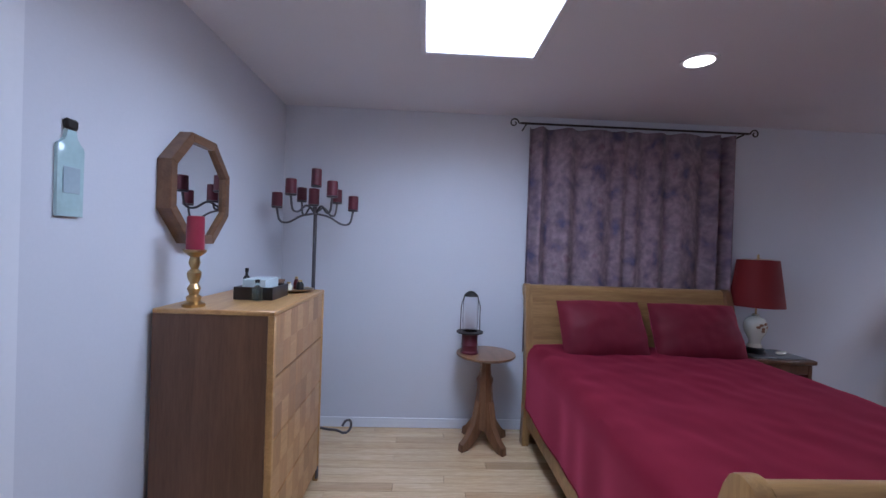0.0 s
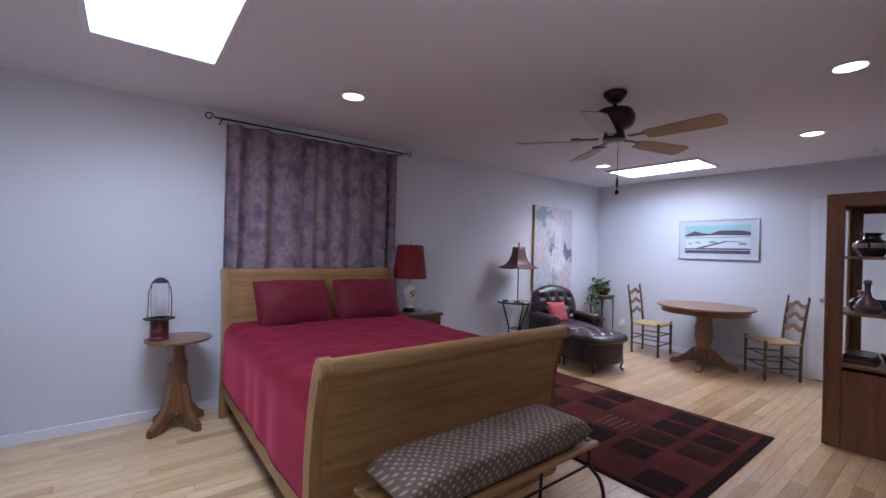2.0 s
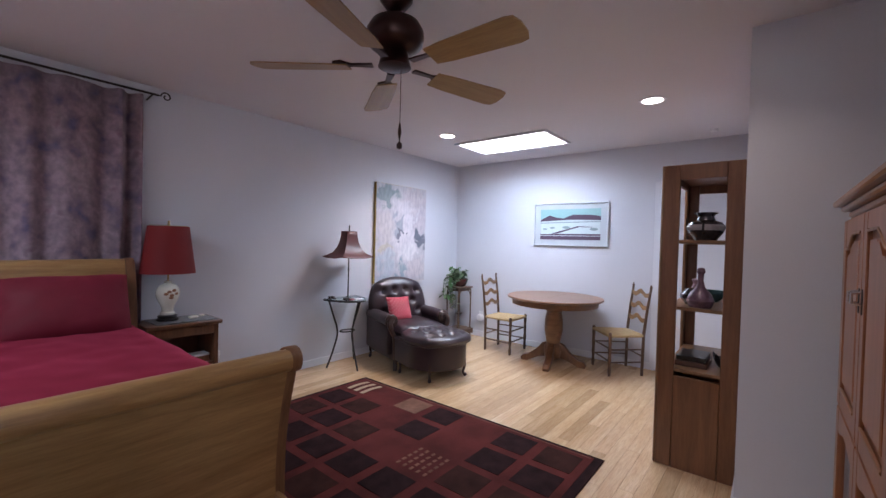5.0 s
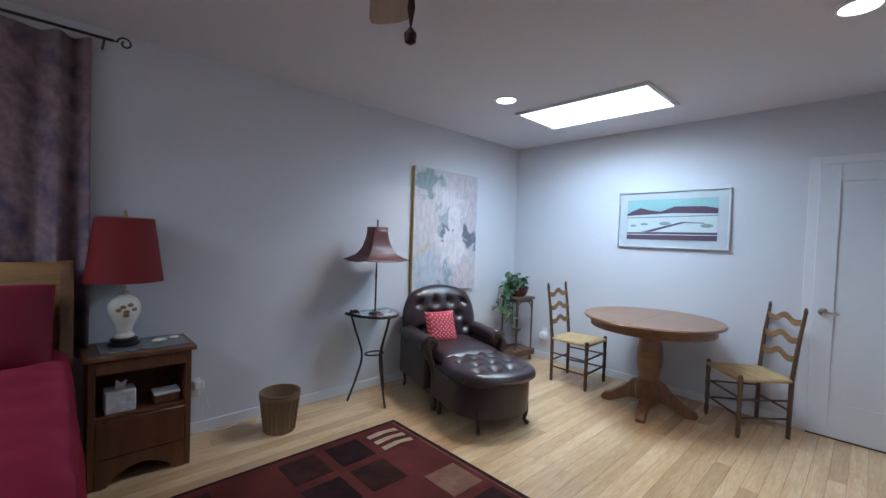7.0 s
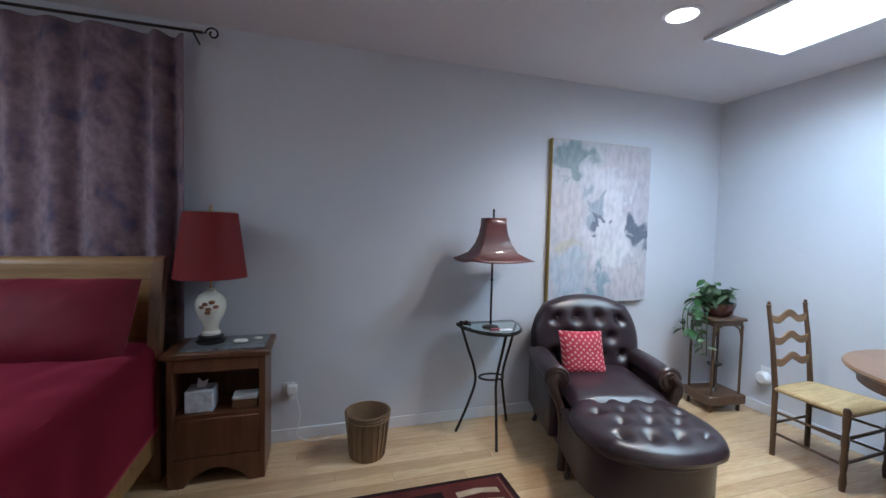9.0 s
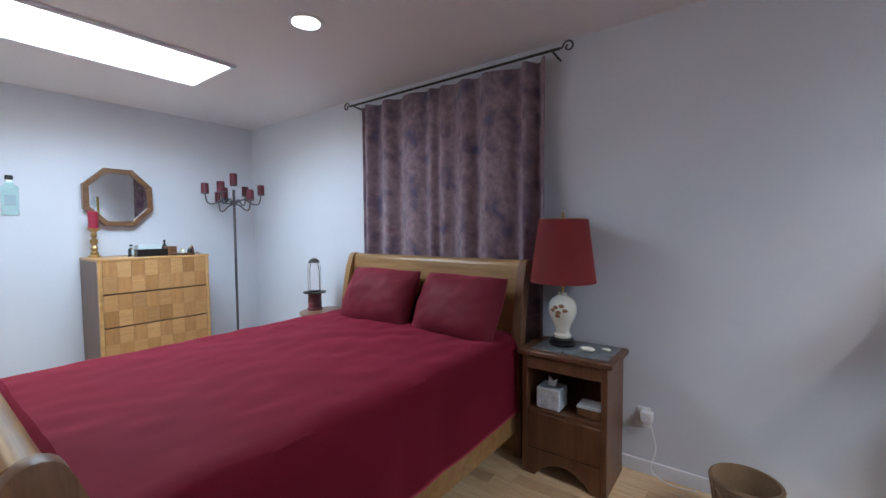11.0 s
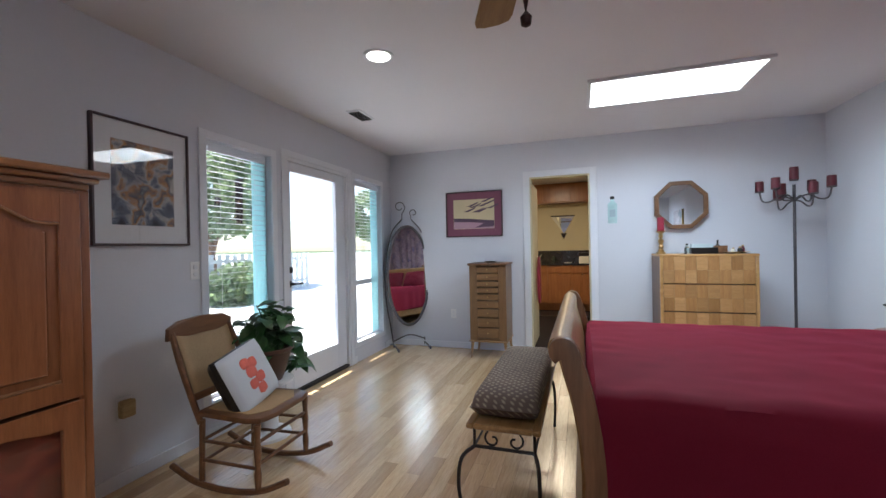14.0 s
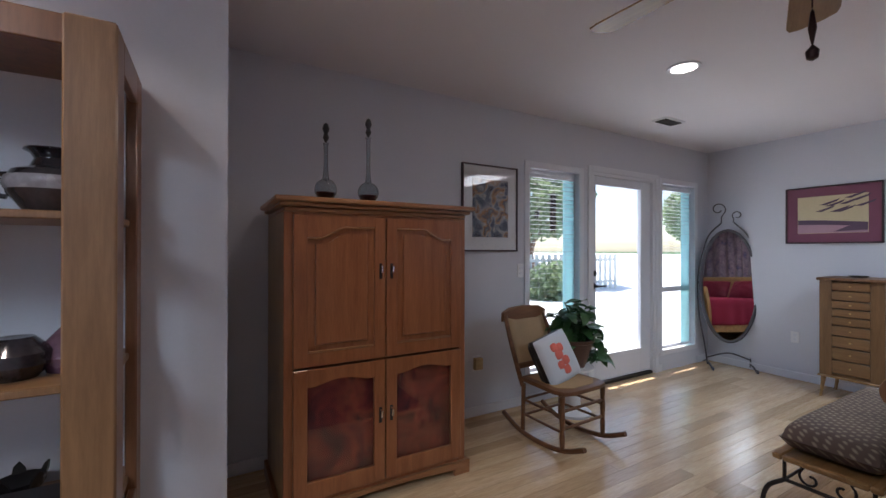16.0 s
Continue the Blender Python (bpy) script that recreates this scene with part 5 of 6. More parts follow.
for nm, x, y, r, h_, mt, lab in (("perfume_bottle", .45, -1.235, .022, .10, M_GLASSG, "small greenish glass bottle on the dresser"), ("tall_bottle", .27, -.93, .018, .13, M_BLACK, "slim dark bottle on the dresser")):
    t_ = thing(nm, lab, "bottle", (x, y, DZ))
    part("body", lathe(B(), [(0, 0), (r, 0), (r, h_ * .6), (r * .4, h_ * .72), (r * .4, h_ * .85), (0, h_ * .85)], seg=16), mt, t_)
    part("cap", lathe(B(), [(0, h_ * .85), (r * .5, h_ * .85), (r * .5, h_), (0, h_)], seg=12), M_IRON, t_)
pln = thing("brass_plate", "round polished brass plate on the dresser", "plate", (.50, -.84, DZ))
part("plate_body", lathe(B(), [(0, .004), (.06, .004), (.1, .014), (.102, .018), (.06, .009), (0, .009)], seg=32), M_BRASS, pln)
for x, y, r, h_, mt, lab in ((.52, -.82, .02, .055, M_BLACK, "small dark jar on the brass plate"), (.47, -.86, .018, .045, M_CER, "small pale jar on the brass plate"), (.49, -.79, .015, .07, M_BURG, "small burgundy bottle on the brass plate")):
    t_ = thing("small_jar", lab, "jar", (x, y, DZ + .01))
    part("body", lathe(B(), [(0, 0), (r, 0), (r * 1.1, h_ * .5), (r * .6, h_ * .8), (0, h_ * .8)], seg=16), mt, t_)
    part("lid", lathe(B(), [(0, h_ * .8), (r * .65, h_ * .8), (r * .5, h_), (0, h_)], seg=12), M_BRASS, t_)

# octagonal mirror
om = thing("octagonal_mirror", "octagonal wall mirror in a wide honey oak frame", "mirror", (WX + .031, -1.225, 1.63), 90)


def octo(r):
    return [(r * math.cos(radians(22.5 + 45 * k)), r * math.sin(radians(22.5 + 45 * k))) for k in range(8)]
o1, o2 = octo(.264), octo(.22)
for k in range(8):
    p, q, s_, t_ = o1[k], o1[(k + 1) % 8], o2[(k + 1) % 8], o2[k]
    part("frame_piece", prism(B(), [p, q, s_, t_], "y", -.03, .03, .004), M_OCTO, om, smooth=False)
part("mirror_glass", prism(B(), octo(.22), "y", -.012, -.006), M_MIRROR, om, "silvered mirror glass", smooth=False)

# ---- candelabra ----
ca = thing("floor_candelabra", "tall dark iron floor candelabra holding burgundy candles", "candelabra", (.478, -.39, 0), 8)
part("pole", tube(B(), [(0, 0, .1), (0, 0, 1.74)], .012, 12), M_IRON_HAZED, ca)
for k in range(3):
    a = radians(-75 + 120 * k)
    c_, s_ = math.cos(a), math.sin(a)
    pr = [(0, .25), (.05, .16), (.15, .1), (.24, .06), (.3, .02), (.34, .008)] + [(.34 + .045 * math.sin(q), .053 - .045 * math.cos(q)) for q in [.5, 1.2, 2, 2.8, 3.6, 4.4]]
    part("scroll_foot", tube(B(), curve([(r * c_, r * s_, z) for r, z in pr], 3), .009, 8), M_IRON_HAZED, ca, "scrolled iron foot")


def candle_cup(e, x, y, z, h_=.1):
    part("cup", lathe(B(), [(0, 0), (.03, 0), (.036, .008), (.03, .012), (0, .012)], (x, y, z), 16), M_IRON_HAZED, e)
    part("candle", lathe(B(), [(0, .012), (.034, .012), (.033, h_), (.028, h_ + .003), (0, h_ - .004)], (x, y, z), 18), M_BURG, e, "short burgundy pillar candle")


for k in range(6):
    a = math.pi / 3 * k
    c_, s_ = math.cos(a), math.sin(a)
    zt = 1.625 if k % 3 == 0 else 1.69
    r_ = .245
    part("arm", tube(B(), curve([(0, 0, 1.60), (.09 * c_, .09 * s_, 1.58 + (zt - 1.625)), (.17 * c_, .17 * s_, 1.535 + (zt - 1.625)), (.225 * c_, .225 * s_, 1.545 + (zt - 1.625)), (r_ * c_, r_ * s_, zt)], 5), .007, 8), M_IRON_HAZED, ca, "curved iron arm")
    candle_cup(ca, r_ * c_, r_ * s_, zt)
candle_cup(ca, 0, 0, 1.775, .12)
part("arm", tube(B(), [(0, 0, 1.60), (0, -.08, 1.60), (0, -.1, 1.64)], .007, 8), M_IRON_HAZED, ca)
candle_cup(ca, 0, -.1, 1.64, .11)

# ---- small pedestal table, lantern ----
lt = thing("small_pedestal_table", "small round oak side table on a tapering four-footed pedestal", "side table", (1.68, -.245, 0))
part("tabletop", lathe(B(), [(0, .635), (.2, .635), (.212, .645), (.21, .655), (0, .66)], seg=40), M_TABLE, lt)
part("column", lathe(B(), [(0, .12), (.07, .12), (.065, .3), (.055, .42), (.062, .47), (.045, .5), (.038, .56), (.05, .635), (0, .635)], seg=8), M_WALNUT, lt)
for k in range(4):
    ft = prism(B(), [(.03, .1), (.04, .34), (.075, .3), (.1, .16), (.16, .08), (.21, .05), (.215, .0), (.16, .0), (.1, .04)], "y", -.022, .022, .004)
    o = part("foot", ft, M_WALNUT, lt)
    o.rotation_euler = (0, 0, radians(35 + 90 * k))
ln = thing("lantern", "dark red metal lantern with a tall clear glass chimney", "lantern", (1.557, -.26, .658))
ln.matrix_world = ln.matrix_world @ Matrix.Scale(1.12, 4)
part("fuel_drum", lathe(B(), [(0, 0), (.056, 0), (.056, .012), (.05, .018), (.05, .05), (.053, .055), (.05, .06), (.05, .12), (.058, .125), (0, .13)], seg=24), M_BURG, ln, "dark red ribbed drum")
part("brim", lathe(B(), [(.05, .125), (.085, .13), (.086, .137), (.05, .14), (.05, .125)], seg=24), M_IRON, ln)
part("chimney", lathe(B(), [(.046, .14), (.05, .2), (.05, .32), (.042, .36), (.04, .36), (.047, .32), (.047, .2), (.043, .14)], seg=24), M_GLASS, ln, "clear glass chimney")
part("cap", lathe(B(), [(.0, .36), (.045, .36), (.038, .375), (.02, .39), (0, .395)], seg=20), M_IRON, ln)
for s_ in (-1, 1):
    part("guard_wire", tube(B(), [(s_ * .062, 0, .135), (s_ * .06, 0, .3), (s_ * .04, 0, .37)], .003, 6), M_IRON, ln)

# ---- bench ----
bn = thing("bench", "low oak and wrought iron bench at the foot of the bed", "bench", (2.625, -2.545, 0))
BX, BY = .565, .165
tr = B()
bx(tr, (-BX, -BY, .42), (BX, -BY + .035, .445), .006)
bx(tr, (-BX, BY - .035, .42), (BX, BY, .445), .006)
bx(tr, (-BX, -BY + .035, .42), (-BX + .035, BY - .035, .445), .006)
bx(tr, (BX - .035, -BY + .035, .42), (BX, BY - .035, .445), .006)
bx(tr, (-BX + .035, -BY + .035, .422), (BX - .035, BY - .035, .434))
part("tray", tr, M_OAK, bn, "honey oak seat frame")
for s_ in (-1, 1):
    x = s_ * (BX - .04)
    fr_ = B()
    for y in (-BY + .03, BY - .03):
        tube(fr_, [(x, y, .42), (x, y, .33)], .007, 8)
        yy = y + (-.07 if y < 0 else .0)
        tube(fr_, curve([(x, y, .33), (x + s_ * .01, y + (-.06 if y < 0 else .015), .27), (x + s_ * .015, y + (-.075 if y < 0 else .02), .15), (x, y + (-.06 if y < 0 else .015), .008)], 5), .009, 8)
    tube(fr_, [(x, -BY + .03, .33), (x, BY - .03, .33)], .008, 8)
    part("end_frame", fr_, M_IRON, bn, "bowed wrought iron end frame")
    for yc in (-.05, .05):
        sg = 1 if yc > 0 else -1
        part("scroll", tube(B(), [(x, yc + sg * .04, .415)] + [(x, yc + sg * r * math.cos(q), .37 + r * math.sin(q)) for r, q in [(.04 - .0022 * k, 1.0 - .42 * k) for k in range(15)]], .005, 8), M_IRON, bn, "iron scroll")
part("long_stretcher", tube(B(), [(-BX + .04, -BY + .03, .33), (BX - .04, -BY + .03, .33)], .006, 8), M_IRON, bn)
part("long_stretcher", tube(B(), [(-BX + .04, BY - .03, .33), (BX - .04, BY - .03, .33)], .006, 8), M_IRON, bn)
bcs = single("bench_cushion", cushion(B(), (0, 0, 0), (2 * BX - .08, 2 * BY - .02, .13), 9, 30), M_BENCHC, "thick brown dotted cushion lying on the oak bench", "cushion")
bcs.matrix_world = pose(2.625, -2.545, .505)

# ---- armoire ----
ar = thing("armoire", "tall honey oak armoire with arched panel doors above glazed doors", "armoire", (4.447, -4.475, 0))
AW, AD, AH = .50, .56, 1.54
for nm, p, q in (("side_panel", (-AW, .0, .06), (-AW + .025, AD - .03, AH - .07)), ("side_panel", (AW - .025, 0, .06), (AW, AD - .03, AH - .07)),
                 ("back_panel", (-AW + .025, 0, .06), (AW - .025, .015, AH - .07)), ("inner_shelf", (-AW + .025, .015, .08), (AW - .025, AD - .03, .1)),
                 ("inner_shelf", (-AW + .025, .015, .665), (AW - .025, AD - .03, .69)), ("inner_shelf", (-AW + .025, .015, AH - .09), (AW - .025, AD - .03, AH - .07))):
    part(nm, bx(B(), p, q), M_ARMS if nm == "side_panel" else M_ARM, ar, smooth=False)
for p, q in (((-AW, AD - .03, .06), (-AW + .045, AD, AH - .07)), ((AW - .045, AD - .03, .06), (AW, AD, AH - .07)), ((-AW + .045, AD - .03, .665), (AW - .045, AD, .705)), ((-AW + .045, AD - .03, AH - .11), (AW - .045, AD, AH - .07)), ((-AW + .045, AD - .03, .06), (AW - .045, AD, .11))):
    part("face_frame_rail", bx(B(), p, q, .003), M_ARM, ar, smooth=False)
cr = B()
for k, (o_, z0, z1) in enumerate(((.0, AH - .07, AH - .045), (.022, AH - .045, AH - .025), (.045, AH - .025, AH))):
    bx(cr, (-AW - o_, 0, z0), (AW + o_, AD + o_ + .005, z1), .006)
part("crown", cr, M_ARMX, ar, "stepped crown moulding")
pl_ = B()
prism(pl_, [(-AW - .02, 0), (-AW + .08, 0)] + [(-AW + .08 + (2 * AW - .16) * k / 12, .035 + .02 * math.sin(math.pi * k / 12)) for k in range(13)] + [(AW - .08, 0), (AW + .02, 0), (AW + .02, .075), (-AW - .02, .075)], "y", AD + .0, AD + .02)
bx(pl_, (-AW - .02, 0, 0), (-AW, AD, .075), .003)
bx(pl_, (AW, 0, 0), (AW + .02, AD, .075), .003)
part("plinth", pl_, M_ARMX, ar, "shaped plinth", smooth=False)


def arch(x0, x1, zb, zt, rise, side=0, n_=20):
    """Panel outline with a shaped top: side 0 swells in the middle, -1 climbs towards x1, +1 towards x0."""
    def up(k):
        u = k / n_
        if side == 0:
            return math.sin(math.pi * min(1, max(0, (u - .1) / .8))) ** 1.3
        u = min(1, max(0, ((1 - u if side < 0 else u) - .15) / .4))
        return u * u * (3 - 2 * u)
    return [(x0, zb), (x1, zb)] + [(x1 + (x0 - x1) * k / n_, zt + rise * up(k)) for k in range(n_ + 1)]


for s_ in (-1, 1):
    x0, x1 = (-AW + .04, -.003) if s_ < 0 else (.003, AW - .04)
    for z0, z1, glass in ((.733, AH - .085, False), (.10, .722, True)):
        d = B()
        a0, a1 = (.065, .06) if s_ < 0 else (.06, .065)
        rb, rt, rise, side = (.085, .085, .025, 0) if glass else (.065, .105, .055, s_)
        h0, h1, zb, zt = x0 + a0, x1 - a1, z0 + rb, z1 - rt
        top = arch(h0, h1, zb, zt, rise, side)[2:]
        yb, yf = AD, AD + .02
        bx(d, (x0, yb, z0), (h0, yf, z1), .003)
        bx(d, (h1, yb, z0), (x1, yf, z1), .003)
        bx(d, (h0 - .006, yb + .001, z0 + .001), (h1 + .006, yf - .001, zb), .002)
        prism(d, [(h1 + .006, z1 - .001), (h1 + .006, zt)] + top + [(h0 - .006, zt), (h0 - .006, z1 - .001)], "y", yb + .001, yf - .001)
        dd = part("door", d, M_ARM, ar, "shaped frame-and-panel door", smooth=False)
        if not glass:
            ph = B()
            prism(ph, arch(h0, h1, zb, zt, rise, side), "y", yb, yf - .012)
            prism(ph, arch(h0 + .035, h1 - .035, zb + .035, zt - .035, rise, side), "y", yf - .012, yf - .001, .008)
            part("raised_panel", ph, M_ARM, dd, smooth=False)
            md = B()
            tube(md, [(h0 + .004, yf - .002, zb + .006), (h1 - .004, yf - .002, zb + .006)], .005, 6)
            part("bottom_moulding", md, M_ARMX, dd, "rounded moulding under the panel")
            part("top_moulding", tube(B(), [(p[0], yf - .002, p[1] - .006) for p in top], .005, 6), M_ARMX, dd, "rounded moulding over the panel")
        else:
            # Added sheet behind the glass carries the reflections as colour.
            part("reflection_sheet", prism(B(), arch(h0 - .01, h1 + .01, zb - .01, zt + .01, rise), "y", yb - .02, yb - .016), M_REDREFLECT, dd, "mottled dark red sheet painted with reflections of rug and bed", smooth=False)
            part("door_glass", prism(B(), arch(h0, h1, zb, zt, rise), "y", yb + .004, yb + .008), M_PANE, dd, "clear door glass", smooth=False)
        hx = -.03 if s_ < 0 else .03
        hz = 1.19 if not glass else .45
        part("handle_plate", bx(B(), (hx - .008, yf, hz - .05), (hx + .008, yf + .003, hz + .03), .002), M_IRON, dd, "dark handle plate")
        k_ = B()
        tube(k_, [(hx, yf, hz + .02), (hx, yf + .025, hz + .015), (hx, yf + .025, hz - .015), (hx, yf, hz - .02)], .005, 8)
        part("handle", k_, M_CHROME, dd, "small nickel pull")


def bulb_glass(h_):
    """A round decanter: sphere, long thin neck, with a thickness of glass."""
    out = [(0, 0), (.034, 0), (.04, .006)] + [(.058 * math.sin(a), .066 - .058 * math.cos(a)) for a in [radians(q) for q in range(42, 165, 12)]]
    out += [(.0155, .14), (.012, .17), (.0105, .24), (.0115, h_ - .12), (.016, h_ - .11), (.012, h_ - .108)]
    inn = [(.0085, h_ - .13), (.008, .24), (.009, .17), (.0125, .142)] + [(.0545 * math.sin(a), .066 - .0545 * math.cos(a)) for a in [radians(q) for q in range(162, 20, -12)]] + [(0, .012)]
    return out + inn


for x, h_, lab in ((4.715, .42, "round clear glass decanter with tall slender dark stopper"), (4.482, .48, "round clear glass decanter with long thin neck")):
    t_ = thing("glass_decanter", lab, "decanter", (x, -4.075, AH), 0, "decanters on the armoire")
    part("bulb", lathe(B(), bulb_glass(h_), seg=32), M_DECANT, t_, "clear glass bulb and neck")
    part("liquid", lathe(B(), [(0, .0135), (.02, .0145), (.036, .026), (.049, .05), (0, .05)], seg=24), M_BURG, t_, "dark liquid in the bottom")
    part("stopper", lathe(B(), [(0, h_ - .11), (.008, h_ - .1), (.017, h_ - .08), (.01, h_ - .06), (.019, h_ - .035), (.012, h_ - .01), (0, h_)], seg=14), M_BLACK, t_, "dark turned stopper")

# ---- rocking chair ----
rk = thing("rocking_chair", "brown wooden rocking chair with a woven cane back and seat", "rocking chair", (3.14, -3.95, 0), 3)
for s_ in (-1, 1):
    x = s_ * .2
    part("runner", tube(B(), curve([(x, -.36, .10), (x, -.2, .035), (x, 0, .016), (x, .2, .04), (x, .36, .11)], 6), .016, 8), M_ROCK, rk, "curved rocker runner")
    part("front_leg", lathe(B(), [(0, .03), (.013, .03), (.018, .12), (.013, .16), (.019, .24), (.014, .3), (.019, .37), (0, .38)], (x, .19, 0), 10), M_ROCK, rk)
    part("back_leg", tube(B(), [(x * .95, -.17, .03), (x * .95, -.16, .36)], .015, 8), M_ROCK, rk)
    part("back_post", tube(B(), curve([(x * .95, -.17, .34), (x * 1.0, -.22, .48), (x * 1.02, -.285, .65), (x * .95, -.355, .81)], 5), .016, 8), M_ROCK, rk)
    for z in (.15, .25):
        part("side_stretcher", tube(B(), [(x, .19, z), (x * .95, -.165, z)], .009, 8), M_ROCK, rk)
for z in (.17, .28):
    part("stretcher", tube(B(), [(-.2, .19, z), (.2, .19, z)], .01, 8), M_ROCK, rk)
    part("stretcher", tube(B(), [(-.19, -.165, z - .03), (.19, -.165, z - .03)], .009, 8), M_ROCK, rk)
stp = B()
prism(stp, [(-.2, -.19), (.2, -.19), (.225, .14), (.2, .21), (.12, .235), (-.12, .235), (-.2, .21), (-.225, .14)], "z", .375, .405, .01)
part("seat_rim", stp, M_ROCK, rk)
part("seat_cane", prism(B(), [(-.16, -.15), (.16, -.15), (.18, .13), (.1, .19), (-.1, .19), (-.18, .13)], "z", .4055, .409), M_CANE, rk, "woven cane seat", smooth=False)
bc = B()
pw = curve([(0, -.235, .45), (0, -.275, .61), (0, -.345, .79)], 5)
vv = [[bc.verts.new((x, p[1] - .012 * math.cos(x * 8), p[2])) for x in (-.18, -.12, -.06, 0, .06, .12, .18)] for p in pw]
for i in range(len(vv) - 1):
    for j in range(6):
        bc.faces.new((vv[i][j], vv[i][j + 1], vv[i + 1][j + 1], vv[i + 1][j]))
o = part("back_cane", bc, M_CANE, rk, "woven cane back")
o.modifiers.new("thick", "SOLIDIFY").thickness = .006
tp = prism(B(), [(-.22, .765), (-.215, .83), (-.15, .862), (0, .872), (.15, .862), (.215, .83), (.22, .765), (0, .775)], "y", -.37, -.34, .006)
part("crest_rail", tp, M_ROCK, rk)
part("lower_back_rail", bx(B(), (-.19, -.25, .44), (.19, -.23, .48), .004), M_ROCK, rk)
rp = thing("flower_cushion", "square white cushion with a coral flower on the rocker", "cushion", (0, 0, 0))
cbm = cushion(B(), (0, 0, .012), (.32, .32, .075), 6, 18)
part("cushion_cover", cbm, surf("white_cotton", (.6, .62, .66), .85, vary=.05, small=200), rp)
part("black_side", cushion(B(), (0, 0, -.02), (.33, .33, .13), 7, 18), M_BLACK, rp, "black cloth underside")
CORAL = surf("coral_print", (.75, .16, .12), .8, vary=.2)
for k, (u, v_, r) in enumerate(((-.01, .085, .042), (.03, .045, .04), (-.03, .03, .042), (.01, -.02, .045), (-.02, -.06, .04), (.03, -.075, .038))):
    part("flower_petal", cushion(B(), (u, v_, .044), (2 * r, 1.7 * r, .016 + .002 * k), 2.0, 14, disc=1), CORAL, rp, "coral flower petal")
rp.matrix_world = pose(3.175, -3.955, .55, 0, 0, 3) @ pose(0, 0, 0, -68, 0, 0) @ pose(0, 0, 0, 0, 180, 0) @ pose(0, 0, 0, 0, 0, -12) @ pose(0, 0, 0, 0, 180, 0)

# ---- potted plant by the window ----
wps = thing("white_plant_stand", "small round white plant stand by the window", "plant stand", (2.74, -4.22, 0))
part("stand_body", lathe(B(), [(0, 0), (.15, 0), (.15, .02), (.07, .05), (.06, .3), (.12, .34), (.17, .36), (.17, .375), (0, .375)], seg=28), M_WHITE, wps)
wp_ = thing("potted_plant", "leafy green house plant in a wide brown pot by the window", "plant", (2.74, -4.22, .375))
part("pot", lathe(B(), [(0, 0), (.1, 0), (.13, .08), (.16, .19), (.175, .2), (.175, .22), (.155, .22), (.14, .19), (0, .19)], seg=32), M_POT, wp_)
part("soil", lathe(B(), [(0, .19), (.14, .192), (0, .2)], seg=16), M_SOIL, wp_)
stems = []
for k in range(26):
    a = rnd.uniform(0, 2 * math.pi)
    r = rnd.uniform(.08, .26)
    h_ = rnd.uniform(.25, .56)
    stems.append(curve([(0, 0, .19), (r * .4 * math.cos(a), r * .4 * math.sin(a) * .7, .19 + (h_ - .19) * .7), (r * math.cos(a), r * math.sin(a) * .7, h_)], 3))
for k in range(13):
    a = rnd.uniform(math.pi * .7, math.pi * 1.25)
    stems.append(curve([(0, 0, .2), (.15 * math.cos(a), .1 * math.sin(a), .3), (.24 * math.cos(a), .13 * math.sin(a), .2), (.28 * math.cos(a), .13 * math.sin(a), .02)], 3))
leaves(wp_, [LEAF_B, LEAF_A, LEAF_C], stems, 10, .1, 1.35)

# ---- cheval mirror ----
cm = thing("standing_oval_mirror", "tall oval mirror in a dark iron stand with scrolls on top", "mirror", (.27, -4.25, 0), 131)
ov = [(.265 * math.cos(a), -.0, .90 + .61 * math.sin(a)) for a in [2 * math.pi * k / 48 for k in range(48)]]
tilt = pose(0, 0, .9, -2.5) @ pose(0, 0, -.9)
part("mirror_rim", tube(B(), [tilt @ Vector(p) for p in ov], .019, 10, True), M_IRON_HAZED, cm, "dark iron oval rim")
mg = B()
prism(mg, [(p[0] * .96, .90 + (p[2] - .9) * .98) for p in ov], "y", -.006, .006)
bmesh.ops.transform(mg, matrix=tilt, verts=mg.verts)
part("mirror_glass", mg, M_MIRROR, cm, "silvered mirror glass", smooth=False)
for s_ in (-1, 1):
    part("side_post", tube(B(), curve([(s_ * .20, 0, .02), (s_ * .225, .025, .25), (s_ * .28, .025, .6), (s_ * .287, .025, 1.0), (s_ * .2, .025, 1.42), (s_ * .06, .03, 1.6)], 6), .008, 8), M_IRON_HAZED, cm)
    part("foot_scroll", tube(B(), curve([(s_ * .20, .16, .02), (s_ * .2, .05, .05), (s_ * .2, -.1, .045), (s_ * .2, -.2, .012), (s_ * .2, -.22, .03), (s_ * .2, -.2, .04)], 5), .009, 8), M_IRON_HAZED, cm)
    part("pivot", tube(B(), [(s_ * .262, 0, .93), (s_ * .287, .025, .93)], .009, 8), M_IRON_HAZED, cm)
part("cross_bar", tube(B(), curve([(-.2, 0, .1), (0, 0, .16), (.2, 0, .1)], 8), .008, 8), M_IRON_HAZED, cm)
part("top_scroll", tube(B(), [(-.06, .03, 1.60)] + [(-.06 + .0, .03, 1.66)] + [(-.09 + .075 * math.cos(q) * f_, .03, 1.75 + .075 * math.sin(q) * f_) for q, f_ in [(-.9 + .4 * k, 1 - .035 * k) for k in range(18)]], .006, 8), M_IRON_HAZED, cm)
part("top_scroll", tube(B(), [(.05, .03, 1.60)] + [(.09 + .05 * math.cos(q) * f_, .03, 1.68 + .05 * math.sin(q) * f_) for q, f_ in [(4.0 - .4 * k, 1 - .035 * k) for k in range(16)]], .006, 8), M_IRON_HAZED, cm)

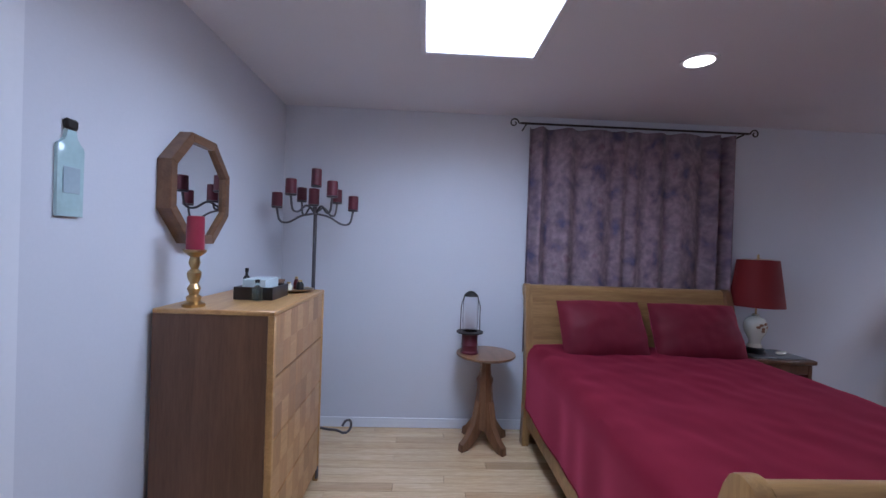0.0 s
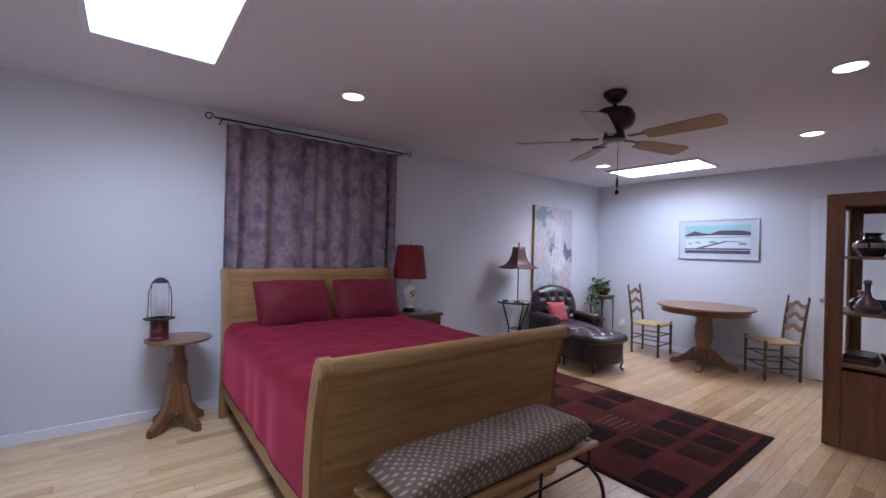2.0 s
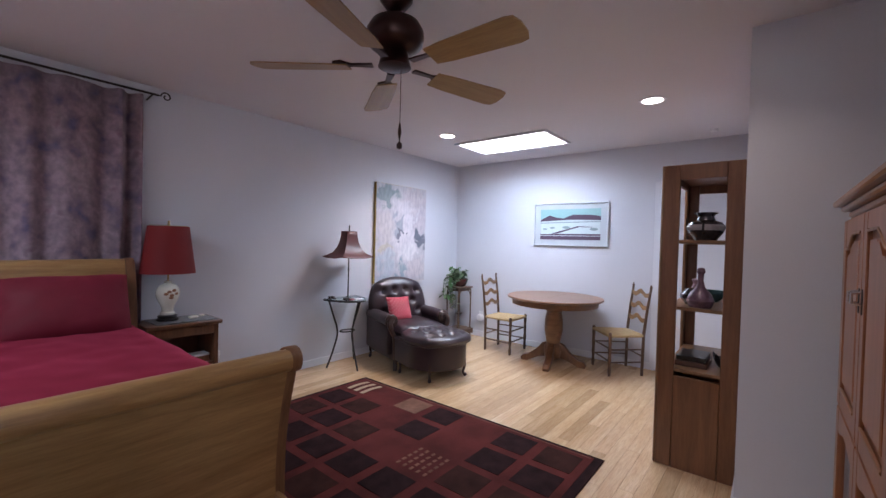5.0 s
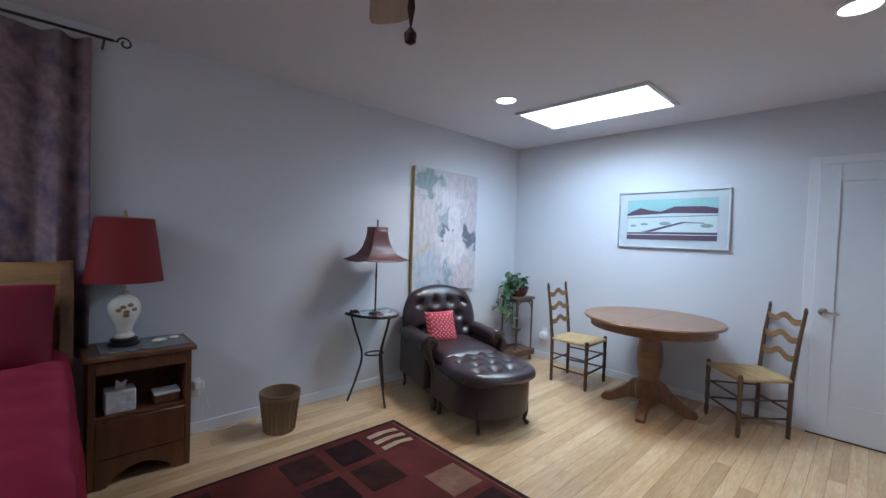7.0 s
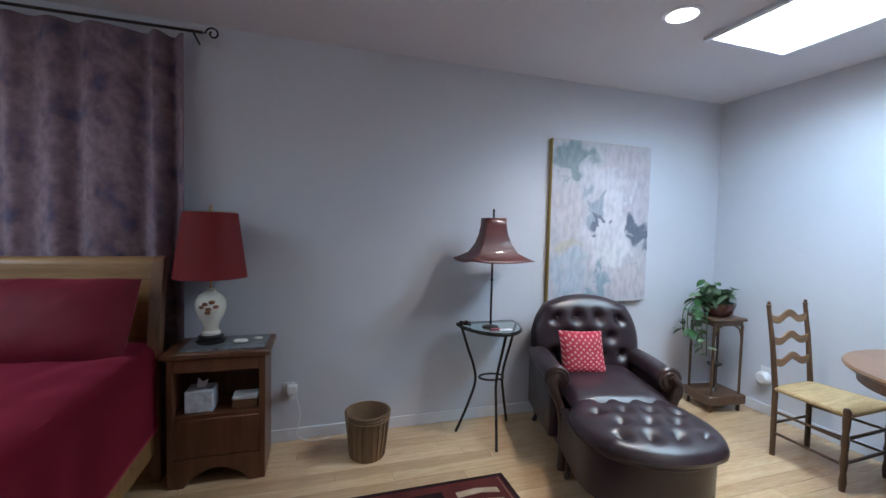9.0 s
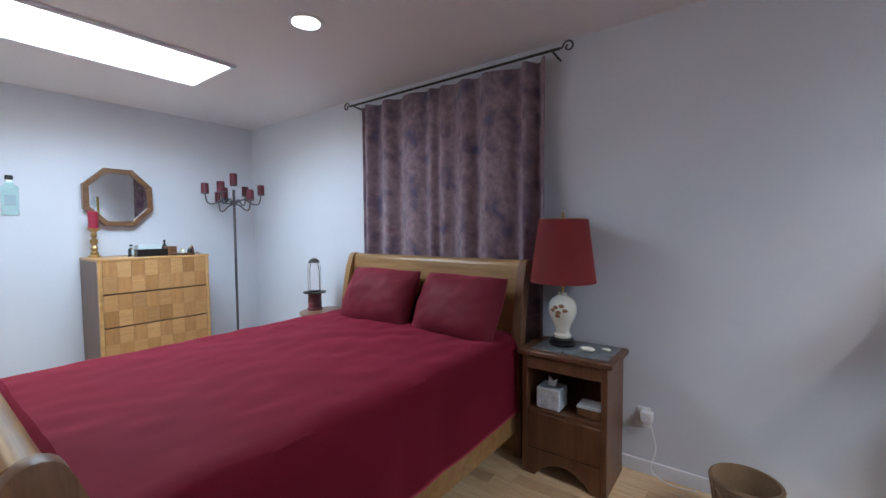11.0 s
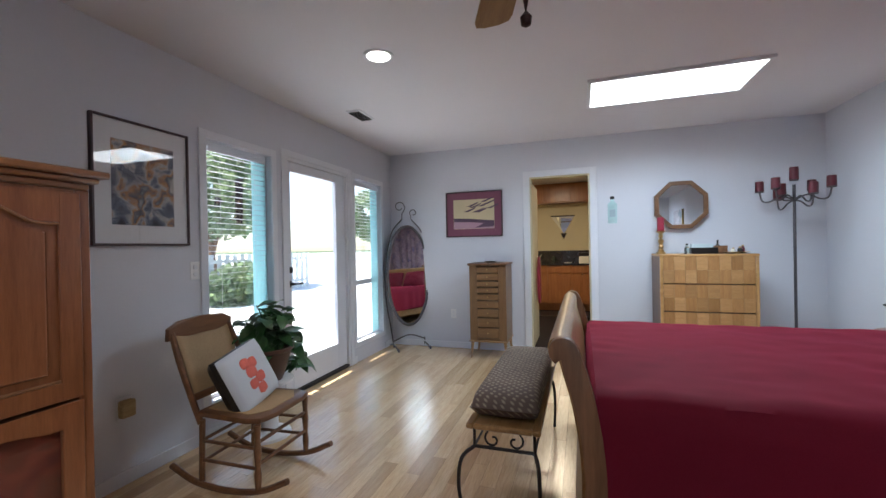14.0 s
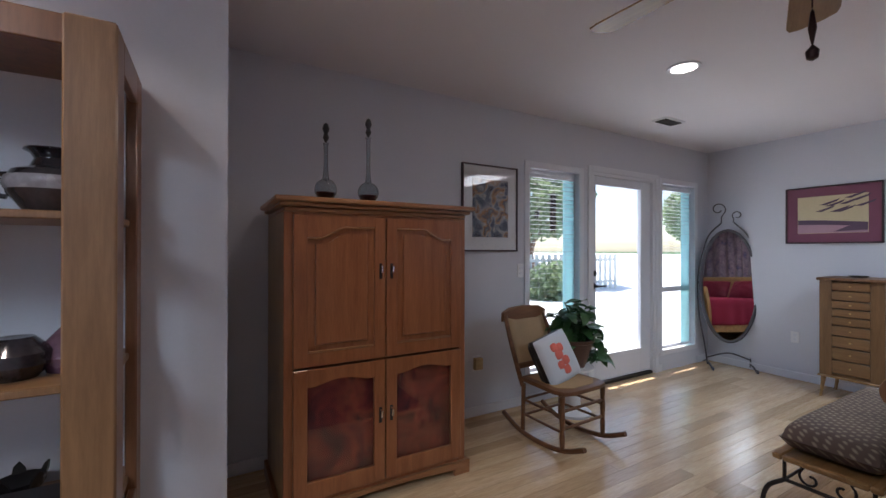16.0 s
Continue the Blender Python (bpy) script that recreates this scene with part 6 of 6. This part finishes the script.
# ---- jewellery chest ----
jc = thing("jewellery_chest", "tall narrow oak jewellery chest of eight drawers on slim legs", "chest of drawers", (WX + .012, -3.19, 0))
for nm, p, q in (("side_panel", (0, -.205, .2), (.38, -.185, 1.03)), ("side_panel", (0, .185, .2), (.38, .205, 1.03)),
                 ("back_panel", (0, -.185, .2), (.015, .185, 1.03)), ("bottom_panel", (.015, -.185, .2), (.38, .185, .22))):
    part(nm, bx(B(), p, q), M_JOAKZ, jc, smooth=False)
part("lid", bx(B(), (-.005, -.22, 1.03), (.42, .22, 1.055), .006), M_WALNUT, jc, "dark lidded top")
part("apron", bx(B(), (0, -.215, .185), (.41, .215, .2), .004), M_OAK, jc)
zz = [.225, .345, .455, .555, .645, .72, .79, .86, .945, 1.025]
for k in range(9):
    d = part("drawer", bx(B(), (.02, -.12, zz[k] + .004), (.395, .12, zz[k + 1] - .006), .004), M_JOAK, jc, "oak drawer front")
    part("knob", lathe(B(), [(0, 0), (.005, 0), (.008, .012), (0, .015)], seg=10, m=pose(.395, 0, (zz[k] + zz[k + 1]) / 2, 0, 90)), M_BRASS, d)
for s_ in (-1, 1):
    part("front_stile", bx(B(), (.38, s_ * .1625 - .0425, .2), (.39, s_ * .1625 + .0425, 1.03), .002), M_JOAKZ, jc)
    for x in (.03, .37):
        part("leg", tube(B(), curve([(x, s_ * .18, .2), (x, s_ * .19, .1), (x + .01, s_ * .2, .0)], 3), [.022, .019, .016, .014, .013, .012, .013], 8), M_OAK, jc)
tk = thing("trinket_dish", "small dark dish on the jewellery chest", "dish", (.3, -3.2, 1.055))
part("dish_body", lathe(B(), [(0, 0), (.05, 0), (.07, .015), (.066, .015), (0, .006)], seg=20), M_IRON, tk)

# ---- etagere and what stands on it ----
eg = thing("open_shelf_unit", "brown wooden open shelf unit beside the closet wall", "shelf", (0, 0, 0))
EX0, EX1, EY0, EY1, EH = 5.44, 6.27, -3.548, -3.145, 1.83
for x in (EX0, EX1 - .03):
    for y in (EY0, EY1 - .085):
        part("post", bx(B(), (x, y, 0), (x + .03, y + .085, EH), .004), M_SHELF, eg)
for y in (EY1 - .02,):
    part("front_stile", bx(B(), (EX0 - .001, y + .018, 0), (EX0 + .1, y + .034, EH), .005), M_SHELF_F, eg)
    part("front_stile", bx(B(), (EX1 - .09, y, 0), (EX1 - .03, y + .02, EH), .004), M_SHELF_F, eg)
    part("header", bx(B(), (EX0 + .09, y, 1.76), (EX1 - .09, y + .02, EH), .003), M_SHELF, eg)
for x in (EX0, EX1 - .02):
    part("side_header", bx(B(), (x, EY0 + .085, 1.74), (x + .02, EY1 - .085, EH), .003), M_SHELF, eg)
    part("side_panel", bx(B(), (x, EY0 + .085, 0), (x + .02, EY1 - .085, .56), .003), M_SHELF, eg)
part("top", bx(B(), (EX0 + .02, EY0 + .004, EH - .03), (EX1 - .02, EY1 - .022, EH - .005)), M_SHELF, eg, smooth=False)
part("base_front", bx(B(), (EX0 + .09, EY1 - .018, 0), (EX1 - .09, EY1 - .002, .56), .003), M_SHELF, eg)
for z in (.58, .955, 1.36):
    part("shelf", bx(B(), (EX0 + .02, EY0 + .004, z), (EX1 - .02, EY1 - .022, z + .02), .003), M_SHELF_F, eg, "lighter oak shelf board")
vs_ = thing("glazed_vase", "squat dark glazed vase with pale bands on the top shelf", "vase", (5.60, -3.35, 1.38))
vs_.matrix_world = vs_.matrix_world @ Matrix.Scale(.85, 4)
part("vase_body", lathe(B(), [(0, 0), (.07, 0), (.075, .012), (.11, .06), (.118, .095), (.1, .13), (.06, .145), (.05, .17), (.058, .185), (.075, .195), (.072, .2), (0, .195)], seg=32), M_VASE, vs_)
part("band", lathe(B(), [(.112, .07), (.1195, .085), (.1195, .1), (.113, .112)], seg=32), M_VBAND, vs_, "pale glazed band")
for s_ in (-1, 1):
    part("ear_handle", tube(B(), curve([(s_ * .1, 0, .12), (s_ * .14, 0, .11), (s_ * .14, 0, .06), (s_ * .11, 0, .05)], 4), .008, 8), M_VASE, vs_)
bt = thing("mauve_bottle_vase", "mauve long-necked bottle vase with a round body on the shelf", "vase", (5.555, -3.34, .975))
part("bottle_body", lathe(B(), [(0, 0), (.06, 0), (.075, .04), (.06, .08), (.025, .12), (.015, .16), (.016, .2), (.024, .215), (.018, .235), (0, .24)], seg=24), M_MAUVEV, bt)
bo = thing("teal_bowl", "round teal glazed bowl on the shelf", "bowl", (5.93, -3.36, .975))
part("bowl_body", lathe(B(), [(0, 0), (.04, 0), (.075, .035), (.08, .06), (.07, .075), (.065, .072), (.07, .055), (0, .02)], seg=24), M_TEAL, bo)
dv = thing("dark_round_vase", "round dark brown vase on the shelf", "vase", (5.66, -3.29, .975))
dv.matrix_world = dv.matrix_world @ Matrix.Scale(.72, 4)
part("vase_body", lathe(B(), [(0, 0), (.06, 0), (.1, .05), (.1, .09), (.06, .13), (.05, .14), (0, .135)], seg=24), M_VASE, dv)
bks = thing("stacked_books", "two dark books lying on the lower shelf", "book", (5.68, -3.30, .60))
part("lower_book", bx(B(), (-.13, -.09, 0), (.13, .09, .03), .002), M_POT, bks)
part("upper_book", bx(B(), (-.11, -.08, .03), (.12, .08, .06), .002), M_BLACK, bks)
sc = thing("dark_figurine_bowl", "black carved leaf-edged bowl behind the stacked books", "bowl", (5.70, -3.462, .60))
sc.matrix_world = sc.matrix_world @ Matrix.Scale(.62, 4)
part("bowl_body", lathe(B(), [(0, 0), (.05, 0), (.08, .05), (.09, .09), (.08, .085), (0, .03)], seg=20), M_BLACK, sc)
for k in range(5):
    a = k * 1.25
    part("leaf_edge", prism(B(), [(-.03, 0), (.03, 0), (.02, .06), (0, .08), (-.02, .05)], "y", -.004, .004), M_BLACK, sc).matrix_basis = Matrix.Translation((.075 * math.cos(a), .075 * math.sin(a), .06)) @ pose(0, 0, 0, 20, 0, math.degrees(a) + 90)
pc_ = thing("pink_ceramic_piece", "small mauve ceramic piece on the shelf", "ornament", (6.1, -3.25, .975))
part("piece_body", lathe(B(), [(0, 0), (.03, 0), (.035, .06), (.02, .1), (.03, .13), (0, .14)], seg=16), M_PINKP, pc_)

# ---- ceiling fan ----
fan = thing("ceiling_fan", "dark bronze ceiling fan with five honey wood blades", "ceiling fan", (3.95, -2.305, 0))
part("canopy", lathe(B(), [(0, 2.44), (.075, 2.44), (.075, 2.42), (.04, 2.375), (.02, 2.365), (0, 2.365)], seg=28), M_BRONZE, fan)
part("rod", tube(B(), [(0, 0, 2.38), (0, 0, 2.32)], .014, 10), M_BRONZE, fan)
part("motor", lathe(B(), [(0, 2.335), (.05, 2.335), (.11, 2.315), (.13, 2.28), (.132, 2.25), (.12, 2.215), (.09, 2.195), (.06, 2.185), (.075, 2.12), (.045, 2.115), (0, 2.11)], seg=36), M_BRONZE, fan, "dark bronze motor housing")
for k in range(5):
    a = radians(-88 + 72 * k)
    ib = prism(B(), [(.1, -.018), (.2, -.012), (.24, -.045), (.28, -.03), (.28, .03), (.24, .045), (.2, .012), (.1, .018)], "z", 2.124, 2.132)
    o = part("blade_iron", ib, M_BRONZE, fan, "dark bronze blade bracket", smooth=False)
    bp_ = [(.21, -.052), (.3, -.062), (.595, -.074), (.632, -.066), (.648, -.03), (.65, .03), (.635, .066), (.6, .074), (.3, .062), (.21, .052)]
    bl_ = B()
    prism(bl_, bp_, "z", -.003, .003)
    o2 = part("blade", bl_, M_BLADE, fan, "honey wood fan blade", smooth=False)
    o.rotation_euler = (0, 0, a)
    o2.matrix_basis = Matrix.Translation((0, 0, 2.118)) @ Matrix.Rotation(a, 4, "Z") @ Matrix.Rotation(radians(-12), 4, "X")
part("pull_chain", tube(B(), [(.03, -.012, 2.13), (.03, -.012, 1.88)], .0018, 5), M_BRONZE, fan)
part("pull_weight", lathe(B(), [(0, 1.88), (.004, 1.87), (.009, 1.83), (.004, 1.80), (.002, 1.79), (.014, 1.775), (.012, 1.757), (0, 1.75)], (.03, -.012, 0), 12), M_BRONZE, fan, "dark pull weight")

# ---- rug ----
rg = thing("area_rug", "rust red area rug with dark squares and a black edge", "rug", (0, 0, 0))
RX0, RX1, RY0, RY1 = 3.70, 5.235, -2.91, -.665
part("rug_base", bx(B(), (RX0, RY0, 0), (RX1, RY1, .008), .003), M_RUG_D, rg, "black rug edge")
part("rug_field", bx(B(), (RX0 + .03, RY0 + .055, .008), (RX1 - .03, RY1 - .03, .0105)), M_RUG, rg, "rust red rug pile", smooth=False)
part("border_line", bx(B(), (RX1 - .046, RY0 + .07, .0105), (RX1 - .04, RY1 - .04, .0112)), M_RUG_T, rg, "tan line", smooth=False)
ncx, ncy = 5, 7
cwx, cwy = (RX1 - RX0 - .1) / ncx, (RY1 - RY0 - .12) / ncy
kinds = ["C", "R", "T", "D", "R", "D", "B",
         "D", "B", "R", "D", "R", "D", "D",
         "B", "D", "B", "R", "C2", "B", "B",
         "R", "D", "D", "D", "D", "D", "R",
         "B", "R", "D", "B", "D", "R", "D"]
for i in range(ncx):
    for j in range(ncy):
        kd = kinds[i * ncy + j]
        xx, yy = RX1 - .05 - (i + .5) * cwx, RY1 - .05 - (j + .5) * cwy
        w_, h_ = cwx * .385, cwy * .385
        if kd in "DBT":
            part("rug_square", bx(B(), (xx - w_, yy - h_, .0105), (xx + w_, yy + h_, .013)), {"D": M_RUG_D, "B": M_RUG_B, "T": M_RUG_T}[kd], rg, {"D": "black square", "B": "brown square", "T": "tan square"}[kd], smooth=False)
        elif kd == "C":
            for q in range(3):
                y0_ = yy - h_ + q * .085
                part("rug_stripe", prism(B(), [(xx - w_, y0_), (xx + w_ * .2, y0_ + .012), (xx + w_, y0_ - .01), (xx + w_, y0_ + .03), (xx, y0_ + .05), (xx - w_, y0_ + .04)], "z", .0105, .013), M_RUG_C, rg, "cream wavy stripe", smooth=False)
        elif kd == "C2":
            for q in range(25):
                px_, py_ = xx - w_ + (q % 5) * w_ * .45, yy - h_ + (q // 5) * h_ * .45
                part("rug_dot", bx(B(), (px_, py_, .0105), (px_ + .03, py_ + .018, .0128)), M_RUG_T, rg, "tan dash", smooth=False)

# ---- bathroom seen through the doorway ----
va = thing("bathroom_vanity", "honey oak vanity cabinet with dark marble top and backsplash", "cabinet", (FL, -2.6, 0))
b_ = B()
bx(b_, (.002, -.62, .12), (.56, .62, .86))
bx(b_, (.002, -.6, 0), (.48, .6, .12))
part("body", b_, M_BATHCAB, va, smooth=False)
for k in range(3):
    y = -.62 + .413 * k
    part("drawer_front", bx(B(), (.56, y + .012, .72), (.58, y + .401, .85), .004), M_BATHCAB, va)
    d = part("door", bx(B(), (.56, y + .012, .15), (.58, y + .401, .70), .004), M_BATHCAB, va, "oak cabinet door")
    part("door_panel", bx(B(), (.58, y + .06, .2), (.586, y + .353, .65), .004), M_BATHCAB, d)
    part("knob", bx(B(), (.586, y + .19, .685), (.6, y + .23, .695), .003), M_CHROME, d)
part("marble_top", bx(B(), (.002, -.64, .86), (.6, .64, .89), .004), M_MARBLE, va, "dark marble top")
part("backsplash", bx(B(), (.002, -.64, .89), (.02, .64, 1.13), .003), M_MARBLE, va, "dark marble backsplash")
uc = thing("bathroom_wall_cabinet", "honey oak wall cabinet above the vanity", "cabinet", (FL, -2.6, 2.06))
part("body", bx(B(), (.002, -.62, 0), (.32, .62, .375)), M_BATHCAB, uc, smooth=False)
for k in range(3):
    y = -.62 + .413 * k
    part("door", bx(B(), (.32, y + .01, .02), (.34, y + .403, .36), .004), M_BATHCAB, uc)
bx_n = thing("cosmetic_box", "small black and cream box on the vanity top", "box", (FL + .28, -2.16, .89))
part("box_body", bx(B(), (-.08, -.09, 0), (.08, .09, .13), .004), M_CER, bx_n)
part("box_lid", bx(B(), (-.082, -.092, .13), (.082, .092, .2), .004), M_BLACK, bx_n, "black lid")
cp = thing("glass_cup", "small grey glass tumbler on the vanity top", "cup", (FL + .3, -2.72, .89))
part("cup_body", lathe(B(), [(0, 0), (.035, 0), (.045, .12), (.04, .12), (.03, .01), (0, .01)], seg=20), M_GLASSG, cp)
so_ = thing("soap_dish", "small white soap dish on the vanity top", "dish", (FL + .4, -2.45, .89))
part("dish_body", cushion(B(), (0, 0, .012), (.08, .16, .025), 3, 10), M_WHITE, so_)
tm = thing("triangular_mirror", "inverted triangular wall mirror with a dark top bar", "mirror", (FL, -2.53, 1.36), 90)
part("mirror_glass", prism(B(), [(0, .1), (.2, .45), (-.14, .45)], "y", -.012, -.004), M_MIRROR, tm, "silvered mirror glass", smooth=False)
part("side_wing", prism(B(), [(-.02, .14), (-.15, .45), (-.24, .45)], "y", -.012, -.004), M_CER, tm, "cream side wing", smooth=False)
part("top_bar", bx(B(), (-.25, -.02, .45), (.22, 0, .475), .004), M_IRON, tm, "dark top bar")
part("point", prism(B(), [(0, 0), (.06, .12), (-.06, .12)], "y", -.03, -.013), M_IRON, tm, "dark bottom point", smooth=False)
door = tagged(new("door_3"), "open cream bathroom door swung inwards, edge towards the room", kind="structure")
part("door_leaf", bx(B(), (-.74, -2.795, .01), (WX - .13, -2.761, 2.0), .003), M_BATHWALL, door, smooth=False)
for z in (.3, 1.0, 1.75):
    part("hinge", bx(B(), (WX - .138, -2.76, z), (WX - .126, -2.75, z + .09), .002), M_CHROME, door, "nickel hinge")
tw = thing("red_towel", "dark red towel hanging from a door hook in the bathroom", "towel", (-.4, -2.72, 0))
part("towel_cloth", cushion(B(), (0, 0, .8), (.16, .04, .6), 5, 16), M_REDWAX, tw)
part("hook", tube(B(), [(0, -.02, 1.1), (0, .02, 1.09), (0, .03, 1.12)], .006, 8), M_CHROME, tw)
mt = thing("bath_mat", "black mat on the bathroom floor before the vanity", "mat", (FL + .95, -2.55, 0))
part("mat_body", bx(B(), (-.3, -.45, 0), (.3, .45, .012), .004), M_BLACK, mt)

# ---- outside ----
gr = setting("ground", bx(B(), (-400, -800, -.35), (400, S - .14, -.25)), M_GRASS, "lawn reaching far away")
# Patio stretched to the horizon so the garden view washes out to white.
setting("pavement", bx(B(), (-150, -200, -.25), (40, S - .141, -.12)), M_PATIO, "pale patio stretched to the horizon as blown-out daylight")
# Unseen overhang, added to cut the sun down to a thin patch indoors.
ev = B()
bx(ev, (-1, S - .8, 2.3), (8, S - .141, 2.42))
setting("unseen_eave", ev, M_TRIM, "unseen overhang added to cut the sun patch")
# Unseen slab over the ceiling, added to keep sky and sun out.
setting("roof", bx(B(), (-4, S - .14, H + .11), (8, .3, H + .3)), M_TRIM, "unseen slab added to keep daylight out of the room")
# Added fence: its pale boards hide the lawn and brighten the view out.
fe = tagged(new("garden_fence"), "added pale fence standing in for blown-out daylight", "fence")
fe["category"] = "fence"
bd_ = B()
bx(bd_, (-.08, -.01, 0), (.08, .01, 1.4), .004)
for k in range(46):
    o = part("board", bd_.copy(), M_FENCE, fe, smooth=False)
    o.location = (-8.0 + .28 * k, -12, -.25)
bd_.free()
part("rail", bx(B(), (-8.1, -12.06, .1), (4.7, -12.01, .2)), M_FENCE, fe, smooth=False)
part("rail", bx(B(), (-8.1, -12.06, .9), (4.7, -12.01, 1.0)), M_FENCE, fe, smooth=False)


def foliage(nm, label, cat, cx_, cy_, z0, rx_, ry_, rz_, n_, ls, trunk=None):
    e = thing(nm, label, cat, (cx_, cy_, -.25))
    if trunk:
        for r_ in range(5):
            a_ = r_ * 1.3
            tp_ = curve([(0, 0, 0), (.05, .02, trunk * .5), (.05 + .3 * math.cos(a_), .3 * math.sin(a_), trunk), (.9 * rx_ * .6 * math.cos(a_), .6 * ry_ * math.sin(a_), trunk + rz_ * .7)], 4)
            part("limb" if r_ else "trunk", tube(B(), tp_, [.16 * (1 - k / (len(tp_) + 2)) * (1 if r_ == 0 else .5) for k in range(len(tp_))], 8), M_WALNUT, e)
    rr_ = random.Random(n_)
    vts, fcs = [], []
    for k in range(n_):
        while True:
            p = Vector([rr_.uniform(-1, 1) for _ in range(3)])
            if p.length < 1 and noise.noise(p * 2.2 + Vector((cx_, cy_, 0))) > -.12:
                break
        c_ = Vector((p.x * rx_, p.y * ry_, z0 + p.z * rz_))
        q = Euler([rr_.uniform(-1.2, 1.2) for _ in range(3)]).to_matrix()
        s_ = ls * rr_.uniform(.6, 1.4)
        b0 = len(vts)
        for u, v_ in ((-.5, 0), (0, -.3), (.5, 0), (0, .3)):
            vts.append(c_ + q @ Vector((u * s_, v_ * s_, .06 * s_ * (abs(u) * 2))))
        fcs.append((b0, b0 + 1, b0 + 2, b0 + 3))
    me = bpy.data.meshes.new("crown")
    me.from_pydata(vts, [], fcs)
    me.materials.append(M_BUSH)
    o = new("crown", me)
    o.parent = e
    o["kind"] = "stuff"
    return e


for k, (x, y) in enumerate(((-3.4, -10.6), (-1.2, -11), (1.2, -10.7), (-4.7, -11.6), (3.6, -10.9))):
    foliage("garden_bush", "rounded green garden bush before the pale fence", "bush", x, y, .55, .9, .7, .65, 1500, .16)
foliage("garden_tree", "broad green garden tree with a leaning trunk beyond the patio", "tree", -2.6, -14.5, 3.6, 2.6, 2.2, 1.5, 4200, .28, 2.2)
foliage("garden_tree", "tall loose green tree beyond the fence", "tree", -19, -14.5, 3.6, 2.4, 2.2, 1.8, 4000, .3, 2.4)
foliage("garden_tree", "dark green tree at the far side of the lawn", "tree", -6.6, -15, 3.8, 2.6, 2.4, 1.9, 4200, .3, 2.2)


def hanging(nm, label, x, z0, z1, r, n_):
    """A garden ornament that hangs from the roof overhang on a wire."""
    e = thing(nm, label, "garden ornament", (x, -5.2, 2.3))
    part("wire", tube(B(), [(0, 0, 0), (0, 0, z1 - 2.3)], .002, 5), M_IRON, e)
    part("cap", lathe(B(), [(0, 0), (r, -.012), (r, -.02), (0, -.02)], (0, 0, z1 - 2.3), 14), M_IRON, e)
    for k in range(n_):
        a = 2 * math.pi * k / n_
        part("tube", tube(B(), [(r * .75 * math.cos(a), r * .75 * math.sin(a), z1 - 2.32), (r * .75 * math.cos(a), r * .75 * math.sin(a), z0 - 2.3 + .02 * (k % 3))], .008, 6), M_IRON, e)
    part("clapper", lathe(B(), [(0, .012), (r * .5, .006), (r * .5, -.006), (0, -.012)], (0, 0, (z0 + z1) / 2 - 2.3), 12), M_WALNUT, e)


hanging("wind_chime", "small dark wind chime hanging outside the tall window", 2.20, 1.62, 1.72, .03, 5)
hanging("wind_chime", "long dark wind chime hanging outside the tall window", 1.965, 1.48, 1.92, .035, 6)
hanging("wind_chime", "short dark wind chime hanging outside by the patio door", 1.79, 1.57, 1.67, .03, 5)
tp_ = thing("plug_in_box", "small tan plug-in box on the wall behind the rocking chair", "plug-in device", (3.435, S, .41), 180)
part("body", bx(B(), (-.035, -.045, -.045), (.035, 0, .045), .008, seg=2), M_RUSH, tp_)
part("socket_plate", bx(B(), (-.04, -.006, -.06), (.04, 0, .06), .002), M_TRIM, tp_, "white plate behind the box")
outlet((2.995, S, 1.12), 180, "white switch plate beside the tall window")

# ---- floor planks, last ----
pr = random.Random(3)
near_mesh, far_v, far_f = {}, [], []
made = 0
FLOOR = bpy.data.objects["floor"]
y, row = S, 0
PW = .0825
while y < -.001:
    y1 = min(0.0, y + PW)
    x = -pr.uniform(0, 1.1)
    while x < L:
        ln_ = round(pr.uniform(.6, 1.8), 1)
        x0_, x1_ = max(WX, x), min(L, x + ln_)
        if x1_ - x0_ > .02 and not (x0_ > 5.43 and y1 < -3.68):
            g_ = .0007
            if x0_ > 3.0 and made < 290:
                key = (round(x1_ - x0_, 3), round(y1 - y, 4))
                if key not in near_mesh:
                    q = B()
                    bx(q, (0, 0, -.014), (key[0] - 2 * g_, key[1] - 2 * g_, 0))
                    me = bpy.data.meshes.new("plank")
                    q.to_mesh(me)
                    q.free()
                    me.materials.append(M_PLANK)
                    near_mesh[key] = me
                o = new("plank", near_mesh[key])
                o.parent = FLOOR
                o.location = (x0_ + g_, y + g_, 0)
                made += 1
            else:
                b0 = len(far_v)
                for z in (-.014, 0):
                    far_v += [(x0_ + g_, y + g_, z), (x1_ - g_, y + g_, z), (x1_ - g_, y1 - g_, z), (x0_ + g_, y1 - g_, z)]
                far_f += [tuple(b0 + k for k in f_) for f_ in ((4, 5, 6, 7), (0, 1, 5, 4), (1, 2, 6, 5), (2, 3, 7, 6), (3, 0, 4, 7))]
        x += ln_
    y, row = y1, row + 1
me = bpy.data.meshes.new("planks")
me.from_pydata(far_v, [], far_f)
me.materials.append(M_PLANKS)
o = new("planks", me)
o.parent = FLOOR
o["kind"] = "stuff"
